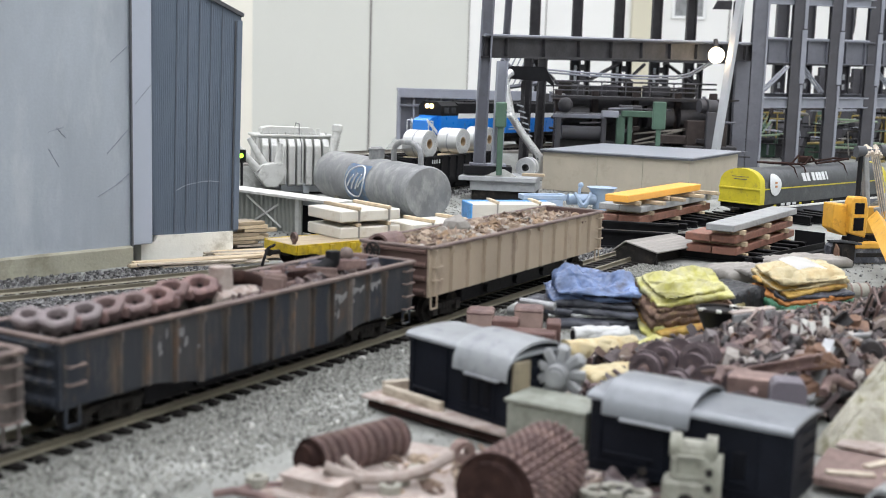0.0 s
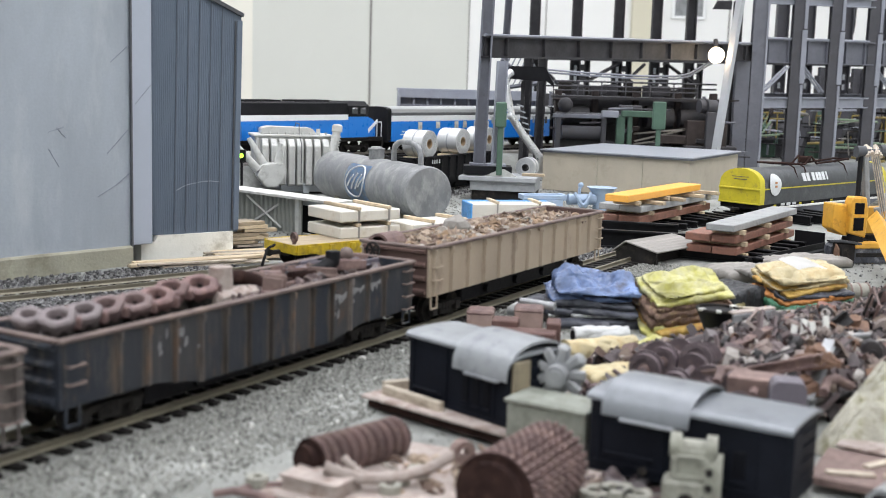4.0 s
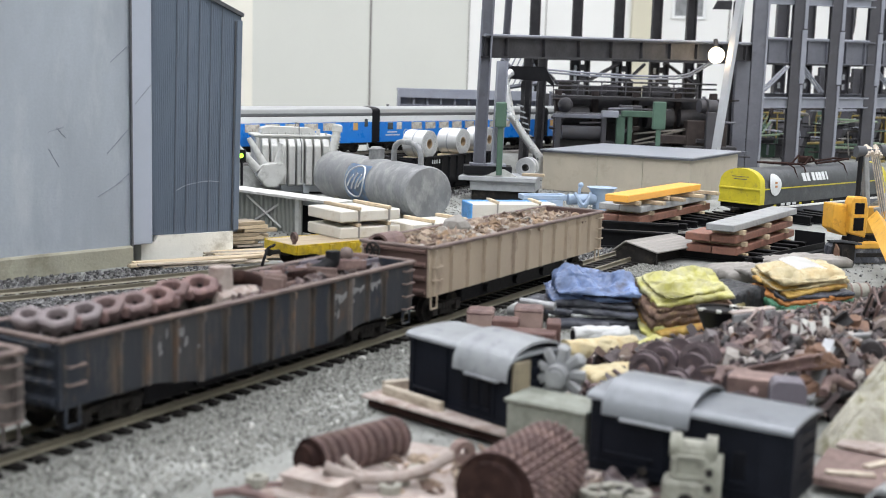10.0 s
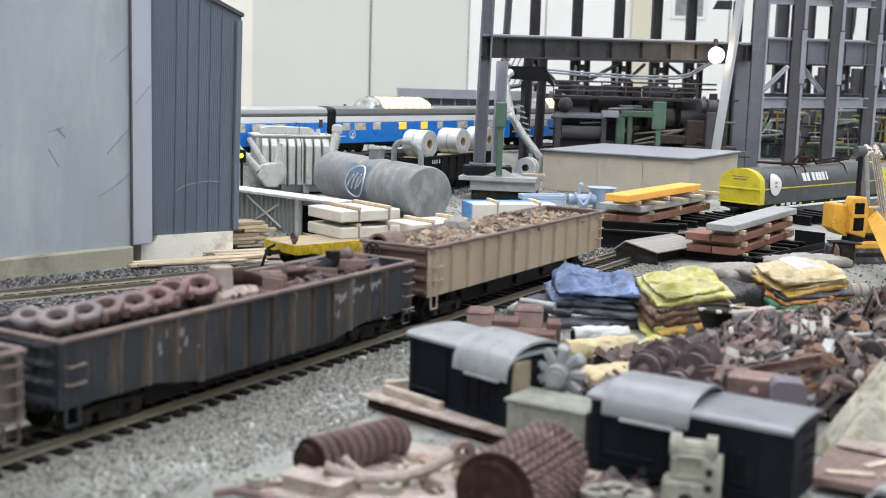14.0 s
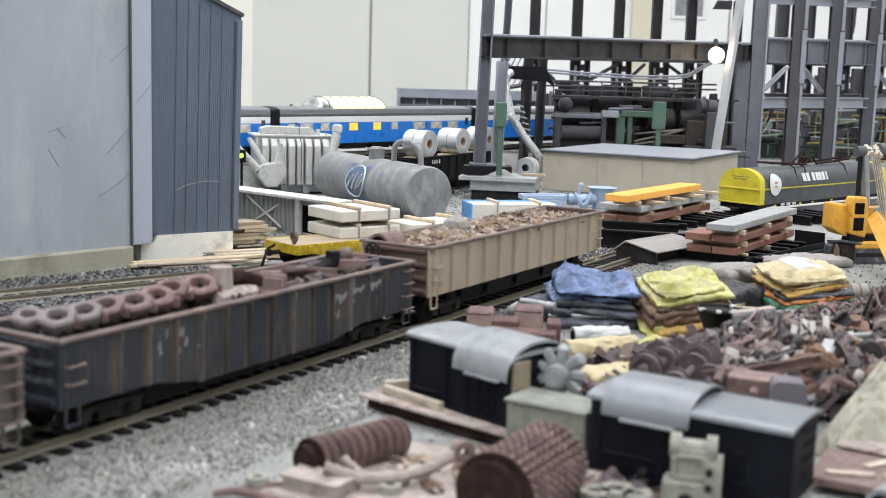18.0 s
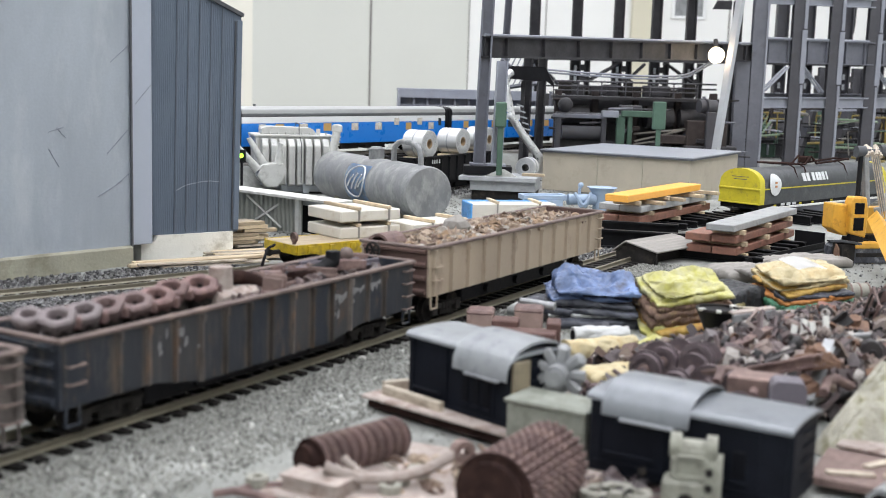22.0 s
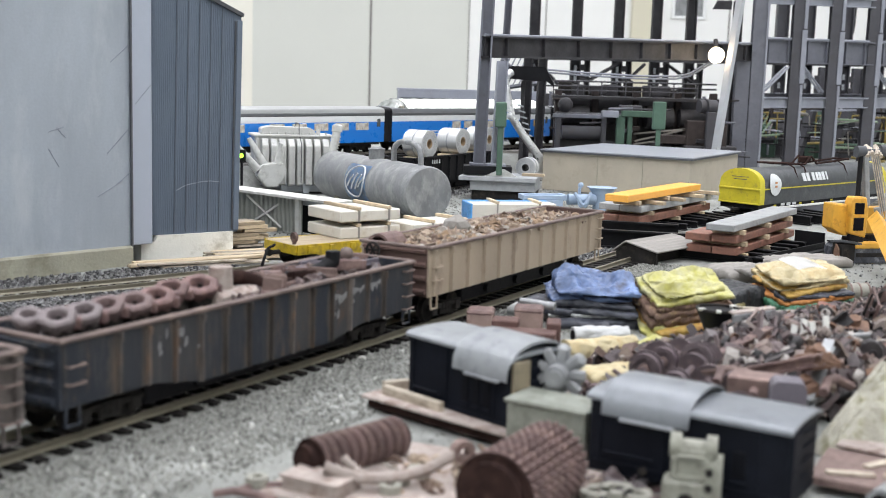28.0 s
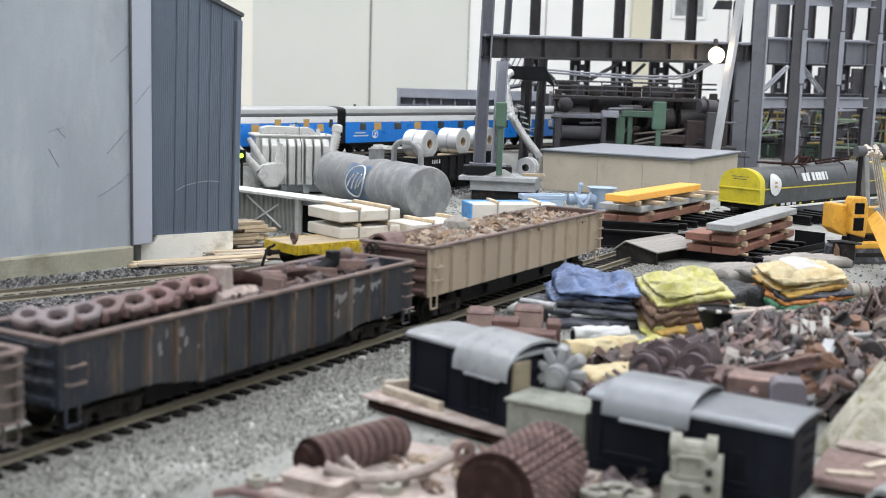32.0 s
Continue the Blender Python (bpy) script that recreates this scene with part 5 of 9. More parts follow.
gondola("coil_gondola_car", -0.6, 1152.4, SID_H, 184, 0, 0, "black", "black", "black", "black gondola that carries bright steel coils", 12, 0.0, 3.4, 30.6, 6.5)
# coils stand at heights fitted to the camera's view; blocks added to carry them
for px_, py_ in ((-24.6, 1107), (7.3, 1167.4), (35.0, 1219.5)):
    solid("coil_cradle", box(B(), 0, 0, 9.6, 22, 24, 19.2, bevel=0.5), "wood_raw", "wooden block added under a steel coil", "cradle", m=mpose(px_, py_, 13.8, 0, 0, 90 - SID_H))
    coil(px_, py_, 33.0, 125, 12.6, 23, "bright steel coil with a tan core lying in the black car")
coil(75.4, 1085, 18.6, 20, 9.2, 14, "bright steel coil on the mill platform", False)
b = B()
for x in (-60, -56, -52, -47):
    box(b, x, -19.2, 13.6, 1.6, 0.3, 3.6)
solid("lettering_bars", b, "logo_white", "white lettering bars on the black car side", "lettering", m=mpose(-0.6, 1152.4, 16, 0, 0, 90 - SID_H))


# ---- tan flat-roofed shed ----
def tan_shed():
    # corners of the plan: near corner, front run to the left, short run to the right
    t = thing("flat_roofed_shed", 228, 1100, 0, 119, "plain tan shed with a grey flat roof", "shed")
    b = B()
    slab(b, [(-150, 0), (0, 0), (0, 164), (-150, 164)], 0, 37.2, "z")
    part("wall", b, "shed_wall", t)
    b = B()
    slab(b, [(-153, -3), (3, -3), (3, 167), (-153, 167)], 37.2, 38.8, "z")
    part("fascia", b, "shed_fascia", t, "dark roof edge")
    b = B()
    slab(b, [(-152.4, -2.4), (2.4, -2.4), (2.4, 166.4), (-152.4, 166.4)], 38.8, 39.8, "z")
    part("roof", b, "shed_roof", t)
    b = B()
    for x in (-46, -92):
        box(b, x, -0.3, 18.5, 0.35, 0.6, 36.5)
    part("wall_joint", b, "concrete", t)


tan_shed()


# ---- slab stacks on black beams ----
def slab_stack(x, y, heading, length, layers, label, beams=6, beam_len=62.0, shift=-16.0, rack=5.0, battens=()):
    """Slabs two abreast on black beams. layers: height, thickness, look, slabs, width, start, end."""
    t = thing("slab_stack", x, y, 0.4, heading, label, "slab stack", "slab stacks")
    b = B()
    for z in (0.4, rack - 0.4):
        box(b, 0, beam_len / 2, z, 5.0, beam_len, 0.8)
    box(b, 0, beam_len / 2, rack / 2, 1.0, beam_len, rack - 0.8)
    me = mesh_of("beam", b, "black")
    for i in range(beams):
        part("beam", me, "", t, "black steel joist", at=mpose(length * (i + 0.4) / beams, shift, 0))
    for bx, bz in battens:
        part("batten", box(B(), bx, 13, bz, 5.0, 46, 2.6, rz=-6, bevel=0.25), "wood_raw", t, "long pale wooden batten")
    for z, thick, look_, count, width, a, e in layers:
        for k in range(count):
            b = B()
            box(b, (a + e) / 2, width * (k + 0.5) + 0.4 * k, z + thick / 2, e - a, width - 0.4, thick, bevel=0.45)
            part("slab", b, look_, t, at=mpose(random.uniform(-1, 1), 0, 0))
        for f in (0.12, 0.5, 0.86):
            b = B()
            box(b, a + (e - a) * f, width * count / 2 - 0.8, z - 1.5, 4.2, width * count + 2.4, 2.9, bevel=0.2)
            part("spacer", b, "wood_raw", t, "pale wooden spacer")


slab_stack(139.8, 835.2, 33, 124, [(7.5, 5.4, "slab_brown", 2, 17, 0, 140), (15.6, 4.6, "slab_grey", 2, 17, 2, 142), (24.6, 5.0, "orange_bright", 1, 18, -22, 116)], "brown and grey slabs with an orange slab on top", battens=((22, 21.8), (60, 21.8), (98, 21.8), (132, 21.8)))
slab_stack(177.7, 706.1, 32, 112, [(5.5, 4.6, "slab_brown", 2, 16, 0, 124), (13.0, 4.6, "slab_brown", 2, 16, -2, 118), (20.6, 4.2, "slab_grey", 1, 18, -8, 126)], "red-brown slabs with a grey slab on top", 6, 66, -14)
slab_stack(209.1, 890.8, 52, 70, [], "black steel joists lying before the coil car", 5, 50, -6, 6.0)
slab_stack(280.9, 925.8, 52, 60, [], "black steel joists lying beside the slabs", 4, 50, -6, 7.0)


# long black channel along the second stack
b = B()
box(b, 57, 0, 2.6, 114, 1.2, 5.2)
box(b, 57, -2.4, 0.8, 114, 5, 1.2)
box(b, 113.4, 10.5, 6, 1.2, 21, 11)
box(b, 57, 6, 0.6, 114, 12, 1.0)
solid("channel_beam", b, "black", "long black steel channel lying beside the slabs", "beam", m=mpose(182.0, 701.0, 0.2, 0, 0, 49))


# black channel sections lying before the first stack
for gx, gy, l in ((111.5, 820.0, 52), (103.7, 771.2, 58)):
    b = B()
    box(b, l / 2, 0, 6, l, 1.2, 12)
    box(b, l / 2, -2.4, 0.8, l, 5, 1.2)
    box(b, l / 2, -2.4, 11.6, l, 5, 1.2)
    solid("channel_beam", b, "black", "black steel channel section lying on the ground", "beam", m=mpose(gx, gy, 0, 0, 0, -12))


def plank_roof():
    t = thing("plank_roof", 127.0, 695.5, 0, 41, "low shelter roof of weathered grey planks", "shelter")
    L = 57
    me = mesh_of("plank", box(B(), 0, 0, 0, L, 3.7, 0.9, bevel=0.15), "plank_grey")
    for i in range(6):
        part("plank", me, "", t, at=mpose(L / 2 + random.uniform(-0.8, 0.8), 1 + i * 3.7, 8.2 + i * 0.75, 12, 0, random.uniform(-0.5, 0.5)))
    for i in range(3):
        part("plank", me, "", t, at=mpose(L / 2, 23.4 + i * 3.2, 11.4 - i * 2.4, -36, 0, 0))
    for x in (3, L - 3):
        for y, h in ((1.5, 7.4), (19, 11)):
            part("post", box(B(), x, y, h / 2, 1.8, 1.8, h), "soot", t)
    for x in (1.5, L - 2.5):
        part("end_panel", slab(B(), [(0, 7.3), (20, 11.4), (29, 5.6), (28, 0), (3, 0)], x, x + 1, "x"), "soot", t)
    # dark panel added for the shade under the planks
    part("inner_wall", box(B(), L / 2, 8, 3.6, L - 8, 1, 7.2), "soot", t)


plank_roof()


# ---- pale blue castings and funnel ----
def funnel():
    t = thing("funnel_casting", 133.2, 995.5, 0.2, 80, "pale blue-grey funnel casting", "casting")
    b = B()
    n, prof = 24, [(12.5, 18.5), (13, 19.2), (11.6, 18.6), (8.2, 13), (7.4, 7), (7.4, 0)]
    rows = [[b.verts.new((r * math.cos(2 * math.pi * i / n), r * math.sin(2 * math.pi * i / n), z)) for i in range(n)] for r, z in prof]
    for p, q in zip(rows, rows[1:]):
        for i in range(n):
            b.faces.new((p[i], p[(i + 1) % n], q[(i + 1) % n], q[i]))
    b.faces.new(rows[0])
    b.faces.new(rows[-1])
    bmesh.ops.recalc_face_normals(b, faces=b.faces[:])
    part("cone", b, "pale_blue", t, smooth=True)
    t = thing("hook_block", 101.7, 987.1, 0.2, 78, "pale blue-grey crane hook block with its frame", "casting")
    b = B()
    for s in (-1, 1):
        box(b, -20, s * 7, 11, 36, 2.2, 4, bevel=0.4)
    box(b, -38, 0, 11, 2.4, 16, 4, bevel=0.4)
    box(b, -3, 0, 11, 3, 16, 5, bevel=0.4)
    box(b, -20, 0, 4.5, 30, 18, 9)
    part("frame", b, "pale_blue", t)
    b = B()
    rod(b, (2, 0, 9), (26, 0, 9), 4.6, 14)
    part("barrel", b, "pale_blue", t, smooth=True)
    for x, k in ((6, 1), (20, -1)):
        b = B()
        tube(b, [(x, -6, 15), (x + 2 * k, -8, 11), (x + 5 * k, -9, 6), (x + 9 * k, -8, 4), (x + 11 * k, -7, 7)], 1.5, 8)
        part("hook", b, "pale_blue", t, smooth=True)
    b = B()
    tube(b, [(12, 0, 13), (12, 0, 18), (13, 0, 20)], 1.4, 8)
    bmesh.ops.create_icosphere(b, subdivisions=2, radius=2.4, matrix=Matrix.Translation((13, 0, 21)))
    part("eye", b, "pale_blue", t, smooth=True)


funnel()


# ---- covered coil car ----
def coil_car():
    hd = 46.0
    t = thing("covered_coil_car", 236.5 + 107 * math.sin(radians(hd)), 944 + 107 * math.cos(radians(hd)), 2.0, hd, "charcoal coil car with a rounded hood and bright yellow ends", "freight car")
    L, w = 214.0, 18.6
    def arch(k=1.0, base=12.5):
        pts = [(w * k, base)]
        for i in range(11):
            a = math.pi * i / 10
            pts.append((w * k * math.cos(a), 26 + (14.5 * k) * math.sin(a) ** 0.75))
        pts.append((-w * k, base))
        return pts
    b = B()
    slab(b, arch(), -L / 2 + 7, L / 2 - 7, "x")
    hood = part("hood", b, "coil_grey", t, smooth=True)
    for s in (-1, 1):
        b = B()
        slab(b, arch(1.015), s * (L / 2 - 7), s * (L / 2), "x")
        e = part("hood_end", b, "coil_yellow", t, "bright yellow rounded hood end", smooth=True)
        b = B()
        box(b, s * (L / 2 + 0.4), 0, 24.6, 1.2, 2 * w + 1, 1.6, bevel=0.3)
        box(b, s * (L / 2 + 0.4), 0, 13, 1.2, 2 * w + 1, 1.2, bevel=0.3)
        part("end_lip", b, "coil_yellow", e)
        b = B()
        for z, l in ((34, 16), (32, 12)):
            box(b, s * (L / 2 + 0.1), 0, z, 0.3, l, 0.45)
        part("lettering_bars", b, "shed_fascia", e)
    b = B()
    for s in (-1, 1):
        box(b, 0, s * (w + 0.2), 24.8, L - 13, 0.8, 0.9)
    part("yellow_stripe", b, "coil_yellow", hood)
    b = B()
    for x in (-72, -63, -54):
        box(b, x, -w - 0.5, 11.6, 6, 0.3, 2)
    part("lettering_bars", b, "logo_white", hood)
    for i, x in enumerate((-84, -44, -24, 8)):
        b = B()
        box(b, x, -w - 0.5, 11.2, 3.6, 0.3, 1.4)
        part("reflector", b, "coil_yellow", hood)
    # white disc and letter-sized bars lie on the curve of the hood
    b = B()
    rings = [[b.verts.new((-85, -w - 1.0, 27.8))]]
    for i in range(1, 6):
        ring_ = []
        for j in range(24):
            a, rad = 2 * math.pi * j / 24, 8.6 * i / 5
            z = 27.8 + rad * math.sin(a)
            k = max(0.0, (z - 26) / 14.5)
            ring_.append(b.verts.new((-85 + rad * math.cos(a), -w * math.sqrt(max(0.0, 1 - k ** 2.667)) - 1.0, z + 0.5 * k)))
        rings.append(ring_)
    for j in range(24):
        b.faces.new((rings[0][0], rings[1][j], rings[1][(j + 1) % 24]))
        for p, q in zip(rings[1:], rings[2:]):
            b.faces.new((p[j], q[j], q[(j + 1) % 24], p[(j + 1) % 24]))
    bmesh.ops.recalc_face_normals(b, faces=b.faces[:])
    bmesh.ops.solidify(b, geom=b.faces[:], thickness=0.2)
    bmesh.ops.recalc_face_normals(b, faces=b.faces[:])
    part("white_disc", b, "logo_white", hood)
    b = B()
    for z, y in ((29.6, 1.0), (26.6, 1.2)):
        box(b, -84.6, -w - y, z, 3.0, 0.4, 1.6)
    part("disc_mark", b, "orange_tarp", hood)
    x = -38.0
    for wd in (5.0, 4.4, 0, 4.4, 3.4, 4.2, 4.2, 2.2):
        if wd:
            b = B()
            box(b, x, -17.4, 32.4, wd, 0.5, 7.0, rx=-22)
            part("lettering_bar", b, "logo_white", hood)
        x += (wd or 1.4) + 1.5
    b = B()
    box(b, 0, -w - 0.8, 9.2, L - 30, 1.6, 1.6, bevel=0.2)
    box(b, 0, w + 0.8, 9.2, L - 30, 1.6, 1.6, bevel=0.2)
    part("walkway", b, "paper", t, "light grey side walkway")
    b = B()
    slab(b, [(-L / 2 + 4, 8.4), (L / 2 - 4, 8.4), (L / 2 - 30, 2), (-L / 2 + 30, 2)], -w + 1, w - 1, "y")
    part("side_sill", b, "mill", t)
    b = B()
    box(b, 0, 0, 10.6, L - 2, 2 * w - 2, 4.0)
    part("frame", b, "black", t)
    b = B()
    tube(b, [(-70, -6, 44), (-18, -6, 41.6), (-8, -6, 48), (2, -6, 41.6), (55, -6, 44)], 0.9, 6)
    tube(b, [(-70, 6, 44), (-18, 6, 41.6), (-8, 6, 48), (2, 6, 41.6), (55, 6, 44)], 0.9, 6)
    rod(b, (-70, -8, 44), (-70, 8, 44), 0.8, 6)
    rod(b, (55, -8, 44), (55, 8, 44), 0.8, 6)
    box(b, -8, 0, 45, 9, 8, 6, bevel=1)
    part("lifting_beam", b, "rust_dark", t, "dark rusty lifting beam on the hood")
    for x in (-46, -30, 38):
        b = B()
        tube(b, [(x, -6, 43), (x - 1, -13, 40), (x - 2, -17.6, 31)], 0.6, 5)
        part("lifting_arm", b, "rust_dark", t)
    bogies(t, L / 2 - 28)
    couplers(t, L / 2, 8)


coil_car()


# ---- orange crawler crane ----
def crawler_crane():
    t = thing("crawler_crane", 269.4, 748.3, 0.2, 76, "orange-yellow crawler crane with grey mast and cables", "crane")
    t.scale = (0.82, 0.82, 0.92)
    for s in (-1, 1):
        b = B()
        slab(b, [(-24, 3), (-20, 0), (20, 0), (24, 3), (24, 8), (20, 11), (-20, 11), (-24, 8)], s * 12 - 5, s * 12 + 5, "y")
        cr = part("crawler_track", b, "grey_tarp", t, "dark grey crawler track")
        b = B()
        box(b, 0, s * 12, 5.4, 36, 10.8, 3.4, bevel=0.6)
        part("track_frame", b, "soot", cr)
        for i in range(14):
            b = B()
            box(b, -21 + i * 3.2, s * 12, 11.2, 2.2, 10.4, 0.8)
            part("track_shoe", b, "soot", cr)
    b = B()
    box(b, 0, 0, 13, 30, 18, 5, bevel=0.8)
    rod(b, (0, 0, 14), (0, 0, 18), 9, 20)
    part("turntable", b, "black", t)
    b = B()
    slab(b, [(-24, 18), (30, 18), (32, 22), (32, 33), (26, 36), (-20, 36), (-26, 32)], 2, 15, "y")
    part("house", b, "crane_yellow", t)
    b = B()
    slab(b, [(-36, 23), (-26, 18), (-20, 18), (-20, 39), (-36, 40)], -11, 4, "y")
    bmesh.ops.bevel(b, geom=b.edges[:], offset=0.7, segments=1, affect="EDGES")
    part("counterweight", b, "crane_yellow", t)
    b = B()
    slab(b, [(-24.5, 20), (-10.5, 17), (-9.5, 36), (-12, 45), (-23, 45), (-24.5, 40)], -17, -6, "y")
    bmesh.ops.bevel(b, geom=b.edges[:], offset=0.9, segments=1, affect="EDGES")
    cab = part("cab", b, "crane_yellow", t)
    for z, h, w in ((37.2, 7.6, 8.2), (26.6, 8.8, 8.8)):
        b = B()
        box(b, -17.6, -17.1, z, w, 0.7, h, bevel=0.3)
        part("cab_window", b, "cab_glass", cab)
    b = B()
    box(b, -9, -14, 12.0, 22, 9, 4.4, bevel=0.8)
    part("side_step", b, "crane_yellow", t)
    # black box stands for the shade below the cab windows
    part("engine_grille", box(B(), -17, -13, 15.6, 11, 6, 9, bevel=0.6), "black", t)
    b = B()
    inside = t.matrix_basis.inverted()
    rod(b, (inside @ (Vector((266.0, 722.0, 28.9)) * 0.001)) * 1000, (inside @ (Vector((225.9, 565.0, 15.0)) * 0.001)) * 1000, 6.4, 4)
    part("boom", b, "crane_yellow", t, "orange boom reaching down to the ground")
    b = B()
    tube(b, [(2, -18, 20), (-3, -17, 38)], 2.6, 12)
    tube(b, [(9, -20, 16), (4, -19, 30)], 2.2, 12)
    part("hydraulic_cylinder", b, "grey_metal", t, "grey hydraulic cylinder", smooth=True)
    b = B()
    rod(b, (-13, -6, 40), (-11.6, -4, 73), 1.9, 8)
    part("mast_leg", b, "black", t, "black mast strut")
    for p, q, r in (((-3, -4, 38), (-8, -4, 74), 2.6), ((1, 3, 36), (-6, 3, 74), 2.2), ((16, 2, 34), (4, 0, 72), 2.4)):
        b = B()
        rod(b, p, q, r, 8)
        part("mast_leg", b, "grey_metal", t)
    b = B()
    rod(b, (-15.5, -3, 75), (-8, -3, 75), 4.0, 18)
    rod(b, (5, -3, 76), (13, -3, 76), 4.0, 18)
    rod(b, (-15, -3, 75), (13, -3, 76), 1.6, 10)
    part("sheave", b, "shed_fascia", t, smooth=True)
    b = B()
    for k in range(7):
        rod(b, (-8 + k * 2.0, -7 + (k % 2), 72 + (k * 7 % 3)), (-5 + k * 2.0, 1, 79 - (k * 5 % 4)), 1.5, 7)
    part("rope_bundle", b, "rope", t, "pale rope wound on the mast head")
    for k in range(5):
        b = B()
        rod(b, (-4 + k * 2.2, -6 + k * 0.8, 73), (5 + k * 3.4, -12 + k * 2, 30), 0.4, 6)
        part("cable", b, "rope", t)
    # plank crate beside the crane
    t = thing("plank_crate", 246.5, 722.0, 0.2, 76, "small dark plank crate with an orange end", "crate")
    t.scale = (0.68, 0.8, 0.9)
    for i in range(5):
        part("plank", box(B(), 3, i * 3.1 - 7, 16.5 - i * 0.5, 21, 2.8, 1.4, ry=6), "shed_fascia", t)
    part("body", box(B(), 1, -1, 7.6, 14, 13, 15, bevel=0.5), "soot", t)
    part("end_board", slab(B(), [(-8, 0), (-1, 0), (0, 9), (-2, 15), (-6, 12)], -8.4, -7, "x"), "rust_orange", t, "orange-brown end board")


crawler_crane()


# ---- grey ribbed bunker behind the main line ----
def bunker():
    t = thing("ribbed_bunker_wall", -66, 1570, 24, 82, "long grey ribbed bunker wall behind the main line", "wall")
    L = 190
    b = B()
    box(b, L / 2, 4, 32, L, 2, 64)
    part("panel", b, "mill", t)
    b = B()
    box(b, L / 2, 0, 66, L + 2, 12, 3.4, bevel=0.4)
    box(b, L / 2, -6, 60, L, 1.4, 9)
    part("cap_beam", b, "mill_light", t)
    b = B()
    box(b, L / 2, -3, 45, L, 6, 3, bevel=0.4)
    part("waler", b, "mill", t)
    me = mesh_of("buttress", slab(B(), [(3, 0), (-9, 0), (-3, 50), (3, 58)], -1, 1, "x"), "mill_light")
    for i in range(11):
        part("buttress", me, "", t, at=mpose(3 + i * 18.4, 0, 0))
    b = B()
    box(b, 1, -2, 33, 3, 14, 66)
    part("end_plate", b, "mill_light", t)


bunker()
b = B()
box(b, 0, 0, -7, 2, 2, 36)
box(b, 0, 0, 11, 7, 4, 10, bevel=0.5)
t = thing("dwarf_signal", -175.0, 1011.7, 25.0, 90, "small yard signal with a green lamp", "signal")
part("post", b, "black", t)
b = B()
rod(b, (0, -2.2, 11), (0, -3.6, 11), 2.0, 14)
part("lens", b, "signal_green", t, "glowing green lens")


# ---- the rolling mill's open steel frame ----
NEARER = 0.86


def nearer(x, y, z):
    """A front-frame plan point, scaled towards the camera to keep its place in view."""
    return NEARER * x, NEARER * y, 108.3 + NEARER * (z - 108.3)


def column(t, x, y, z0, z1, w, d, look_="mill", lit=None, hd=0.0, lean=0.0):
    """A riveted H column: two flanges and a web, with base plate."""
    b = B()
    h = z1 - z0
    for s in (-1, 1):
        box(b, s * (w / 2 - 0.9), 0, h / 2, 1.8, d, h, bevel=0.2)
    box(b, 0, d * 0.28, h / 2, w - 3.6, 1.4, h)
    col = part("column", b, look_, t, at=mpose(x, y, z0, 0, lean, hd))
    b = B()
    box(b, 0, 0, 1.2, w + 7, d + 6, 2.4, bevel=0.3)
    part("base_plate", b, look_, col)
    if lit:
        b = B()
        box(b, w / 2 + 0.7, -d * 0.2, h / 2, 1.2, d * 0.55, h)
        part("cover_plate", b, lit, col, "cover plate coloured paler as a lit edge")
    return col


def plate_column(t, x, y, z0, z1, w, d, look_="mill", lit=True):
    """A column whose broad flange faces the yard; one edge strip is coloured as lit."""
    h = z1 - z0
    b = B()
    for s in (-1, 1):
        box(b, 0, s * (d / 2 - 0.9), h / 2, w, 1.8, h, bevel=0.25)
    box(b, 0, 0, h / 2, 2.0, d - 3.6, h)
    col = part("column", b, look_, t, at=mpose(x, y, z0))
    part("base_plate", box(B(), 0, 0, 1.2, w + 7, d + 6, 2.4, bevel=0.3), look_, col)
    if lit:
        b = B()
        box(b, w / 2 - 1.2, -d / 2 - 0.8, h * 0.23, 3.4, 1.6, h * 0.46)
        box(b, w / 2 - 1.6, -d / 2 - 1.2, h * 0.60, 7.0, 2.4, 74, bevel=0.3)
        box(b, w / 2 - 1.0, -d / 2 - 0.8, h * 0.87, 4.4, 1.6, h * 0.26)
        part("cover_plate", b, "mill_light", col, "cover strip coloured paler as a lit edge")
    return col


def girder(t, p, q, tall, wide, look_="mill", name="girder", ribs=0):
    """An I beam from p to q, with web stiffeners."""
    p, q = Vector(p), Vector(q)
    l = (q - p).length
    yaw = math.degrees(math.atan2(q.y - p.y, q.x - p.x))
    pitch = -math.degrees(math.atan2(q.z - p.z, math.hypot(q.x - p.x, q.y - p.y)))
    b = B()
    for s in (-1, 1):
        box(b, 0, 0, s * (tall / 2 - 0.8), l, wide, 1.6, bevel=0.2)
    box(b, 0, 0, 0, l, wide * 0.22, tall - 3.2)
    g = part(name, b, look_, t, at=mpose(*((p + q) / 2), 0, pitch, yaw))
    for i in range(ribs):
        b = B()
        box(b, -l / 2 + l * (i + 0.5) / ribs, -wide * 0.25, 0, 1.2, wide * 0.4, tall - 3.4)
        part("stiffener", b, look_, g)
    return g


def strut(t, p, q, r, look_="mill", name="brace", seg=4):
    b = B()
    rod(b, p, q, r, seg)
    return part(name, b, look_, t)


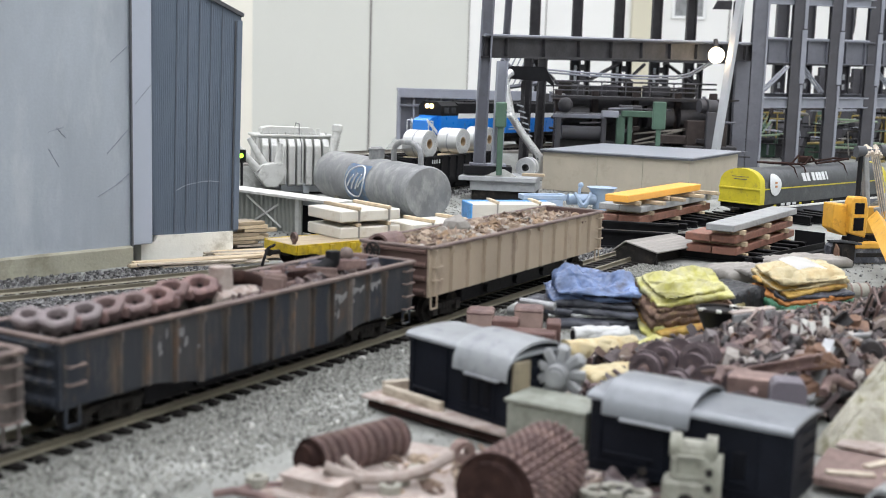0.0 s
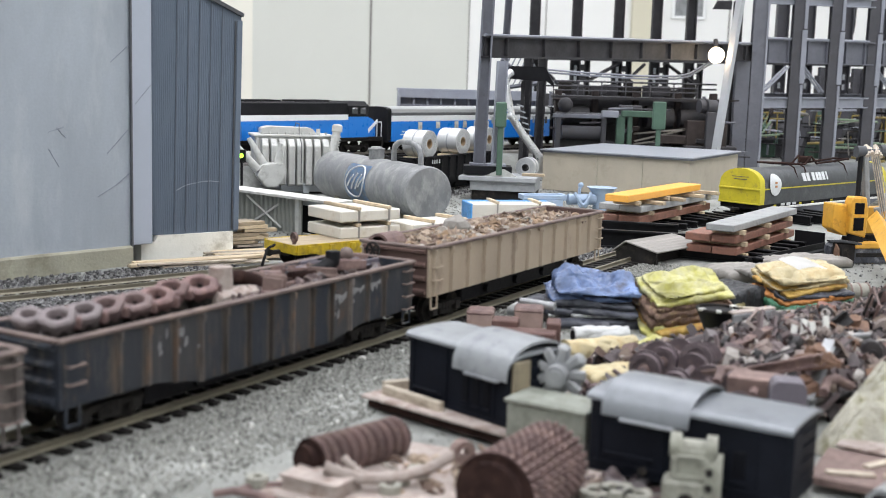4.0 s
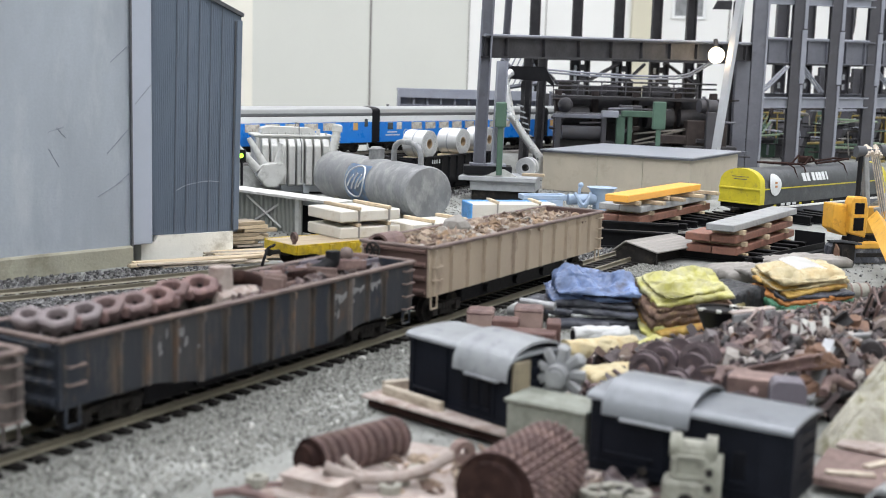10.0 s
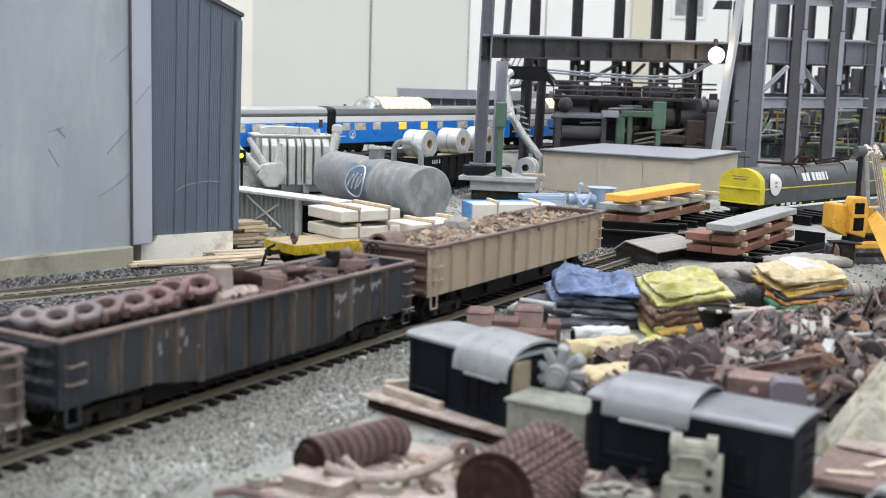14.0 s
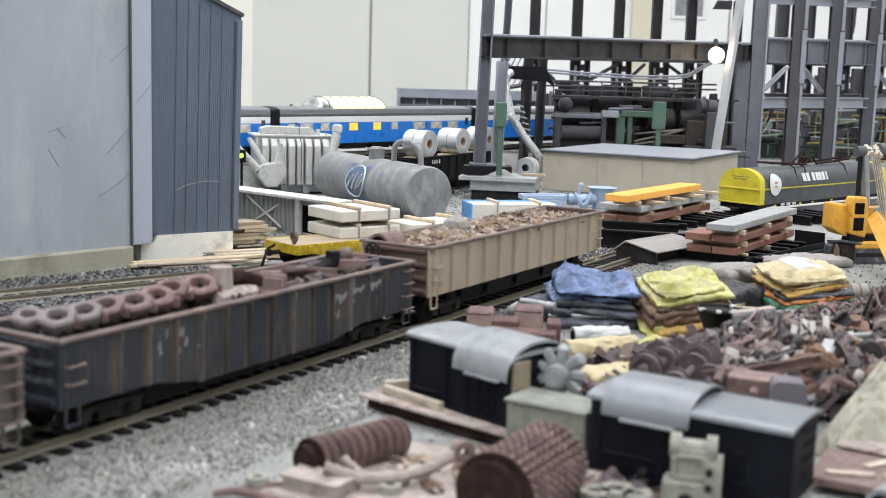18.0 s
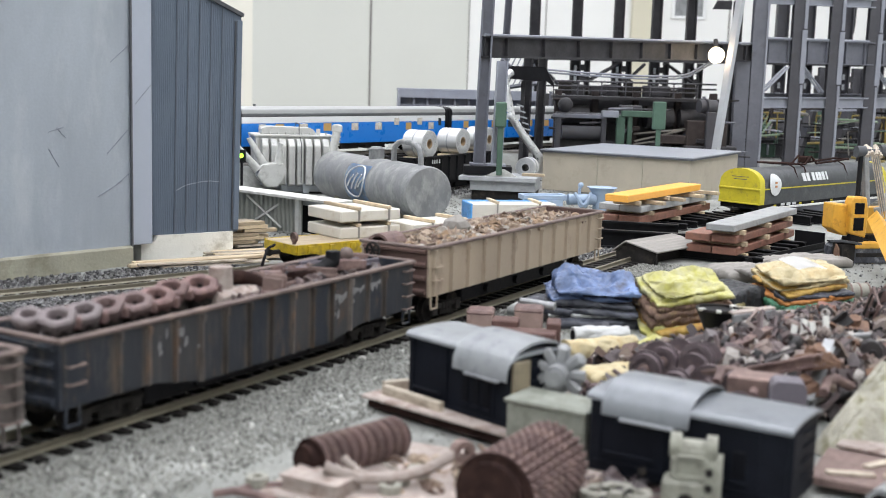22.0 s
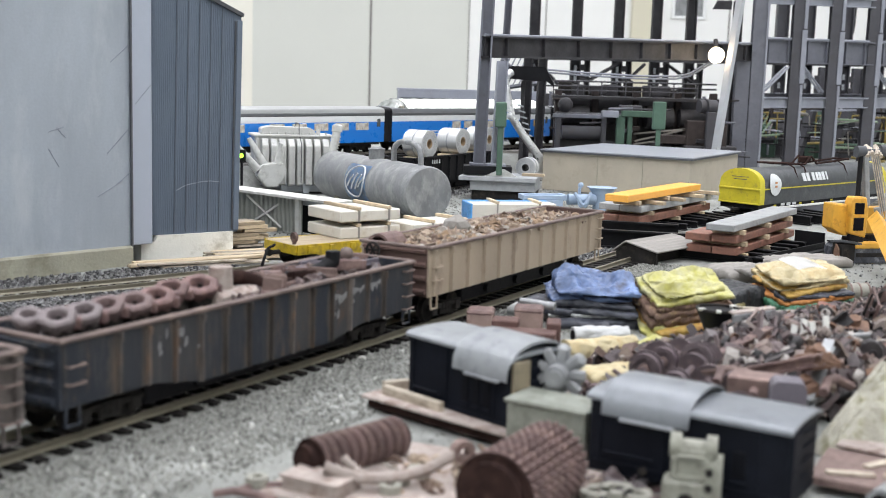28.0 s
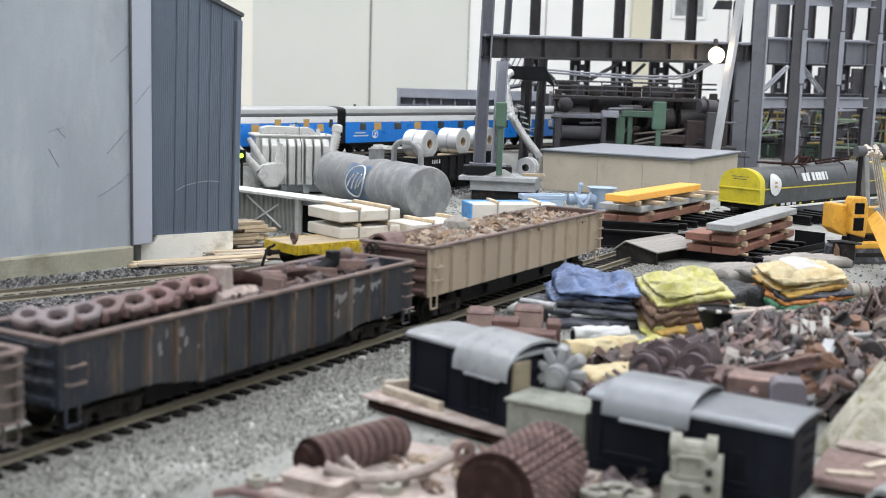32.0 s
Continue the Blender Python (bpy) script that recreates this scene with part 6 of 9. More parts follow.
def mill_frame():
    t = thing("mill_building", *nearer(0, 0, 0), 90, "open grey steel front of a rolling mill hall", "steel building")
    t.scale = (NEARER, NEARER, NEARER)
    rear = thing("mill_building", 0, 0, 0, 90, "rear bay of a rolling mill hall, toned dark for shade", "steel building")
    low = -17.5
    # front row: single post on the open side, then the close row with crane columns
    q = 0.822
    foot = 17.5
    column(t, 35.0, 1500 * q, foot, 108.3 + 192 * q, 13, 11, lean=1.4)
    column(t, 53.0, 1496 * q, foot, 108.3 + 21 * q, 12, 10, "mill_light", lean=1.4)
    column(t, 66, 1520, low, 300, 9, 10, lean=2.0)
    column(t, 98, 1500, low, 141, 12, 11, "mill_dark", lean=1.0)
    column(t, 116, 1500, low, 141, 11, 11, "mill_dark", lean=1.0)
    b = B()
    box(b, 44, 1500 * q, foot - 4.4, 50, 26, 8.6, bevel=0.5)
    part("footing", b, "black", t)
    # columns beyond the first take the shade-darkened copy of the steel
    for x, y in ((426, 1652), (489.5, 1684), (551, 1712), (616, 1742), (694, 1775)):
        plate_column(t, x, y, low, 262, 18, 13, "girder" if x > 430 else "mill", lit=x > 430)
    # paler strip puts the lit edge of the first column into colour
    part("cover_plate", box(B(), 436.2, 1648, 122, 2.6, 8, 276), "mill_light", t, "cover strip coloured paler as a lit edge")
    plate_column(t, 406, 1650, low, 141, 19, 12, lit=False)
    b = B()
    for z in (20, 58, 96):
        box(b, 417, 1652, z, 5, 6, 30, bevel=0.6)
    part("lattice_plate", b, "mill_dark", t)
    column(t, 405, 1690, low, 225, 12, 12, "mill_dark")
    # back row: the same steel in darker copies, its shade put into the colour
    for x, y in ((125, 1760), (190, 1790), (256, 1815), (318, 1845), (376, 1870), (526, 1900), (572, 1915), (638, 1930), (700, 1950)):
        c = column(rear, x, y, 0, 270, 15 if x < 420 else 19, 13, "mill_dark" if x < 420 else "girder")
        # pale plates stand for bright gaps seen through the lattice
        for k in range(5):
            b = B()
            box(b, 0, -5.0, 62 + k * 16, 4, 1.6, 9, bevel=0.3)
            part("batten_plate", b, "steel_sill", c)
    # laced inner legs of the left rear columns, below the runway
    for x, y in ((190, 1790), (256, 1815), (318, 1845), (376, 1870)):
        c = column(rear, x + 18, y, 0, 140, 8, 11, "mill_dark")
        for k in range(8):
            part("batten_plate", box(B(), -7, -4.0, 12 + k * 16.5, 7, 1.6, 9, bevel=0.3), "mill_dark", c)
    # crane runway girders
    girder(t, (44 * q, 1497 * q, 108.3 + 38 * q), (424, 1664, 153), 27 * q, 12, "mill_dark", "runway_girder", 9)
    girder(t, (428, 1666, 157), (740, 1792, 160), 33, 13, "mill", "runway_girder", 10)
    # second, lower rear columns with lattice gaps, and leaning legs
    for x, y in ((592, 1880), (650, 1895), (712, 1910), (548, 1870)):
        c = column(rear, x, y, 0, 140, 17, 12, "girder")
        for k in range(7):
            part("batten_plate", box(B(), -11.5, -4.0, 14 + k * 18, 9, 1.6, 10, bevel=0.3), "mill_dark", c)
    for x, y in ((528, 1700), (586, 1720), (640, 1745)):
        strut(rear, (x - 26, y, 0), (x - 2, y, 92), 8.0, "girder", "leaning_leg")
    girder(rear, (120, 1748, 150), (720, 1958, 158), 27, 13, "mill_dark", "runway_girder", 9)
    b = B()
    for p, p2 in (((44 * q, 1494 * q, 108.3 + 52.5 * q), (424, 1661, 166)), ((430, 1664, 174.5), (740, 1790, 178))):
        rod(b, p, p2, 1.5, 6)
    part("crane_rail", b, "mill_light", t)
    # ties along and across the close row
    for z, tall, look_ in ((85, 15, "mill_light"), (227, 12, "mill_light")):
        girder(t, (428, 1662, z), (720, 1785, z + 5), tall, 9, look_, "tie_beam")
    girder(t, (432, 1700, 92), (720, 1820, 96), 12, 8, "mill", "tie_beam")
    girder(rear, (250, 1815, 262), (720, 1960, 262), 14, 10, "mill_dark", "tie_beam")
    girder(t, (60 * q, 1500 * q, 108.3 + 176 * q), (440, 1650, 285), 12, 10, "mill", "tie_beam")
    for (x0, y0), (x1, y1) in (((426, 1652), (478, 1890)), ((489.5, 1684), (526, 1900)), ((551, 1712), (592, 1925)), ((616, 1742), (660, 1945))):
        girder(rear, nearer(x0, y0, 92), (x1, y1, 94), 9, 7, "mill", "tie_beam")
    for x0, y0, x1, y1 in ((438, 1664, 474, 1680), (500, 1694, 534, 1710), (625, 1752, 660, 1768)):
        up = x0 < 450
        for dx in (0, 5):
            strut(t, (x0 + dx, y0, 102 if up else 136), (x1 + dx, y1, 136 if up else 102), 1.9, "mill_light")
    for x0, y0, x1, y1, z0, z1 in ((131, 1756, 165, 1772, 134, 100), (205, 1790, 262, 1812, 105, 138), (335, 1842, 385, 1866, 138, 108), (268, 1812, 300, 1826, 106, 136)):
        strut(rear, (x0, y0, z0), (x1, y1, z1), 2.8, "mill_dark")
    strut(t, (66, 1494, 132), (106, 1512, 100), 2.6)
    strut(t, (70, 1496, 96), (118, 1520, 104), 2.6)
    for k in range(5):
        strut(t, (62 + k * 7, 1520, 100), (80 + k * 7, 1524, 138), 0.9, "mill_light", "ladder_bar")
    rnd = random.Random(3)
    for x, y, low_ in ((578, 1925, 196), (648, 1940, 197)):
        edge = [(8 + rnd.uniform(-1, 1), 270 - k * 15) for k in range(5)]
        part("torn_cladding", slab(B(), [(-8, 270)] + edge + [(6, low_), (-1, low_ - 2), (-3, low_ + 5), (-8, low_ + 3)], 0, 2, "y"), "mill_dark", rear, "dark torn cladding strip", at=mpose(x, y, 0))
    b = B()
    slab(b, [(0, 0), (6, 12), (26, 12), (26, 0)], 0, 6, "y")
    part("bracket", b, "mill_dark", t, at=mpose(372, 1700, 214))


mill_frame()


M["platform_grey"] = paint("platform_concrete", (0.37, 0.385, 0.40), 0.75, vary=0.15, size=12, fine=1, bump=0.3, dirt=(0.25, 0.26, 0.27), dirt_amount=0.3)


def mill_machines():
    t = thing("rolling_mill_stand", *nearer(0, 0, 0), 90, "dark rolling mill stand with rollers and platforms", "machine")
    t.scale = (NEARER, NEARER, NEARER)
    # slab added to fill the gap this scaling leaves under the stand
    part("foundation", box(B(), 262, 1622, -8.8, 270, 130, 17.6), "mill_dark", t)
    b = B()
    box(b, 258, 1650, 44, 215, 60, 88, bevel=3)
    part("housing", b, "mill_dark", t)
    for x in (150, 200, 255, 312, 360):
        part("stand_post", box(B(), x, 1612, 48, 9, 12, 96, bevel=1), "mill_brown", t)
    for x, r in ((172, 13), (285, 15), (228, 10), (330, 12)):
        b = B()
        rod(b, (x - 18, 1598, 62), (x + 18, 1602, 62), r, 20)
        part("roller", b, "mill_dark", t, smooth=True)
    for x, z, w, d, h, look_ in ((180, 24, 60, 26, 20, "mill_dark"), (300, 34, 44, 24, 12, "mill_brown"), (345, 40, 54, 30, 40, "mill_brown"), (350, 16, 70, 40, 22, "mill_dark"), (190, 64, 90, 20, 4, "girder"), (244, 72, 30, 16, 11, "girder")):
        part("machine_box", box(B(), x, 1585, z, w, d, h, bevel=1.2), look_, t)
    # green roll changer frame
    for x, w in ((228, 11), (240, 6)):
        part("frame_post", box(B(), x, 1556, 28, w, 8, 74, bevel=0.6), "mill_green", t)
    part("frame_beam", box(B(), 250, 1553, 67, 44, 8, 8, bevel=0.8), "mill_green", t)
    part("switch_box", box(B(), 213, 1550, 66, 22, 9, 9, bevel=0.8), "mill_light", t, "pale grey switch box")
    part("stand_beam", box(B(), 172, 1556, 62, 66, 9, 5, bevel=0.5), "mill", t)
    for x, w in ((146, 7), (206, 6), (346, 12)):
        part("stand_leg", box(B(), x, 1556, 26, w, 8, 70 if x < 300 else 92, bevel=0.5), "girder", t)
    part("long_roller", rod(B(), (152, 1566, 40), (204, 1568, 40), 9, 20), "girder", t, smooth=True)
    for z0, z1 in ((30, 52), (26, 40), (40, 50)):
        part("strip", box(B(), 292, 1580, (z0 + z1) / 2, 84, 5, 2.0, ry=-math.degrees(math.atan2(z1 - z0, 84))), "plank_grey", t, "thin pale steel strip")
    rnd = random.Random(77)
    for k in range(20):
        x, z = rnd.uniform(145, 385), rnd.uniform(8, 86)
        w, h = rnd.uniform(6, 30), rnd.uniform(2, 6)
        look_ = rnd.choice(("mill_dark", "mill_dark", "mill_brown", "mill_brown", "girder", "soot", "mill"))
        if k % 3:
            part("pipe", rod(B(), (x - w, 1574, z), (x + w, 1572 + rnd.uniform(-4, 4), z + rnd.uniform(-3, 3)), rnd.uniform(0.9, 2.2), 8), look_, t)
        else:
            part("fitting", box(B(), x, 1572 + rnd.uniform(-6, 8), z, w, 9, h, bevel=0.5), look_, t)
    b = B()
    rod(b, (333, 1572, 79), (356, 1578, 79), 9, 20)
    rod(b, (341, 1570, 79), (344, 1571, 79), 10.2, 20)
    part("motor", b, "girder", t, "round brown motor", smooth=True)
    b = B()
    bmesh.ops.create_uvsphere(b, u_segments=16, v_segments=10, radius=10, matrix=Matrix.Translation((155, 1560, 76)))
    part("dome_cap", b, "mill_dark", t, smooth=True)
    # walkways with handrails
    p = thing("mill_walkway", *nearer(0, 0, 0), 90, "dark walkway with handrails above the mill stand", "walkway")
    p.scale = (NEARER, NEARER, NEARER)
    b = B()
    box(b, 238, 1600, 86, 196, 30, 4, bevel=0.4)
    part("deck", b, "mill_dark", p)
    for z in (95, 101, 107):
        b = B()
        rod(b, (141, 1586, z), (334, 1590, z + 1), 0.9, 6)
        part("handrail", b, "girder", p)
    for i in range(7):
        b = B()
        rod(b, (141 + i * 32, 1586, 86), (141 + i * 32, 1586, 107), 0.9, 6)
        part("rail_post", b, "girder", p)
    for z in (100, 107):
        b = B()
        rod(b, (130, 1640, z), (372, 1650, z + 1), 1.2, 6)
        part("handrail", b, "mill_dark", p)
    for i, (x, w, h) in enumerate(((160, 18, 16), (205, 24, 12), (246, 12, 20), (290, 26, 14), (330, 14, 18))):
        b = B()
        box(b, x, 1626, 90 + h / 2, w, 12, h, bevel=1)
        part("cabinet", b, "mill_dark" if i % 2 else "soot", p)
    for i, (x, w, h) in enumerate(((178, 26, 19), (204, 22, 15), (228, 20, 20), (256, 30, 17), (288, 28, 20), (313, 16, 15), (334, 22, 19))):
        part("cabinet", box(B(), x, 1672, 84 + h / 2, w, 16, h, bevel=1.2), "soot" if i % 2 else "mill_dark", p)
    # pipes to the lamp
    for k in (0, 3.4):
        b = B()
        tube(b, [nearer(*v) for v in ((120, 1560, 118 + k), (180, 1562, 115 + k), (250, 1566, 113 + k), (300, 1570, 114 + k), (318, 1574, 118 + k), (352, 1580, 138 + k))], 1.1, 8)
        solid("overhead_pipe", b, "mill_light", "thin grey pipe crossing the mill below the girder", "pipe", smooth=True)
    # small motor controls on posts
    for x, y, zf, zb, w, h in ((47.5, 1042.0, 23.4, 46, 9.6, 22), (230.5, 1290, 0, 62, 14, 30)):
        c = thing("control_box", x, y, zf, 95, "dark green control box on a post", "control box", "control boxes")
        part("post", box(B(), 0, 0, zb / 2, 5, 5, zb, bevel=0.4), "mill_green", c)
        part("box", box(B(), 0, 0, zb + h / 2 - 4, w, 10, h, bevel=1), "mill_green", c)
    # black hood and bright duct
    h = thing("exhaust_hood", 84, 1240, 106, 96, "black angular exhaust hood", "hood")
    b = B()
    slab(b, [(-24, 2), (19, 0), (27, -5), (26, -2), (17, 15), (-17, 15), (-26, 11)], -12, 12, "y")
    part("hood", b, "black", h)
    b = B()
    box(b, -6, 8, -52.5, 4, 4, 105)
    part("stay", b, "mill_dark", h)
    d = thing("silver_duct", 0, 0, 0, 90, "bright silver bent duct running down to the floor", "duct")
    b = B()
    tube(b, [(64.6, 1222.0, 114.6), (57.5, 1215.0, 108.6), (59.5, 1210.0, 96.2), (65.4, 1205.0, 70.8), (77.6, 1205.0, 52.3), (95.8, 1205.0, 29.8), (95.6, 1205.0, 6.7)], 4.0, 14)
    part("pipe", b, "silver_pipe", d, smooth=True)
    for i, (px_, py_, pz_) in enumerate(((59.5, 1210.0, 96.2), (65.4, 1205.0, 70.8))):
        b = B()
        bmesh.ops.create_uvsphere(b, u_segments=14, v_segments=8, radius=4.4, matrix=Matrix.Translation((px_, py_, pz_)))
        part("collar", b, "silver_pipe", d, smooth=True)
    for k in range(6):
        b = B()
        rod(b, (71 + k * 2, 1214, 82 - k * 6), (78 + k * 2, 1214, 80 - k * 6), 0.8, 6)
        part("rung", b, "steel_sill", d)
    # plinth before the mill
    pl = thing("mill_plinth", 14.5, 1050, 0, 100, "light grey concrete loading platform before the mill", "platform")
    b = B()
    slab(b, [(-2, -4), (67, -4), (67, 50), (-2, 50)], 17.5, 21.5, "z")
    bmesh.ops.bevel(b, geom=b.edges[:], offset=0.4, segments=1, affect="EDGES")
    part("deck", b, "platform_grey", pl)
    b = B()
    slab(b, [(8, 0), (66, 0), (66, 48), (8, 48)], 9, 17.5, "z")
    part("wall", b, "platform_grey", pl)
    b = B()
    slab(b, [(9, 3), (65, 3), (65, 46), (9, 46)], 0, 9, "z")
    part("footing", b, "soot", pl)
    b = B()
    slab(b, [(20, 21.5), (50, 21.5), (38, 28), (34, 28)], 3, 5, "y")
    part("gusset", b, "transformer", pl)
    b = B()
    box(b, 62, 22, 22.8, 20, 6, 2.4, bevel=0.3)
    part("skid", b, "wood_raw", pl, "pale wooden skid")
    # leaning pole, bulb
    po = thing("leaning_pole", 0, 0, 0, 90, "pale grey pole leaning before the mill", "pole")
    b = B()
    rod(b, (315, 1300, 216), (292.9, 1300, 0), 5.0, 4)
    part("shaft", b, "pole_grey", po)
    la = thing("mill_lamp", 293.5, 1312.0, 140.1, 90, "bare glowing bulb hanging from the runway girder", "lamp")
    # sphere enlarged beyond the bulb so that it covers the glare
    b = B()
    bmesh.ops.create_uvsphere(b, u_segments=16, v_segments=10, radius=8.8, matrix=Matrix.Translation((0, 0, 0)))
    part("bulb", b, "bulb", la, "glowing warm bulb, enlarged to cover its glare", smooth=True)
    b = B()
    rod(b, (0, 4, 7), (0, 8, 17), 2.6, 12)
    part("socket", b, "mill_dark", la)


mill_machines()


def mill_clutter():
    """Stairs, rails and machinery seen between the right-hand columns."""
    rnd = random.Random(12)
    for x, y, l, z, look_ in ((480, 1780, 60, 60, "yellow_rail"), (560, 1800, 70, 66, "yellow_rail"), (640, 1830, 60, 58, "yellow_rail")):
        t = thing("handrail", x, y, 0, 96, "yellow handrail inside the mill", "handrail", "mill handrails")
        for dz in (0, 9):
            part("rail", rod(B(), (-l / 2, 0, z + dz), (l / 2, 0, z + dz), 1.2, 6), look_, t)
        for i in range(5):
            part("post", rod(B(), (-l / 2 + l * i / 4, 0, 30), (-l / 2 + l * i / 4, 0, z + 9), 1.2, 6), look_, t)
        part("deck", box(B(), 0, 8, 30, l + 6, 22, 3), "mill_dark", t)
        for s in (-1, 1):
            part("leg", box(B(), s * l * 0.45, 8, 14.5, 4, 4, 29), "mill_dark", t)
    t = thing("stairway", 446, 1770, 0, 80, "pale green stairway inside the mill", "stairs")
    for i in range(8):
        part("step", box(B(), i * 4.5, 0, 5 + i * 6.5, 7, 16, 1.2), "mill_green", t)
    for s in (-8, 8):
        part("stringer", rod(B(), (-4, s, 0), (36, s, 56), 1.6, 6), "green_pale", t)
        part("handrail", rod(B(), (-4, s, 14), (36, s, 70), 1.0, 6), "green_pale", t)
    for i in range(16):
        x, y = rnd.uniform(452, 720), rnd.uniform(1800, 1880)
        t = thing("mill_machine", x, y, 0, rnd.uniform(85, 105), "dark machine inside the mill hall", "machine", "mill machines")
        h, w = rnd.uniform(40, 92), rnd.uniform(24, 50)
        look_ = rnd.choice(("mill_dark", "mill_dark", "mill_green", "mill_brown"))
        part("body", box(B(), 0, 0, h / 2, w, 24, h, bevel=1.5), look_, t)
        part("drum", rod(B(), (-w * 0.4, -14, h * 0.6), (w * 0.4, -14, h * 0.6), h * 0.16, 16), "mill_dark", t)
        part("pipe", tube(B(), [(-w * 0.6, -16, 4), (-w * 0.6, -16, h * 0.8), (w * 0.5, -16, h * 0.8 + 4)], 1.8, 8), rnd.choice(("mill_light", "yellow_rail", "mill_brown")), t)
    # pipe runs, rails and valves between the columns
    t = thing("mill_pipework", 0, 0, 0, 90, "tangle of green, yellow and dark pipes inside the mill", "pipework")
    for k in range(90):
        x, y, z = rnd.uniform(430, 700), rnd.uniform(1560, 1740), rnd.uniform(8, 84)
        l, r = rnd.uniform(8, 40), rnd.uniform(0.7, 2.2)
        look_ = rnd.choice(("green_pale", "mill_green", "yellow_rail", "black", "black", "mill_light", "mill_brown", "plank_grey"))
        if k % 3 == 0:
            part("pipe", rod(B(), (x, y, z - l * 0.4), (x + rnd.uniform(-6, 6), y, z + l * 0.4), r, 7), look_, t)
        elif k % 7 == 0:
            part("valve_drum", rod(B(), (x - l * 0.3, y, z), (x + l * 0.3, y + 4, z), rnd.uniform(4, 9), 14), rnd.choice(("black", "mill_dark")), t, smooth=True)
        else:
            part("pipe", rod(B(), (x - l, y, z), (x + l, y + rnd.uniform(-8, 8), z + rnd.uniform(-5, 5)), r, 7), look_, t)
    # added wall closes the view under the crane; dark tone stands for dimness
    t = thing("mill_backdrop_wall", 430, 2010, 0, 108, "low dark backdrop wall added for the dim back of the mill", "wall")
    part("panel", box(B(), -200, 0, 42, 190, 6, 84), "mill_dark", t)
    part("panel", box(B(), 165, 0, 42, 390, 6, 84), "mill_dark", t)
    for i in (0, 1, 2, 3, 6, 7, 8, 9, 10, 11, 12, 13):
        part("rib", box(B(), -260 + i * 44, -5, 44, 5, 6, 88), "mill", t)


M["green_pale"] = paint("pale_green_steel", (0.23, 0.31, 0.21), 0.5, vary=0.15, size=10, fine=1.5)
mill_clutter()


# ---- loads in the black gondola ----
def ring_castings():
    def tube_casting(b, x, y, r, hole, tall, m):
        """An eight-sided tube with a rounded lip, open at the top."""
        n = 24
        prof = [(r * 1.02, tall * 0.64), (r * 1.17, tall * 0.76), (r * 1.17, tall * 0.92), (r * 1.02, tall), (hole * 1.12, tall), (hole, tall * 0.95), (hole * 0.92, tall * 0.3), (r * 0.8, tall * 0.3)]
        rows = []
        for rad, h in prof:
            row = []
            for i in range(n):
                a = 2 * math.pi * i / n
                k = 1 - 0.07 * math.cos(6 * a + 0.4) * (1 if rad > hole * 1.05 else 0.6)
                row.append(b.verts.new(m @ Vector((x + rad * k * math.cos(a), y + rad * k * math.sin(a), h))))
            rows.append(row)
        for p, q in zip(rows, rows[1:]):
            for i in range(n):
                b.faces.new((p[i], p[(i + 1) % n], q[(i + 1) % n], q[i]))
        for i in range(n):
            b.faces.new((rows[-1][i], rows[-1][(i + 1) % n], rows[0][(i + 1) % n], rows[0][i]))
        bmesh.ops.recalc_face_normals(b, faces=b.faces[:])
    tilt = pose(0, 0, 0, 20, 0, 0)
    spots = ((12.5, 3.0, 4.6), (23, 3.0, 4.5), (33, 1.8, 4.6), (42.5, 3.2, 4.8), (53, 2.6, 5.0), (66, -3.0, 4.9), (77, -1.4, 5.4))
    for i, (s, off, r) in enumerate(spots):
        x, y = near_at(s, off)
        t = thing("ring_casting", x, y, 29.6, 78 + 7 * (i % 3), "rusty thick-walled tube casting standing tilted in the gondola", "casting", "tube castings")
        b = B()
        tube_casting(b, 0, 0, r, r * 0.62, 9.0, tilt)
        if i == 0:
            tube_casting(b, -8.0, 1.4, 3.9, 2.2, 8.6, tilt)
        part("ring", b, "casting_grey" if i < 2 else "casting_dull" if i < 4 else "rust_red", t, smooth=True)
        # same casting as the lip; its side shade is put into the colour
        b = B()
        ring(b, 0, 0, 3.2, r * 0.96, r * 0.6, 6.4, "z", 16, m=tilt @ pose(0, 0, 3.2))
        part("barrel", b, "soot", t, "barrel under the lip, coloured dark as its shaded side")
        b = B()
        box(b, r * 0.5, r * 0.9, 5.6, 2.6, 3.4, 5.0, rx=20, bevel=0.5)
        box(b, r * 1.1, -0.6, 5.4, 3.0, 3.4, 3.6, bevel=0.5)
        part("lug", b, "rust_red", t)
    x, y = near_at(86, 0)
    t = thing("block_casting", x, y, 29.4, NEAR_H, "pale tan block casting with a round top", "casting")
    part("block", box(B(), 2, 0, 2, 22, 15, 6, bevel=1.6), "rust_pale", t)
    part("stub", rod(B(), (0, 0, 4), (0, 0, 12.5), 4.4, 18, 3.9), "rust_pale", t, smooth=True)
    x, y = near_at(98, 1)
    t = thing("pipe_elbow", x, y, 31, NEAR_H, "dark bent pipe in the gondola", "pipe")
    part("pipe", tube(B(), [(-7, 2, 6), (-2, 1, 6), (3, -2, 4), (7, -5, 0)], 2.6, 12), "rust_dark", t, smooth=True)
    x, y = near_at(158, 2)
    t = thing("ball_valve", x, y, 26, NEAR_H, "rusty ball-topped valve stem", "valve")
    part("stem", rod(B(), (0, 0, 0), (0, 0, 11), 2.2, 12), "gond_rim", t, smooth=True)
    b = B()
    bmesh.ops.create_uvsphere(b, u_segments=16, v_segments=10, radius=2.9, matrix=Matrix.Translation((0, 0, 12)))
    part("ball", b, "gond_rim", t, smooth=True)
    x, y = near_at(206, -10)
    t = thing("hood_casting", x, y, 35, NEAR_H, "curved rusty plate on the scrap load", "casting")
    b = B()
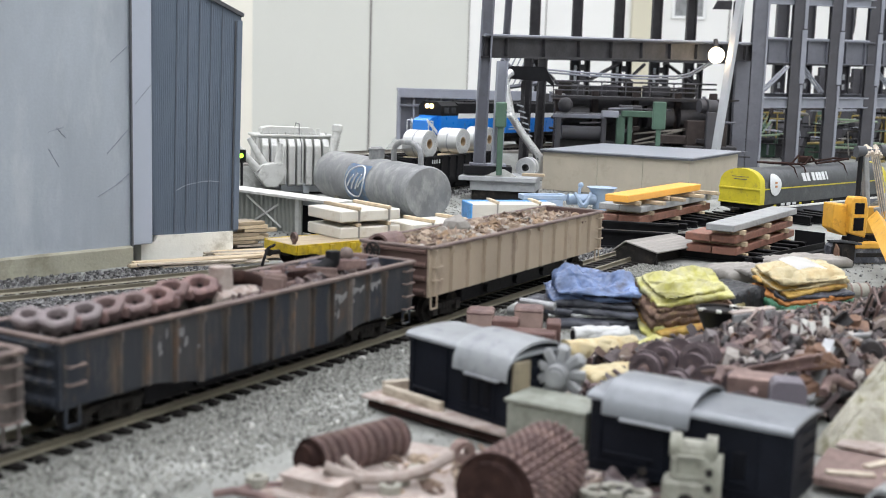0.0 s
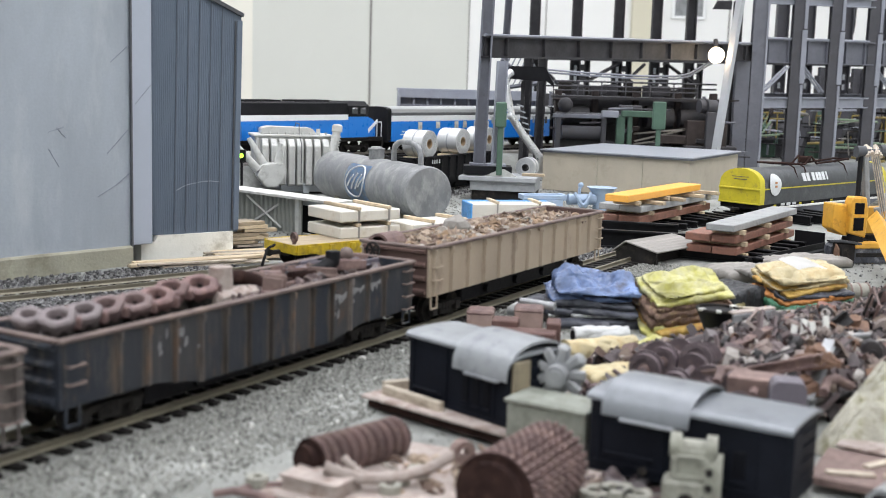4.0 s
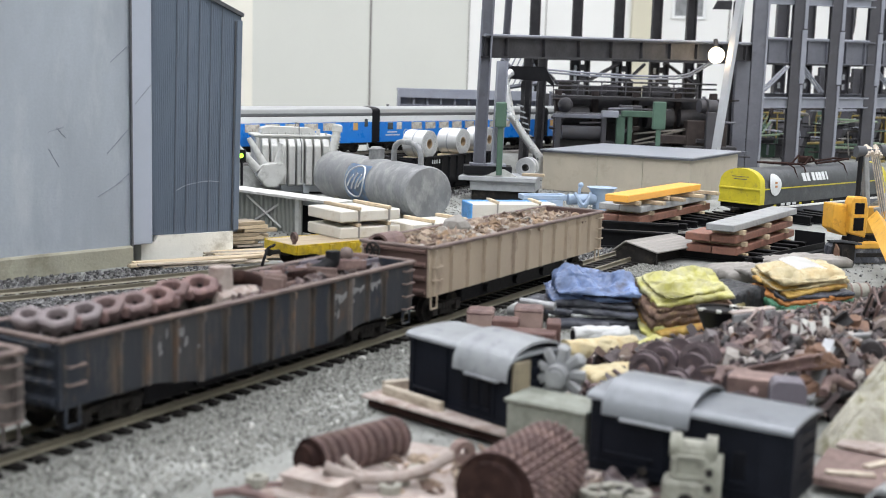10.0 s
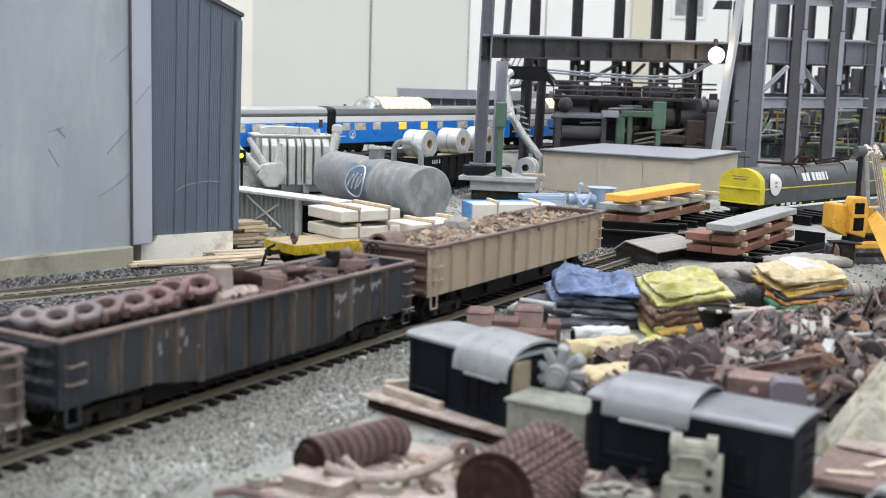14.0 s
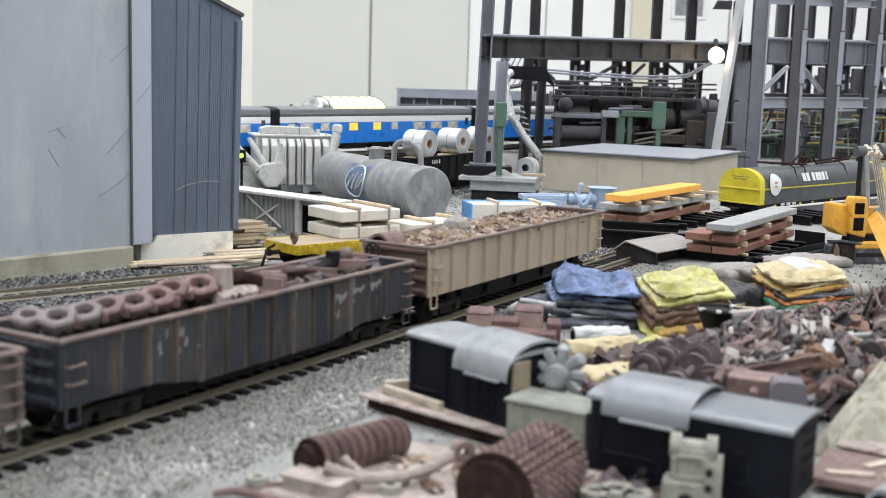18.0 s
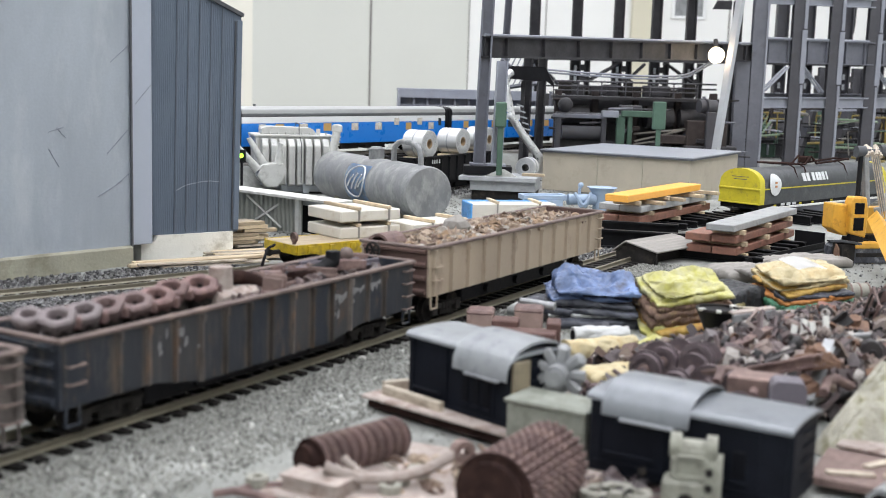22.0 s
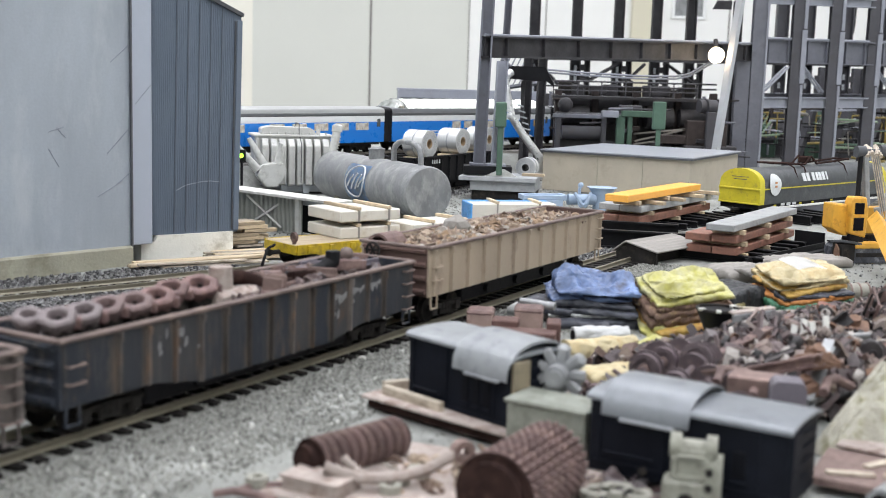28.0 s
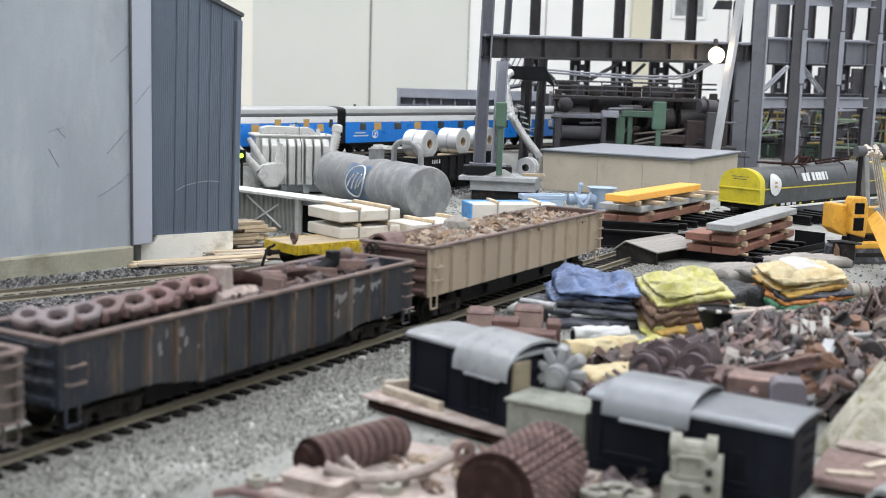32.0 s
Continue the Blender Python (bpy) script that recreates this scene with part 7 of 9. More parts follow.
    slab(b, [(6 * math.cos(a), 6 * math.sin(a)) for a in [math.pi * i / 8 for i in range(9)]] + [(4.8 * math.cos(a), 4.8 * math.sin(a)) for a in [math.pi * (8 - i) / 8 for i in range(9)]], -7, 7, "x")
    part("shell", b, "rust", t)
    x, y = near_at(252, -2)
    t = thing("concrete_lump", x, y, 38, NEAR_H, "grey lump of concrete on the scrap load", "rubble")
    b = B()
    bmesh.ops.create_icosphere(b, subdivisions=2, radius=6.5)
    for v in b.verts:
        v.co *= 1 + 0.25 * noise.noise(v.co * 0.3)
        v.co.z = v.co.z * 0.8 + 2
    part("lump", b, "plank_grey", t)


M["rust_red"] = paint("reddish_rust", (0.155, 0.092, 0.088), 0.65, vary=0.45, size=5, fine=0.8, bump=0.35, dirt=(0.25, 0.16, 0.14), dirt_amount=0.3, each=0.2)
M["casting_grey"] = paint("grey_pink_casting", (0.185, 0.155, 0.158), 0.55, vary=0.3, size=5, fine=0.8, bump=0.3, dirt=(0.10, 0.075, 0.078), dirt_amount=0.35)
M["casting_dull"] = paint("dull_rose_casting", (0.165, 0.115, 0.112), 0.6, vary=0.3, size=5, fine=0.8, bump=0.3, dirt=(0.10, 0.055, 0.05), dirt_amount=0.35)
ring_castings()


def gondola_pieces():
    """Larger broken pieces lying on the far half of the load."""
    for s, off, z, hd, l, w, h, look_ in ((112, 6, 31, 20, 26, 4, 2.5, "rust"), (118, -3, 33, 60, 22, 6, 2, "rust_pink"), (126, 4, 33, 25, 24, 3, 2.4, "rust_dark"), (131, -4, 34, 40, 26, 7, 1.6, "rust"), (138, 3, 33, 80, 14, 9, 3, "rust_pink"),
                                      (146, -6, 34, 15, 22, 5, 1.8, "housing_grey"), (150, 6, 34, 50, 20, 4, 3, "rust"), (166, 2, 33, 20, 26, 8, 2, "housing_grey"), (171, -5, 34, 45, 16, 4, 2, "rust"), (104, 8, 31, 95, 9, 7, 6, "rust_pink")):
        x, y = near_at(s, off)
        t = thing("scrap_piece", x, y, z, hd, "rusty flat scrap piece on the gondola load", "scrap piece", "gondola scrap")
        b = B()
        box(b, 0, 0, 0, l, w, h * 0.5, ry=4, bevel=0.3)
        box(b, l * 0.1, w * 0.42, h * 0.5, l * 0.8, 0.9, h, ry=4, bevel=0.2)
        box(b, l * 0.1, -w * 0.42, h * 0.5, l * 0.8, 0.9, h, ry=4, bevel=0.2)
        part("piece", b, look_, t)
    x, y = near_at(140, 5)
    t = thing("black_shoe_casting", x, y, 33.5, 60, "black curved casting on the load", "casting")
    part("body", tube(B(), [(-6, 0, 0), (-1, 0, 1.5), (3, 0, 4), (3, 0, 8)], 2.8, 12), "black", t, smooth=True)


def gondola_marks():
    """Worn pale paint on the black gondola's side: smears with ragged lower edges, and a few flecks."""
    rnd = random.Random(5)
    def mark(s, z, outline):
        x, y = near_at(s, 17.3)
        solid("paint_smear", slab(B(), outline, -0.12, 0.06, "y"), "scuff", "worn pale paint smear on the gondola side", "paint mark", m=mpose(x, y, z, 0, 0, 90 - NEAR_H))
    for s, z, w in ((132.5, 27.2, 8.6), (144, 28.2, 8.8), (155.5, 28.6, 8.0)):
        low = [(w * (0.5 - i / 9), -rnd.uniform(0.6, 3.4) * (1.2 - abs(i - 4.5) / 6)) for i in range(10)]
        mark(s, z, [(-w / 2, 0.7), (-w / 5, rnd.uniform(0.0, 0.8)), (w / 6, rnd.uniform(-0.4, 0.5)), (w / 2, 0.9)] + low)
    for s0, s1, z0, z1, n in ((36, 44, 22, 29, 5), (47, 56, 22, 30, 6), (128, 150, 20, 24, 5)):
        for k in range(n):
            a, c = rnd.uniform(0.3, 0.9), rnd.uniform(0.5, 1.8)
            mark(rnd.uniform(s0, s1), rnd.uniform(z0, z1), [(-a, -c), (a * 0.6, -c * 0.7), (a, c * 0.4), (a * 0.2, c), (-a * 0.8, c * 0.5)])


M["scuff"] = paint("worn_pale_paint", (0.20, 0.20, 0.205), 0.7, vary=0.4, size=2, fine=0.6)
gondola_marks()
M["housing_grey"] = paint("purple_grey_housing", (0.135, 0.122, 0.145), 0.55, vary=0.15, size=9, fine=1)
gondola_pieces()


# ---- discarded crane cabs ----
def crane_cab(x, y, heading, length, width, tall, hood_from, hood_to, label, bare, roof="cab_roof", lift=0.0):
    """A black cab with an arched silver roof and a raised hood sheet; x runs along its long face from the far corner."""
    t = thing("crane_cab", x, y, 2.0, heading, label, "crane cab", "crane cabs")
    b = B()
    box(b, length / 2, width / 2, tall / 2, length, width, tall, bevel=0.5)
    part("body", b, "cab_black", t)
    def arch(over, rise, base, th):
        pts = []
        for i in range(13):
            a = math.pi * i / 12
            pts.append((width / 2 - (width / 2 + over) * math.cos(a), base + rise * math.sin(a) ** 0.8))
        return pts + [(yy, zz - th) for yy, zz in pts[::-1]]
    b = B()
    slab(b, arch(0.6, 1.6, tall + 0.2, 0.9), -1.0, length + 1.0, "x")
    part("roof", b, roof, t, "arched silver-grey roof", smooth=True)
    b = B()
    slab(b, arch(2.4 - lift * 0.3, 10.2 - lift, tall - 5.4 + lift, 0.8), hood_from, hood_to, "x")
    part("raised_hood", b, roof, t, "raised silver-grey roof hood", smooth=True)
    b = B()
    box(b, (hood_from + hood_to) / 2 + 1, -2.2, tall - 6.6 + lift, (hood_to - hood_from) * 0.62, 1.8, 0.8, bevel=0.2)
    part("drip_rail", b, "cab_roof", t)
    for k in (0.5, 0.6, 0.7):
        b = B()
        box(b, length * k + 4, -0.15, tall * 0.48, length * 0.065, 0.7, tall * 0.34, bevel=0.2)
        w = part("window", b, "cab_glass", t)
        b = B()
        box(b, length * k + 4, -0.5, tall * 0.27, length * 0.08, 0.9, 0.7)
        part("sill", b, "cab_black", w)
    b = B()
    for z in (0.25, 0.45, 0.65, 0.82):
        box(b, length + 0.3, width * 0.5, tall * z, 0.7, width * 0.75, tall * 0.08)
    tagged(part("louvres", b, "cab_black", t), kind="stuff")
    b = B()
    box(b, length * 0.5, -0.3, tall * 0.16, length * 0.96, 0.7, 0.7)
    box(b, length * 0.5, -0.3, tall - 1.0, length * 0.98, 0.7, 0.6)
    for k in (0.06, 0.4, 0.86):
        box(b, length * k, -0.25, tall * 0.55, 0.6, 0.6, tall * 0.76)
    part("moulding", b, "cab_black", t)
    b = B()
    tube(b, [(length * 0.1, -0.2, tall * 0.3), (length * 0.1, -1.6, tall * 0.32), (length * 0.34, -1.6, tall * 0.32), (length * 0.34, -0.2, tall * 0.3)], 0.4, 6)
    part("handrail", b, "cab_black", t)
    b = B()
    rod(b, (length * 0.3, -0.2, 3), (length * 0.3, -1.4, 3), 1.2, 10)
    part("bolt", b, "soot", t)
    b = B()
    box(b, length + 0.5, width * 0.16, tall * 0.5, 1.4, width * 0.3, tall - 1, bevel=0.3)
    part("end_panel", b, "cab_olive" if bare else "cab_black", t, "bare tan end panel" if bare else "")
    return t


crane_cab(-10.1, 373.4, 137, 46, 24, 23.6, 23, 46.5, "black crane cab with arched silver-grey roof resting on planks", True)
crane_cab(41.8, 314.3, 123, 55, 25, 20.8, 4, 29, "black crane cab with silver-grey roof beside a crate", False, "cab_roof_dull", 2.2)


def foreground_parts():
    t = thing("flat_plate", -24.5, 371.3, 1.0, 131, "flat rust-brown steel plate under the cab", "steel plate")
    part("plate", box(B(), 32, 12, 3.4, 68, 22, 1.2, bevel=0.3), "rust_pale", t)
    # the gap's shadow under the raised plate, built as a dark block
    part("under_frame", box(B(), 32.5, 12.5, 1.4, 65, 20, 2.8), "rust_dark", t, "dark block standing for the shadow gap under the plate")
    t = thing("flat_plate", -30.2, 286.7, 0.6, 112, "wide rusty steel plate under loose castings", "steel plate")
    part("plate", box(B(), 24, 24, 0.8, 78, 56, 1.6, bevel=0.3), "rust_pale", t)
    for gx, gy, hd, l, z in ((-17.0, 374.5, 136, 27, 4.6), (-17.5, 379.5, 66, 12, 4.6)):
        t = thing("timber_block", gx, gy, z, hd, "short weathered timber lying by the cab", "timber", "timber blocks")
        part("timber", box(B(), l / 2 - 1, 0, 1.7, l, 2.6, 3.4, bevel=0.3), "timber", t)
    # toothed rollers
    def roller(x, y, z, hd, r, discs, pitch, label, core):
        t = thing("toothed_roller", x, y, z, hd, label, "roller", "toothed rollers")
        part("shaft", rod(B(), (-3, 0, r), (discs * pitch + 0.6, 0, r), r * core, 16), "rust_dark", t, smooth=True)
        b = B()
        n = 84
        for k in range(discs):
            rows = []
            for xx, kk in ((0.0, 0.80), (pitch * 0.06, 1.0), (pitch * 0.62, 1.0), (pitch * 0.70, 0.80)):
                rows.append([b.verts.new((k * pitch + xx, r * kk * (1.0 if i % 3 else 0.88) * math.cos(2 * math.pi * i / n), r + r * kk * (1.0 if i % 3 else 0.88) * math.sin(2 * math.pi * i / n))) for i in range(n)])
            for p, q in zip(rows, rows[1:]):
                for i in range(n):
                    b.faces.new((p[i], p[(i + 1) % n], q[(i + 1) % n], q[i]))
            b.faces.new(rows[0][::-1])
            b.faces.new(rows[-1])
            bmesh.ops.recalc_face_normals(b, faces=b.faces[:])
            part("toothed_disc", b, "rust", t)
            b = B()
        b.free()
        part("end_disc", rod(B(), (-0.8, 0, r), (0.1, 0, r), r * 0.985, 34), "rust_dark", t, "dark rusty end plate")
        part("hub", rod(B(), (-2.4, 0, r), (-0.6, 0, r), r * 0.22, 14), "grey_metal", t)
    roller(14.0, 266.5, 0.6, 30, 10.5, 9, 3.6, "large toothed rusty roller with a dark end", 0.8)
    roller(-33.0, 300.5, 1.0, 44, 5.9, 10, 3.2, "smaller toothed rusty roller of spaced discs", 0.74)
    # lever, box and nuts before the rollers
    t = thing("rusty_box", -39.3, 290.4, 0.6, 118, "open rusty box casting", "casting")
    part("box", box(B(), 8, 6, 2.6, 17, 12, 5, bevel=0.5), "rust_pale", t)
    part("rim", box(B(), 8, 6, 5.3, 18, 13, 0.8, bevel=0.2), "rust_pale", t)
    t = thing("lever_casting", -18.9, 289.1, 2.4, 62, "bent lever casting with an eye", "casting")
    part("arm", tube(B(), [(-8, 6, 6), (0, 2, 3), (8, 0, 2.5), (18, -1, 4), (27, -2, 8)], 1.7, 8), "rust_pale", t, smooth=True)
    part("eye", ring(B(), 28, -2, 8, 3.2, 1.4, 3, "y", 14), "rust_pink", t)
    part("spur", tube(B(), [(2, 1, 3), (0, 4, 5), (-3, 6, 8)], 1.1, 8), "rust_pale", t, smooth=True)
    for gx, gy in ((-9.7, 297.2, ), (-11.7, 290.3, ), (-46.3, 293.1, ), (-4.8, 303.7, )):
        t = thing("nut_casting", gx, gy, 2.2, random.uniform(0, 90), "pale round nut lying on the plate", "nut", "nut castings")
        part("nut", ring(B(), 0, 0, 1.2, 3.0, 1.4, 2.4, "z", 12), "stone_white", t)
    for gx, gy, hd in ((-48.6, 285.1, 100), (-43.7, 290.8, 70)):
        t = thing("rusty_link", gx, gy, 0.6, hd, "small rusty link casting", "casting", "rusty links")
        part("link", tube(B(), [(-8, 0, 1.2), (-3, 2, 1.8), (4, 1, 1.6), (9, -1, 1.2)], 1.1, 8), "rust", t, smooth=True)
    # crate between the cabs
    t = thing("equipment_crate", 49.0, 329.8, 0.6, -58, "grey-green equipment crate with a worn lid", "crate")
    part("body", box(B(), 13, 7, 7.6, 25, 15, 15.4, bevel=0.5), "crate", t)
    part("lid", box(B(), 13, 7, 15.8, 26.4, 16.4, 1.2, bevel=0.3), "crate", t, "paler worn lid")
    for k in (2, 23):
        part("corner_cleat", box(B(), k, -0.9, 7, 2.6, 1, 14, bevel=0.2), "cab_olive", t)
    # finned impeller
    t = thing("impeller_casting", 36.3, 348.0, 14.5, 196, "dull grey finned impeller casting", "casting")
    part("hub", rod(B(), (-5, 0, 6), (7, 0, 6), 3.4, 14), "grey_metal", t, smooth=True)
    for i in range(9):
        a = 2 * math.pi * i / 9
        b = B()
        box(b, 1, 5.2 * math.cos(a), 6 + 5.2 * math.sin(a), 2.2, 6.4, 3.2, rx=math.degrees(a), bevel=0.6)
        part("vane", b, "grey_metal", t)
    part("rim", rod(B(), (4, 0, 6), (8.5, 0, 6), 2.4, 16), "grey_metal", t, smooth=True)
    for i in range(6):
        a = 2 * math.pi * (i + 0.5) / 6
        part("back_lobe", box(B(), -5.5, 4.6 * math.cos(a), 6 + 4.6 * math.sin(a), 5.0, 6.0, 4.4, rx=math.degrees(a), bevel=1.2), "grey_metal", t)
    # pale twin-lobed casting
    t = thing("pillow_block", 64.9, 288.6, 0.6, 106, "pale grey twin-lobed bearing block", "casting")
    t.scale = (0.80, 0.80, 0.86)
    b = B()
    box(b, 0, 0.6, 15.0, 13.2, 7.0, 8.4, bevel=0.7)
    rod(b, (-7.2, 0.6, 18.6), (7.2, 0.6, 18.6), 3.0, 16)
    part("upper", b, "bearing_grey", t, smooth=True)
    for x in (-5.4, 5.8):
        part("ear", rod(B(), (x - 1.7, 0.4, 19.6), (x + 1.7, 0.4, 19.6), 3.7, 18), "bearing_grey", t, smooth=True)
    b = B()
    for x, z, l, h in ((-5.4, 13.6, 1.8, 6.0), (4.4, 13.6, 1.8, 6.0), (-0.5, 17.0, 9.0, 1.2), (-0.5, 10.8, 9.0, 1.2)):
        box(b, x, -3.3, z, l, 1.6, h, bevel=0.3)
    part("front_frame", b, "bearing_grey", t)
    part("lower", box(B(), -2.4, 0, 5.0, 13.0, 9.4, 9.6, bevel=1.0), "bearing_grey", t)
    part("bore_ring", ring(B(), -1.2, -5.0, 4.0, 3.6, 2.5, 1.0, "y", 18), "bearing_grey", t)
    # solid soot discs here and below stand for shade inside the holes
    part("bore", rod(B(), (-1.2, -4.4, 4.0), (-1.2, -4.9, 4.0), 2.6, 16), "soot", t)
    part("side_flange", slab(B(), [(-4, 0), (6, 0), (6, 13), (4, 17), (-2, 17), (-4, 13)], 6.8, 9.4, "x"), "bearing_grey", t)
    for z in (3.2, 8.4, 13.2):
        lobe = part("lobe", rod(B(), (5.6, -4.2, z), (5.6, 3.0, z), 2.6, 16), "bearing_grey", t, smooth=True)
        part("lobe_hole", rod(B(), (5.6, -4.5, z), (5.6, -4.0, z), 1.3, 12), "soot", lobe)
    for gx, gy, r in ((40.8, 290.4, 4.0), (46.6, 292.5, 4.6), (51.6, 288.8, 3.6)):
        t = thing("ring_fitting", gx, gy, 0.6, random.uniform(0, 60), "pale grey ring fitting", "casting", "ring fittings")
        part("ring", ring(B(), 0, 0, 2, r, r * 0.5, 4, "z", 16), "stone_white", t)
        part("lug", box(B(), r, 0, 2, 4, 3, 3.4, bevel=0.5), "stone_white", t)
    # pinkish plates and a pipe at the near corner
    t = thing("flat_plate", 109.5, 320.4, 1.6, 118, "worn pink-brown plate with rusty edges", "steel plate")
    part("plate", box(B(), 20, 0, 1.2, 44, 30, 2.4, bevel=0.3), "rust_pink", t)
    for u, v, a in ((8, -8, 20), (22, -2, 35), (30, -9, 12), (14, 6, 60)):
        part("strip", box(B(), u, v, 2.9, 13, 2.6, 0.9, rz=a, bevel=0.2), "timber", t, "pale worn strip")
    t = thing("flat_plate", 120.2, 333.6, 4.2, 126, "pale rusty plate lying askew", "steel plate")
    part("plate", box(B(), 10, 4, 0.6, 26, 12, 0.9, bevel=0.2), "rust_pale", t)
    t = thing("grey_pipe", 116.2, 282.9, 4.4, 40, "short dark grey pipe", "pipe")
    part("pipe", ring(B(), 0, 0, 4, 4.5, 3.4, 26, "x", 18), "grey_metal", t, smooth=True)


foreground_parts()


# ---- piles: folded covers, rolls and boxes ----
def folded(name, x, y, z, hd, l, w, h, look_, label, seed, category="tarpaulin", droop=0.3, rough=1.0):
    """A folded cover: a soft, wrinkled cushion with rounded, uneven sides."""
    rnd = Vector((seed * 7.3, seed * 3.1, seed))
    b = B()
    nx, ny = 54, 42
    rows = []
    for i in range(nx + 1):
        row = []
        for j in range(ny + 1):
            u, v = 2 * i / nx - 1, 2 * j / ny - 1
            e = max(0.0, (1 - abs(u) ** 12) * (1 - abs(v) ** 12))
            edge = 1 + 0.09 * noise.noise(Vector((u * 1.8, v * 1.8, 0)) + rnd) + 0.05 * noise.noise(Vector((u * 8, v * 8, 0)) + rnd)
            px_, py_ = u * l / 2 * edge, v * w / 2 * edge
            sway = 4 * noise.noise(Vector((px_ * 0.04, py_ * 0.04, seed + 9)))
            crease = 0.45 - abs(noise.noise(Vector(((px_ + sway) * 0.03 + py_ * 0.09, (py_ - sway) * 0.05, seed)))) * 2.4
            wr = crease * 1.1 + noise.noise(Vector((px_ * 0.06, py_ * 0.07, seed + 2))) * 1.5 + noise.noise(Vector((px_ * 0.35, py_ * 0.5, seed + 5))) * 0.22
            wr += (0.42 - abs(noise.noise(Vector((px_ * 0.06 + sway * 0.1, py_ * 0.10, seed + 11)))) * 2.6) * 0.9 + (0.3 - abs(noise.noise(Vector((px_ * 0.2, py_ * 0.12, seed + 15))))) * 0.9
            zz = h * e ** 0.22 * (1 - droop * (u * u + v * v) * 0.3) + wr * rough * (0.15 + 0.85 * e)
            bulge = 1 + 0.05 * math.sin(3.0 * min(1.0, e ** 0.22))
            row.append(b.verts.new((px_ * bulge, py_ * bulge, max(0.0, zz) if e > 0 else 0.0)))
        rows.append(row)
    for i in range(nx):
        for j in range(ny):
            b.faces.new((rows[i][j], rows[i + 1][j], rows[i + 1][j + 1], rows[i][j + 1]))
    rim = [rows[i][0] for i in range(nx + 1)] + [rows[nx][j] for j in range(1, ny + 1)] + [rows[i][ny] for i in range(nx - 1, -1, -1)] + [rows[0][j] for j in range(ny - 1, 0, -1)]
    b.faces.new(rim[::-1])
    bmesh.ops.recalc_face_normals(b, faces=b.faces[:])
    for f in b.faces:
        f.smooth = True
    ob = solid(name, b, look_, label, category, m=mpose(x, y, z, 0, 0, 90 - hd))
    return tagged(ob, group="folded covers")


def heap_of(x, y, hd, l, w, tilt, layers, seed, crumple=1.0, rise=0.0):
    """A leaning pile of folded covers, each a layer of its own, on a low bale."""
    rnd = random.Random(seed * 17)
    folded("cloth_bale", x, y, 0.2, hd, l * 0.86, w * 0.8, w * 0.5 * math.sin(radians(tilt)) + 1.5, layers[0][0], "low cloth bale under a pile of covers", seed * 3.7, "bale", rough=0.3)
    up = w * 0.36 * math.sin(radians(tilt)) + 0.6
    for k, (look_, h, words) in enumerate(layers):
        kx, ky = rnd.uniform(0.9, 1.05) - 0.028 * k, rnd.uniform(0.88, 1.06) - 0.028 * k
        ob = folded("folded_tarp", x, y, up, hd, l * kx, w * ky, h, look_, words + " in a leaning pile", seed + k * 1.9, rough=(0.6 + 0.11 * k + (0.5 if k == len(layers) - 1 else 0.0)) * (crumple if k > len(layers) - 3 else 1.0))
        ob.matrix_basis = mpose(x + rnd.uniform(-1.5, 1.5), y + rnd.uniform(-1.5, 1.5), up, 0, 0, 90 - hd + rnd.uniform(-12, 12) * (0.5 if rise else 1.0)) @ pose(0, 0, 0, tilt + rnd.uniform(-2, 2), rnd.uniform(-2, 2) - rise, 0)
        up += h * 0.92


def roll(x, y, z, hd, l, r, look_, label, hole=True):
    t = thing("rolled_cover", x, y, z, hd, label, "roll", "rolled covers")
    b = B()
    n, rows = 18, []
    for k in range(13):
        row = []
        for i in range(n):
            a = 2 * math.pi * i / n
            rr = r * (1 + 0.30 * noise.noise((k * 0.6, math.cos(a) * 1.3, math.sin(a) * 1.3 + x)))
            row.append(b.verts.new((-l / 2 + l * k / 12, rr * math.cos(a), r + rr * math.sin(a))))
        rows.append(row)
    for p, q in zip(rows, rows[1:]):
        for i in range(n):
            b.faces.new((p[i], p[(i + 1) % n], q[(i + 1) % n], q[i]))
    b.faces.new(rows[0][::-1])
    b.faces.new(rows[-1])
    bmesh.ops.recalc_face_normals(b, faces=b.faces[:])
    part("roll", b, look_, t, smooth=True)
    # solid black disc stands for the shade inside the open end
    if hole:
        part("core", rod(B(), (-l / 2 - 0.4, 0, r), (-l / 2 + 2, 0, r), r * 0.62, 14), "black", t, "black disc for the shaded hollow end")


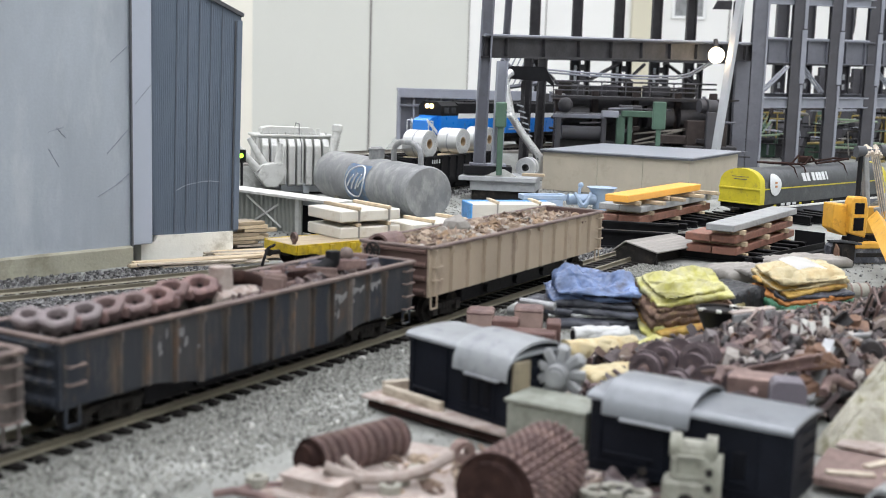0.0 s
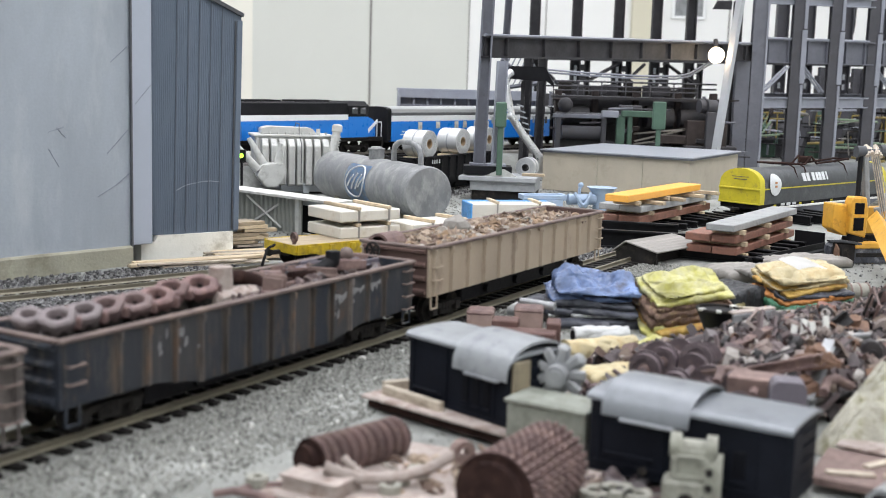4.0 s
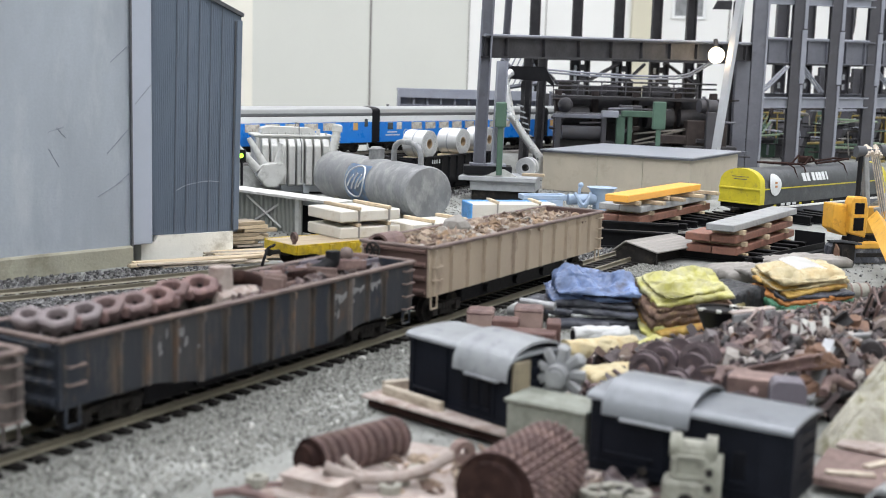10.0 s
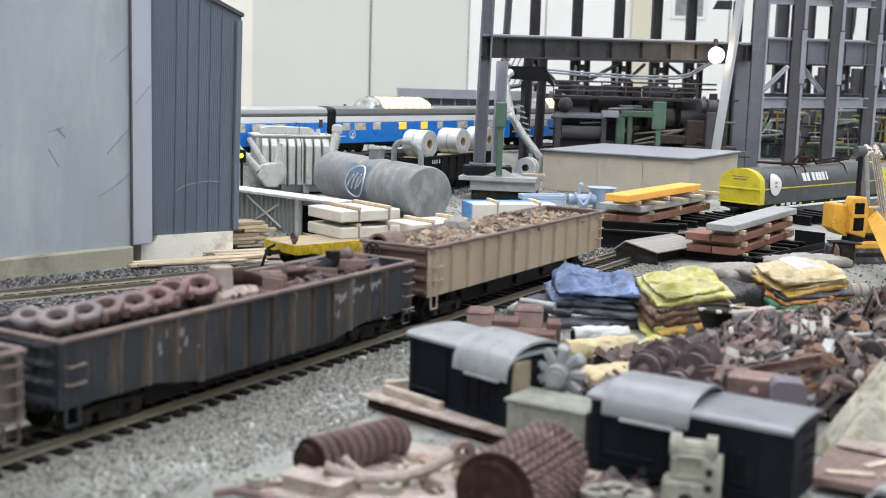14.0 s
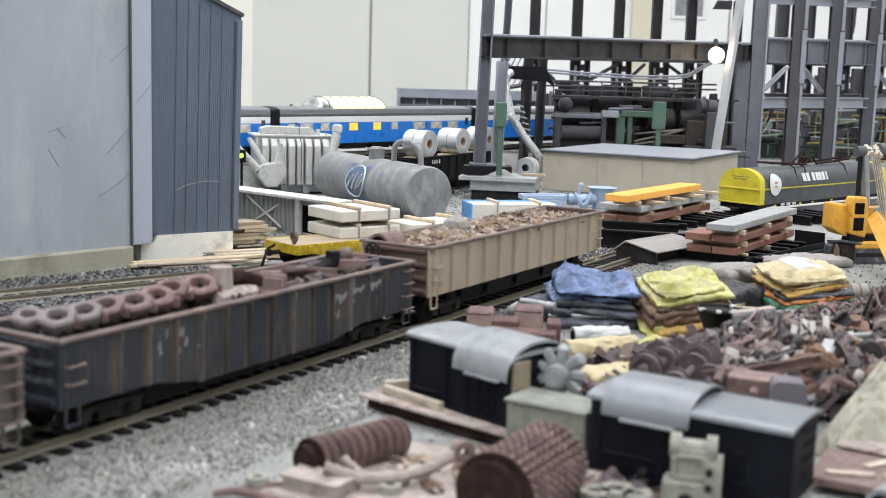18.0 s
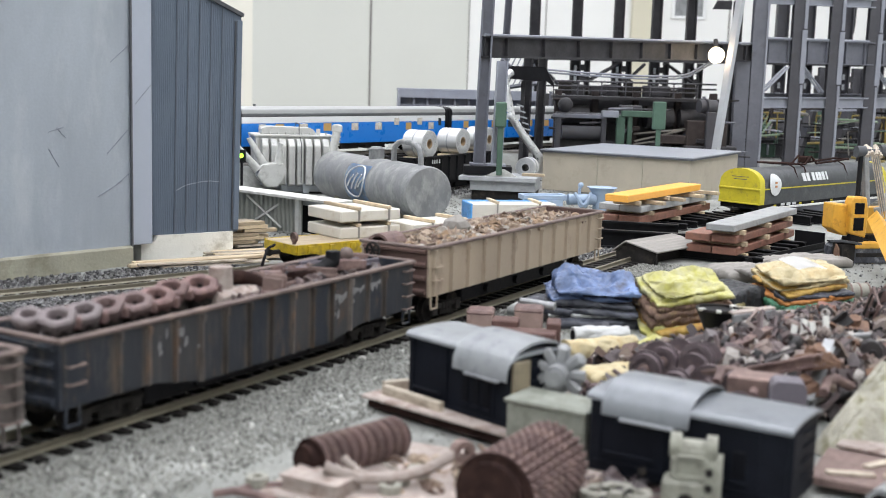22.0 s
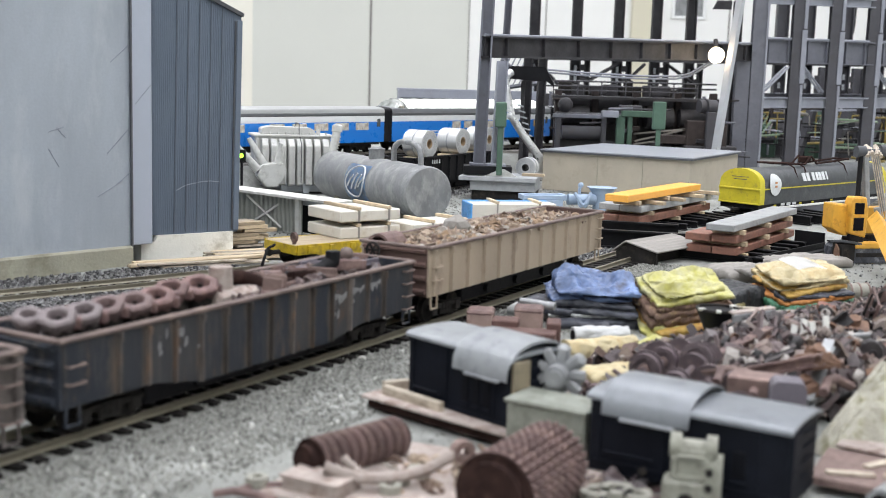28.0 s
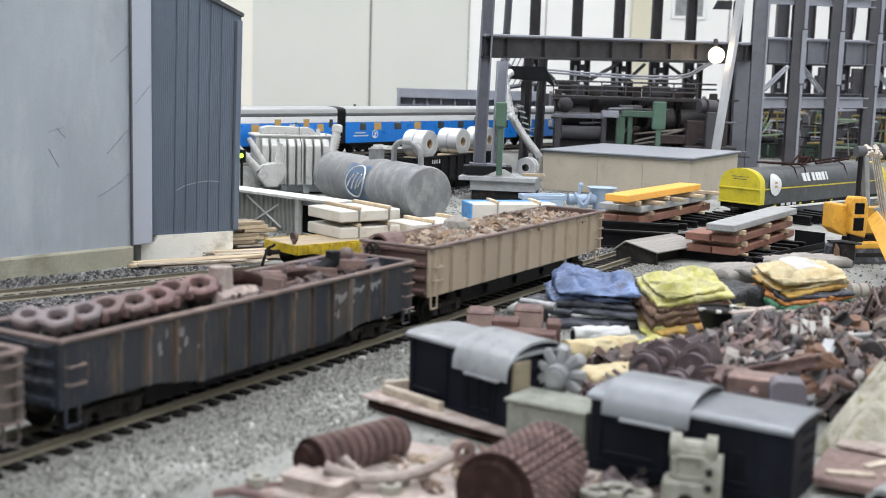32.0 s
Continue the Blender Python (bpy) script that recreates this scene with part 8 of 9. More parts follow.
def covers():
    # blue and dark pile, yellow pile, pile with a white sheet
    heap_of(67.6, 527.3, 86, 42, 33, 7, [("grey_tarp", 4, "dark grey folded cover"), ("steel_cover", 2.2, "pale grey folded cover"), ("grey_tarp", 3, "charcoal folded cover"), ("grey_tarp", 2.6, "dark grey folded cover"), ("blue_plastic", 3.4, "crumpled blue tarpaulin"), ("blue_plastic", 3.2, "crumpled blue tarpaulin")], 1, 2.2)
    folded("folded_tarp", 47.2, 540.6, 0.2, 118, 24, 26, 5, "steel_cover", "pale grey folded cover sagging off a pile", 2)
    folded("folded_tarp", 50.3, 528.9, 5.0, 112, 26, 28, 4, "grey_tarp", "grey folded cover sagging off a pile", 18)
    heap_of(106.5, 516.0, 76, 40, 32, 13, [("yellow_tarp", 2.4, "yellow folded cover"), ("ochre_tarp", 2.8, "ochre folded cover"), ("rust_tarp", 4, "rust brown cloth bale"), ("rust_tarp", 3.6, "rust brown cloth bale"), ("rust_tarp", 3, "rust brown cloth bale"), ("yellow_tarp", 2.6, "stained yellow tarpaulin"), ("yellow_tarp", 2.6, "stained yellow tarpaulin")], 3, 1.0, 7.0)
    heap_of(174.3, 566.3, 70, 42, 33, 11, [("orange_tarp", 3, "orange-brown folded cover"), ("green_tarp", 4.4, "dark green folded cover"), ("orange_tarp", 2.6, "orange folded cover"), ("grey_tarp", 2.2, "dark grey folded cover"), ("ochre_tarp", 2.4, "ochre folded cover"), ("cream_tarp", 2.8, "cream folded cover"), ("cream_tarp", 2.8, "cream folded cover")], 5, 1.0, 5.0)
    t = thing("paper_sheet", 163.5, 529.0, 29.4, 60, "plain white sheet lying on the cream cover", "sheet")
    t.matrix_basis = t.matrix_basis @ pose(0, 0, 0, 14, 0, 0)
    b = B()
    n = 8
    g = [[b.verts.new((-9 + 18 * i / n, -6.5 + 13 * j / n, 0.8 * math.sin(i * 0.5) - 0.02 * (i - 4) ** 2 * (1 if j > 3 else 0.4))) for j in range(n + 1)] for i in range(n + 1)]
    for i in range(n):
        for j in range(n):
            b.faces.new((g[i][j], g[i + 1][j], g[i + 1][j + 1], g[i][j + 1]))
    bmesh.ops.solidify(b, geom=b.faces[:], thickness=0.5)
    part("sheet", b, "paper", t)
    # grey covers behind, dark bundle between
    folded("folded_tarp", 176.1, 662.6, 0.2, 70, 50, 30, 7, "plank_grey", "grey weathered cover lying flat", 12)
    folded("folded_tarp", 184.8, 650.5, 5.4, 74, 44, 22, 3, "plank_grey", "grey weathered folded cover", 13)
    folded("folded_tarp", 220.8, 715.7, 0.2, 70, 56, 26, 6, "plank_grey", "grey weathered cover lying flat", 20)
    folded("folded_tarp", 143.0, 565.4, 0.2, 60, 24, 24, 13, "black_tarp", "dark grey bundle between two piles", 14)
    folded("folded_tarp", 140.6, 555.3, 0.2, 30, 12, 10, 6, "mossy", "small olive green cloth bundle", 15)
    folded("folded_tarp", 91.4, 464.3, 0.2, 66, 36, 16, 5, "yellow_tarp", "yellow-green crumpled cover on the ground", 16, rough=1.5)
    # rolls and slabs
    roll(66.4, 479.2, 0.4, 76, 24, 3.7, "steel_cover", "white rolled sheet with a dark open end")
    roll(62.2, 449.2, 0.4, 62, 32, 4.5, "cream_tarp", "cream cloth cover rolled up", False)
    folded("folded_tarp", 69.2, 415.8, 0.3, 66, 40, 17, 7, "cream_tarp", "cream and rust stained folded cover", 17, droop=0.1)
    for gx, gy, hd, l, w, h in ((16.4, 486.0, 96, 11, 12, 10), (37.0, 489.0, 96, 12, 12, 11)):
        t = thing("brown_box", gx, gy, 0.3, hd, "pinkish brown metal box with a flared lid and foot", "box", "brown boxes")
        part("foot", box(B(), 0, 4, 0.9, l * 1.2, w * 1.1, 1.8, bevel=0.4), "box_pink", t)
        part("body", box(B(), 0, 4, h / 2, l, w, h, bevel=0.5), "box_pink", t)
        part("lid", box(B(), 0, 4, h + 0.2, l * 1.04, w * 1.04, 2.2, bevel=0.9), "rust", t)
    for gx, gy, hd, l, w, h in ((26.5, 478.0, 98, 11, 10, 9), (33.0, 468.0, 100, 27, 10, 6.5), (46.5, 476.0, 96, 6, 12, 9)):
        t = thing("brown_block", gx, gy, 0.3, hd, "dark red-brown metal block beside the boxes", "block", "brown blocks")
        part("body", box(B(), 0, 4, h / 2, l, w, h, bevel=0.5), "block_brown", t)
    t = thing("white_pipe_fitting", 41.5, 500.0, 9.0, 116, "pale grey tapered pipe lying on the blocks", "pipe")
    part("pipe", rod(B(), (-8, 0, 4), (8, 0, 3), 1.4, 14, 1.9), "grey_metal", t, smooth=True)


M["box_pink"] = paint("dusty_pink_box", (0.34, 0.245, 0.215), 0.75, vary=0.2, size=7, fine=0.9, bump=0.3, dirt=(0.22, 0.15, 0.13), dirt_amount=0.25)
M["block_brown"] = paint("dark_red_brown_block", (0.115, 0.062, 0.053), 0.7, vary=0.25, size=7, fine=0.9, bump=0.3, dirt=(0.17, 0.10, 0.085), dirt_amount=0.3)
M["steel_cover"] = paint("pale_grey_cover", (0.46, 0.47, 0.47), 0.6, vary=0.15, size=12, fine=1, folds=20)
M["mossy"] = paint("olive_cloth", (0.20, 0.17, 0.07), 0.7, vary=0.25, size=6, fine=1)
covers()


# ---- the scrap heap ----
def wheel_pair(x, y, z, m, r, label):
    t = thing("scrap_wheelset", x, y, z, 90, label, "wheelset", "scrap wheelsets")
    t.matrix_basis = mpose(x, y, z) @ m
    for s in (-1, 1):
        part("wheel", ring(B(), s * 8.4, 0, 0, r, r * 0.72, 2.4, "x", 24), "wheel_rust", t)
        part("web", rod(B(), (s * 7.9, 0, 0), (s * 8.7, 0, 0), r * 0.75, 20), "wheel_rust", t)
        part("flange", rod(B(), (s * 6.6, 0, 0), (s * 7.3, 0, 0), r * 1.14, 24), "wheel_rust", t)
        part("hub", rod(B(), (s * 8.5, 0, 0), (s * 10.4, 0, 0), r * 0.34, 14), "rust_pink", t)
    part("axle", rod(B(), (-12, 0, 0), (12, 0, 0), 1.3, 12), "wheel_rust", t)


M["wheel_rust"] = paint("purple_wheel_rust", (0.098, 0.074, 0.082), 0.6, vary=0.3, size=4, fine=0.7, bump=0.3, dirt=(0.19, 0.14, 0.13), dirt_amount=0.3, each=0.2)


def scrap_heap():
    rnd = random.Random(44)
    for cx, cy, l, w, peak, n, seed in ((130.7, 424.1, 124, 92, 19, 620, 21), (172.6, 476.0, 108, 78, 17, 460, 22)):
        # under-layer coloured dark, as the shade between the upper pieces
        lumps("scrap_heap", cx, cy, 0, 70, l, w, n, 7.0, "scrap_deep", "rusty pieces deep in the heap, coloured dark as shade", "scrap", peak - 3.5, seed + 60, 0.9)
        lumps("scrap_heap", cx, cy, 0, 70, l, w, n - 60, 6.4, "scrap", "tangled heap of rusty scrap metal", "scrap", peak, seed, 0.9)
        lumps("scrap_heap", cx - 2, cy - 6, 2, 70, l * 0.95, w * 0.92, int(n * 1.3), 4.2, "scrap", "smaller rusty pieces strewn over the heap", "scrap", peak, seed + 20, 1.3)
        lumps("large_scrap", cx - 2, cy - 6, 3, 70, l * 0.95, w * 0.92, n // 4, 7.6, "scrap", "larger rusty castings and brackets on the heap", "scrap", peak - 1, seed + 43, 0.8)
    lumps("scrap_heap", 92.0, 403.3, 0, 70, 74, 44, 220, 5.6, "scrap", "low rusty scrap beside the cab", "scrap", 8, 23)
    lumps("scrap_heap", 56.2, 402.9, 0, 70, 40, 30, 60, 5, "scrap", "loose rusty scrap by the crate", "scrap", 2, 24)
    lumps("scrap_heap", 37.3, 442.0, 0, 70, 60, 26, 50, 5, "scrap", "loose rusty scrap by the boxes", "scrap", 1, 25)
    lumps("scrap_heap", 215.0, 560.0, 0, 60, 90, 60, 170, 6.5, "scrap", "loose scrap strewn beyond the heap", "scrap", 5, 28)
    lumps("scrap_heap", 7.4, 309.4, 0.5, 70, 46, 26, 50, 4.5, "scrap_tan", "loose pale scrap on the plates", "scrap", 1, 26)
    lumps("scrap_heap", 48.5, 295.4, 0.5, 70, 60, 26, 60, 4.5, "scrap", "loose scrap before the cab", "scrap", 1, 27)
    # pieces that stand out of the heap
    t = thing("black_dish", 118.1, 489.0, 8, 40, "black dished disc with a pale worn rim", "casting")
    b = B()
    n, prof = 24, [(6.4, 0), (6.6, 0.8), (5.8, 1.0), (3.6, -1.6), (0.3, -2.2), (0.3, -3.2), (4.4, -2.6)]
    rows = [[b.verts.new((r * math.cos(2 * math.pi * i / n), r * math.sin(2 * math.pi * i / n), h)) for i in range(n)] for r, h in prof]
    for p, q in zip(rows, rows[1:] + rows[:1]):
        for i in range(n):
            b.faces.new((p[i], p[(i + 1) % n], q[(i + 1) % n], q[i]))
    bmesh.ops.recalc_face_normals(b, faces=b.faces[:])
    part("dish", b, "black", t, smooth=True, at=pose(0, 0, 0, 62, 0, 20))
    part("rim", ring(B(), 0, 0, 0.9, 6.9, 6.0, 0.7, "z", 24), "grey_metal", t, "pale worn rim", at=pose(0, 0, 0, 62, 0, 20))
    for x, y, z, hd, l, w, h, look_, words in ((136.4, 509.0, 8, 70, 15, 9, 7, "shed_wall", "grey-tan metal box with bolt heads"), (168.2, 504.0, 10, 60, 10, 9, 8.5, "slab_brown", "red-brown metal box"), (128.0, 514.0, 5, 70, 16, 10, 5, "rust_orange", "rusty red box under a grey one")):
        t = thing("scrap_box", x, y, z, hd, words + " in the scrap", "box", "scrap boxes")
        part("body", box(B(), 0, 0, 0, l, w, h, rx=-8, ry=5, bevel=0.5), look_, t)
        part("lid", box(B(), 0, 0.4, h * 0.52, l * 1.04, w * 1.04, 0.8, rx=-8, ry=5, bevel=0.2), look_, t)
        for k in (-0.3, 0.0, 0.3):
            part("bolt", rod(B(), (l * k, -w * 0.5, -0.4), (l * k, -w * 0.56, -0.4), 0.6, 8), "soot", t)
    t = thing("slatted_block", 98.5, 358.0, 14.0, 112, "pinkish brown block of slats lying on the heap", "machine part")
    for k in range(5):
        part("slat", box(B(), 0, k * 2.9 - 5.6, 2.2 - k * 0.25, 15, 2.6, 7.5, rx=14, bevel=0.3), "rust_pink", t)
    t = thing("curved_arm", 97.5, 369.0, 15.0, 112, "long curved rusty arm on the heap", "machine part")
    part("arm", tube(B(), [(-13, 0, 1), (-6, 0, 2.4), (1, 0, 2.2), (8, -1, 0.4), (14, -2, -2.5)], 1.5, 10), "rust_pink", t, smooth=True)
    t = thing("white_cylinder", 209.0, 585.0, 3.0, 80, "dusty pale metal cylinder beyond the heap", "cylinder")
    t.scale = (0.7, 0.7, 0.7)
    part("shell", rod(B(), (-8, 0, 6), (8, 0, 6), 6.4, 20), "stone_white", t, smooth=True)
    for x in (-7, 0, 7):
        part("band", ring(B(), x, 0, 6, 6.8, 6.0, 1.2, "x", 20), "rust_pink", t)
    t = thing("gear_frame", 131.3, 393.0, 16, 60, "orange-brown square casting with a central hole", "casting")
    b = B()
    for x, y, l, w in ((0, 4.2, 11, 2.4), (0, -4.2, 11, 2.4), (4.4, 0, 2.4, 6), (-4.4, 0, 2.4, 6)):
        box(b, x, y, 0, l, w, 3.4, bevel=0.4)
    ring(b, 0, 0, 0, 3.2, 1.6, 3.0, "z", 14)
    part("frame", b, "rust_orange", t, at=pose(0, 0, 0, 34, 12, 0))
    t = thing("pale_cluster", 149.4, 478.0, 9, 80, "pale grey finned casting in the heap", "casting")
    for k in range(6):
        part("fin", box(B(), k * 2.6 - 6, 0, 1.5, 1.3, 9 - k * 0.5, 9, ry=-8 + k * 4, rx=6, bevel=0.3), "stone_white", t)
    for gx, gy, z, hd, r in ((72.5, 391.0, 14, -24, 5.4), (80.0, 396.0, 15, -20, 5.0), (89.0, 392.0, 15.5, -28, 5.4), (80.3, 375.0, 14, -20, 4.6), (85.5, 366.0, 12.5, -34, 4.6), (93.5, 358.0, 12.0, -40, 4.8)):
        wheel_pair(gx, gy, z, pose(0, 0, 0, 0, rnd.uniform(-14, 14), 90 - hd - 52), r, "purple-brown rusty scrap wheelset lying on the heap")
    # beams, pipes and plates sticking out
    for gx, gy, z, hd, l, tilt, look_ in ((119.5, 443.8, 12, 62, 44, 18, "rust"), (104.9, 405.5, 17, 55, 34, 14, "rust"), (138.7, 419.8, 17, 100, 34, 8, "grey_metal"), (171.3, 475.2, 16, 80, 40, 12, "rust_pink"),
                                          (110.6, 374.2, 18, 130, 30, 20, "rust"), (124.3, 376.3, 16, 30, 30, 30, "grey_metal"), (133.4, 489.0, 12, 100, 40, 6, "plank_grey"), (151.6, 485.8, 12, 78, 46, 4, "plank_grey")):
        t = thing("scrap_beam", gx, gy, z, hd, "rusty steel beam sticking out of the heap", "beam", "scrap beams")
        b = B()
        for s in (-1, 1):
            box(b, 0, 0, s * 1.6, l, 3.4, 0.7, ry=0)
        box(b, 0, 0, 0, l, 0.8, 2.6)
        part("beam", b, look_, t, at=pose(0, 0, 0, 0, -tilt, 0))
    for gx, gy, z, hd, s, look_ in ((155.7, 476.8, 14, 70, 13, "slab_brown"), (121.8, 375.1, 20, 60, 10, "rust_orange"), (159.2, 446.3, 16, 100, 11, "rust_orange"), (130.6, 486.5, 10, 110, 9, "rust_pink"), (193.1, 572.8, 8, 100, 12, "cream_tarp"), (120.0, 408.1, 15, 40, 8, "rust_dark"), (116.9, 369.2, 12, 80, 9, "rust_orange")):
        t = thing("scrap_block", gx, gy, z, hd, "broken rusty machine block on the heap", "machine part", "scrap blocks")
        part("block", box(B(), 0, 0, 0, s, s * 0.8, s * 0.55, rx=rnd.uniform(-20, 20), ry=rnd.uniform(-20, 20), bevel=0.5), look_, t)
        part("boss", rod(B(), (0, 0, 0), (0, -s * 0.2, s * 0.5), s * 0.22, 12), look_, t)
    for gx, gy, z in ((101.6, 360.0, 13), (94.4, 374.6, 13), (129.8, 428.0, 18), (127.3, 370.3, 12)):
        t = thing("bent_pipe", gx, gy, z, rnd.uniform(20, 120), "bent rusty pipe on the heap", "pipe", "bent pipes")
        part("pipe", tube(B(), [(-14, 0, 2), (-5, 1, 4), (3, 0, 3), (12, -3, -1)], 1.6, 8), "rust", t, smooth=True)
    # standout pieces: a black bowl, a pale-edged channel, white strips and a slatted frame
    t = thing("black_bowl", 113.3, 475.0, 10, 80, "black cone-shaped bowl with a pale chipped rim", "casting")
    part("bowl", rod(B(), (0, 0, -4), (0, 0, 7), 4.0, 20, 8.6), "black", t, smooth=True)
    bowl_rim = part("rim", ring(B(), 0, 0, 7.4, 8.9, 7.6, 1.0, "z", 20), "soot", t)
    for a in (200, 250, 300, 20):
        part("chip", box(B(), 8.6 * math.cos(radians(a)), 8.6 * math.sin(radians(a)), 7.8, 3.0, 2.0, 1.2, rz=a, bevel=0.3), "glint", bowl_rim)
    t = thing("steel_channel", 125.7, 464.2, 15, 75, "short grey channel with a worn orange top edge", "beam")
    part("web", box(B(), 0, 0, 0, 19, 1.2, 7, ry=-6, bevel=0.2), "grey_metal", t)
    part("flange", box(B(), 0, 2, 3.9, 19, 4.4, 0.8, ry=-6, bevel=0.2), "rust_pale", t)
    for k, (dx, tall, lean) in enumerate(((-7, 9, 14), (-3, 11, 8), (1, 10, -4), (6, 12, 2))):
        t = thing("pale_strip", 133.3, 414.7, 20, 85, "thin pale metal strip standing in the heap", "scrap strip", "pale strips")
        part("strip", box(B(), dx, 0.6 * k, tall / 2 - 5, 2.4, 0.8, tall, ry=lean, rx=-18, bevel=0.15), "roof_white", t)
    t = thing("slotted_casting", 123.2, 367.1, 22, 70, "small orange-brown rusty casting with slots", "machine part")
    t.scale = (0.5, 0.55, 0.6)
    for x in (-7, 0, 7):
        part("bar", box(B(), x, 0, 0, 1.6, 9, 2.4, ry=18, bevel=0.2), "rust_orange", t)
    for y in (-4.2, 0, 4.2):
        part("cross_bar", box(B(), 0, y, 0, 15.6, 1.4, 2.0, ry=18, bevel=0.2), "rust_orange", t)
    # grey drum, mossy stone, tall plates at the side
    t = thing("grey_housing", 103.4, 338.0, 0.3, 100, "purple-grey rounded metal housing", "housing")
    part("shell", slab(B(), [(-5.2, 0), (5.2, 0), (5.2, 16)] + [(3.0 + 2.2 * math.cos(a), 16.6 + 2.6 * math.sin(a)) for a in (0.3, 0.7, 1.1, 1.5)] + [(-3.0 - 2.2 * math.cos(a), 16.6 + 2.6 * math.sin(a)) for a in (1.5, 1.1, 0.7, 0.3)] + [(-5.2, 16)], 1, 10, "y"), "housing_grey", t)
    t.scale = (1, 1, 1.12)
    part("back_ridge", box(B(), 0, 10.4, 9, 8, 1.4, 16, bevel=0.5), "housing_grey", t)
    part("foot", box(B(), 0, 5.5, 1.2, 12, 11, 2.4, bevel=0.5), "housing_grey", t)
    b = B()
    corners = [(-17, 4, 0), (-13, -5, 0), (36, -18, 0), (52, 10, 0), (44, 26, 0), (-4, 20, 0), (-12, 3, 7), (6, 12, 27), (14, 9, 29), (40, 4, 30), (44, 16, 26)]
    for c in corners:
        b.verts.new(c)
    bmesh.ops.convex_hull(b, input=b.verts[:])
    bmesh.ops.triangulate(b, faces=b.faces[:])
    bmesh.ops.subdivide_edges(b, edges=b.edges[:], cuts=9, use_grid_fill=True)
    for v in b.verts:
        n = noise.noise(v.co * 0.09) * 1.6 + noise.noise(v.co * 0.3) * 0.7 + noise.noise(v.co * 0.9) * 0.35
        crack = abs(noise.noise(Vector((v.co.x * 0.05 + v.co.z * 0.04, v.co.y * 0.05, 4.0))))
        v.co += Vector((0.3, -0.6, 0.7)) * (n - max(0.0, 0.05 - crack) * 22)
    solid("mossy_stone", b, "lichen", "pale angular stone with moss beside the scrap", "stone", m=mpose(129.2, 340.4, -0.5))
    for k in range(7):
        t = thing("scrap_plate", 173.6, 470.5, 10, 10 + k * 9, "upright grey scrap plate", "steel plate", "scrap plates")
        t.location.x += 0.004 * k
        part("plate", box(B(), 0, k * 4, 6, 16, 1.2, 22, rx=10 + k * 3, ry=k * 6 - 18, bevel=0.2), "soot" if k % 2 else "rust", t)


scrap_heap()


# ---- loose stones: too many to count ----
def stones(name, count, spots, size, material, label, seed, lift=0.0):
    rng = np.random.default_rng(seed)
    base = np.array([(-1, -1, -0.8), (1, -0.8, -0.8), (0.9, 1, -0.8), (-0.9, 0.9, -0.8), (-0.6, -0.7, 0.7), (0.7, -0.5, 0.8), (0.5, 0.6, 0.6), (-0.7, 0.6, 0.9)])
    quads = np.array([(0, 3, 2, 1), (4, 5, 6, 7), (0, 1, 5, 4), (1, 2, 6, 5), (2, 3, 7, 6), (3, 0, 4, 7)])
    pts = spots(rng, count)
    n = len(pts)
    sz = size * rng.uniform(0.45, 1.25, (n, 1, 1)) * rng.uniform(0.7, 1.2, (n, 1, 3))
    v = base[None] * rng.uniform(0.75, 1.2, (n, 8, 3)) * sz * 0.5
    a = rng.uniform(0, 6.283, n)
    c, s = np.cos(a)[:, None], np.sin(a)[:, None]
    x, y = v[:, :, 0] * c - v[:, :, 1] * s, v[:, :, 0] * s + v[:, :, 1] * c
    v = np.stack([x + pts[:, None, 0], y + pts[:, None, 1], v[:, :, 2] + pts[:, None, 2] + size * 0.15 + lift], -1) * 0.001
    f = (quads[None] + (np.arange(n) * 8)[:, None, None]).reshape(-1, 4)
    me = bpy.data.meshes.new(name)
    me.from_pydata(v.reshape(-1, 3).tolist(), [], f.tolist())
    me.materials.append(M[material])
    return tagged(new(name, me), label, "ballast", kind="stuff")


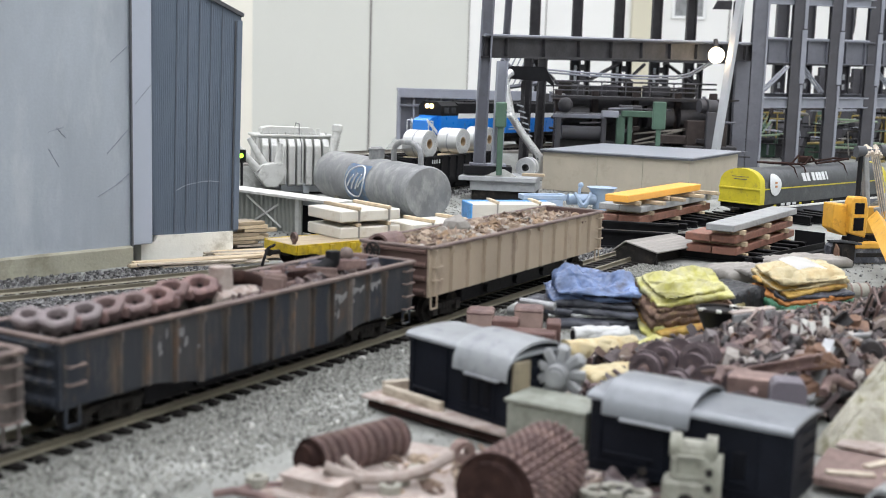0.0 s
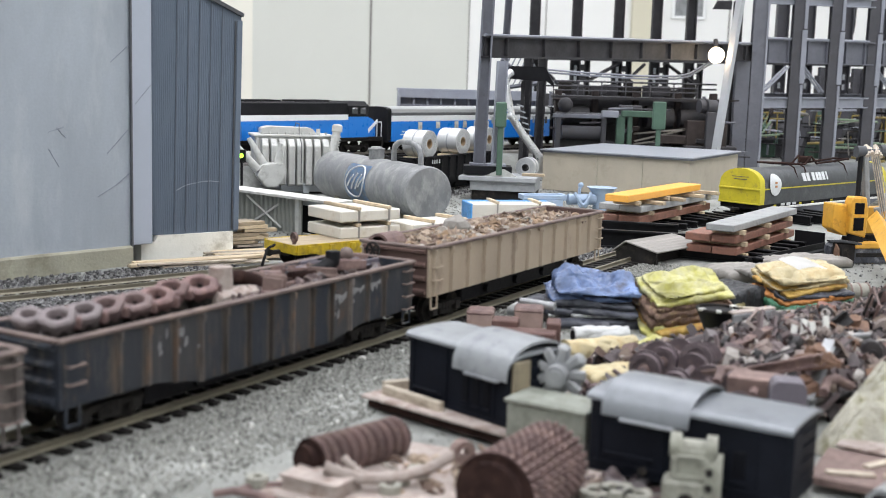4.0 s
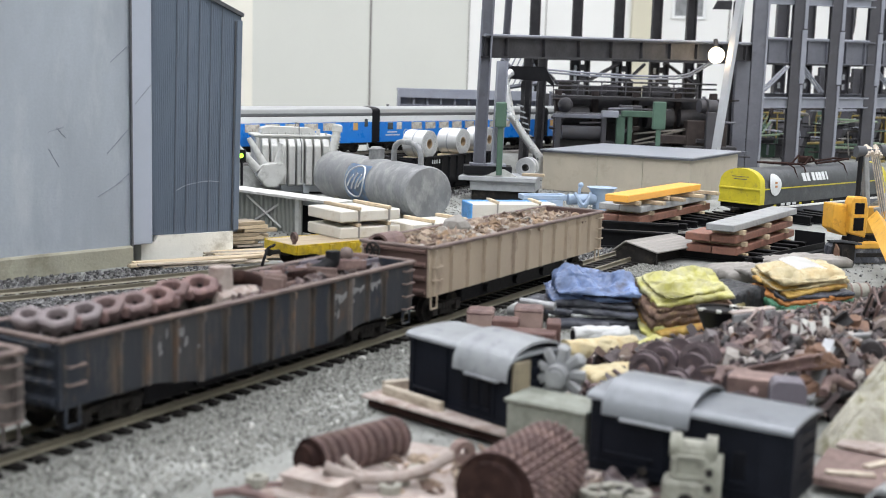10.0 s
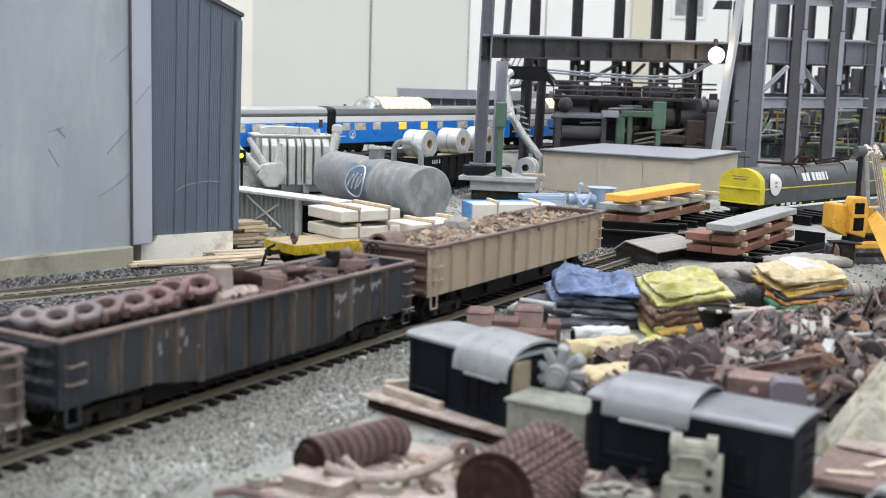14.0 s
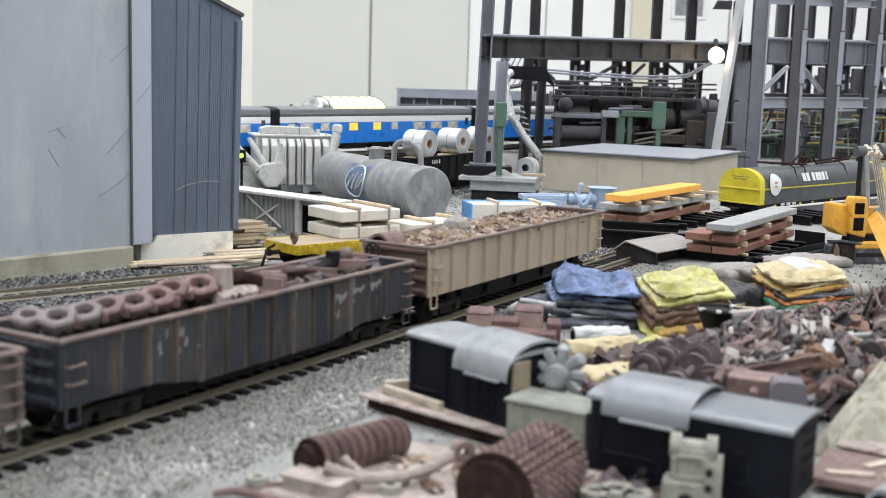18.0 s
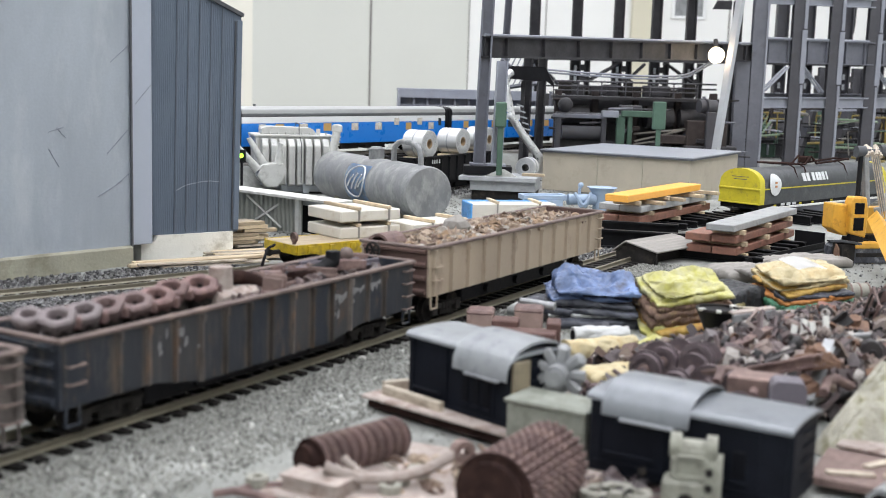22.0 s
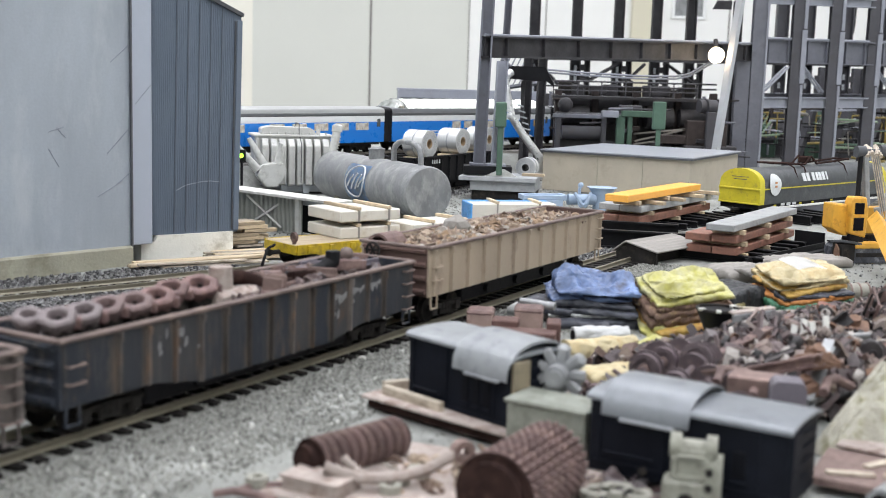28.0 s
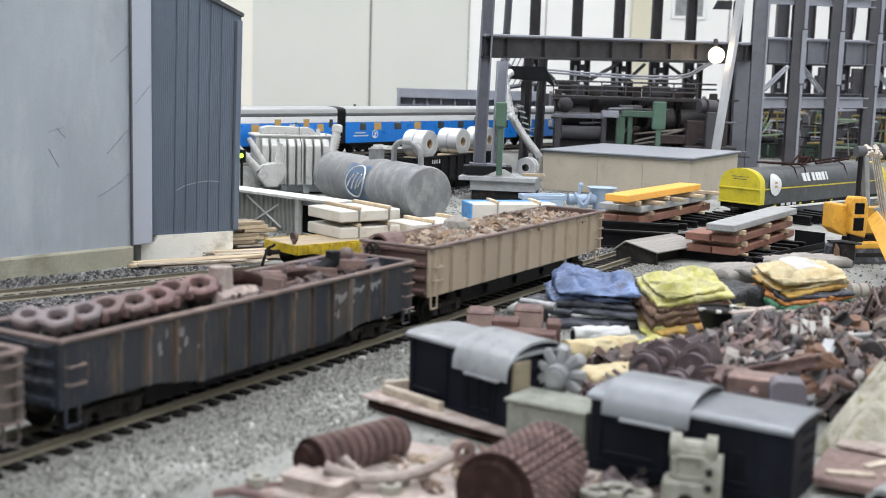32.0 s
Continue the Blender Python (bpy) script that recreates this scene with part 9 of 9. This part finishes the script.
def beside(x, y, hd, length, lo, hi, power=1.0):
    """Spots strewn along a line, between two offsets on its right."""
    a = radians(hd)
    def spots(rng, n):
        s = rng.uniform(0, length, n)
        o = lo + (hi - lo) * rng.uniform(0, 1, n) ** power
        px_, py_ = x + s * math.sin(a) + o * math.cos(a), y + s * math.cos(a) - o * math.sin(a)
        z = np.array([ground_z(u, v) for u, v in zip(px_, py_)])
        return np.stack([px_, py_, z], -1)
    return spots


stones("near_ballast", 22000, beside(*near_at(-160), NEAR_H, 620, 17.2, 62, 1.4), 0.9, "ballast", "fine grey ballast beside the near track", 1)
stones("near_ballast_between_ties", 4200, beside(*near_at(-160), NEAR_H, 620, -16, 15.5), 1.0, "ballast", "grey ballast between the sleepers", 2, -0.6)
stones("ballast_shoulder", 4200, beside(*near_at(-160), NEAR_H, 620, 10.5, 19), 0.9, "ballast", "pale ballast round the sleeper ends", 8, -1.0)
stones("yard_gravel", 9000, beside(*near_at(-120), NEAR_H, 560, 50, 230), 0.6, "ballast", "fine gravel of the yard floor", 3, -0.1)
stones("dark_ballast", 7000, beside(YARD_X - 120, YARD_Y - 104, YARD_H, 330, 13, 75, 1.2), 2.2, "coal", "coarse black and grey ballast between the tracks", 4)
stones("dark_ballast_on_yard_track", 2200, beside(YARD_X - 120, YARD_Y - 104, YARD_H, 420, -18, 14), 1.5, "coal", "dark ballast between the yard sleepers", 5, -0.9)
stones("siding_ballast", 3000, beside(-56, 1047, 28, 300, -40, 40), 1.8, "coal", "dark ballast under the coil car", 9, 0.2)
stones("dark_ballast_by_the_wall", 2600, beside(YARD_X - 120, YARD_Y - 104, YARD_H, 300, -48, -15), 1.9, "coal", "dark ballast between the track and the building", 10)
stones("dark_ballast_behind_gondola", 3200, beside(*near_at(170), NEAR_H, 360, -64, -15), 1.6, "coal", "dark ballast beside the tan gondola", 11)
stones("yard_debris", 1400, beside(150, 600, 40, 330, -30, 90), 1.1, "coal", "dark grit strewn on the bare yard floor", 12, -0.2)
stones("pale_chips", 60, beside(*near_at(-60), NEAR_H, 420, 14, 60), 1.7, "glint", "pale stone chips strewn on the ballast", 6)
stones("back_gravel", 9000, beside(-250, 760, 50, 560, -90, 110), 1.0, "ballast", "grey gravel between the back sidings", 7)

motions()
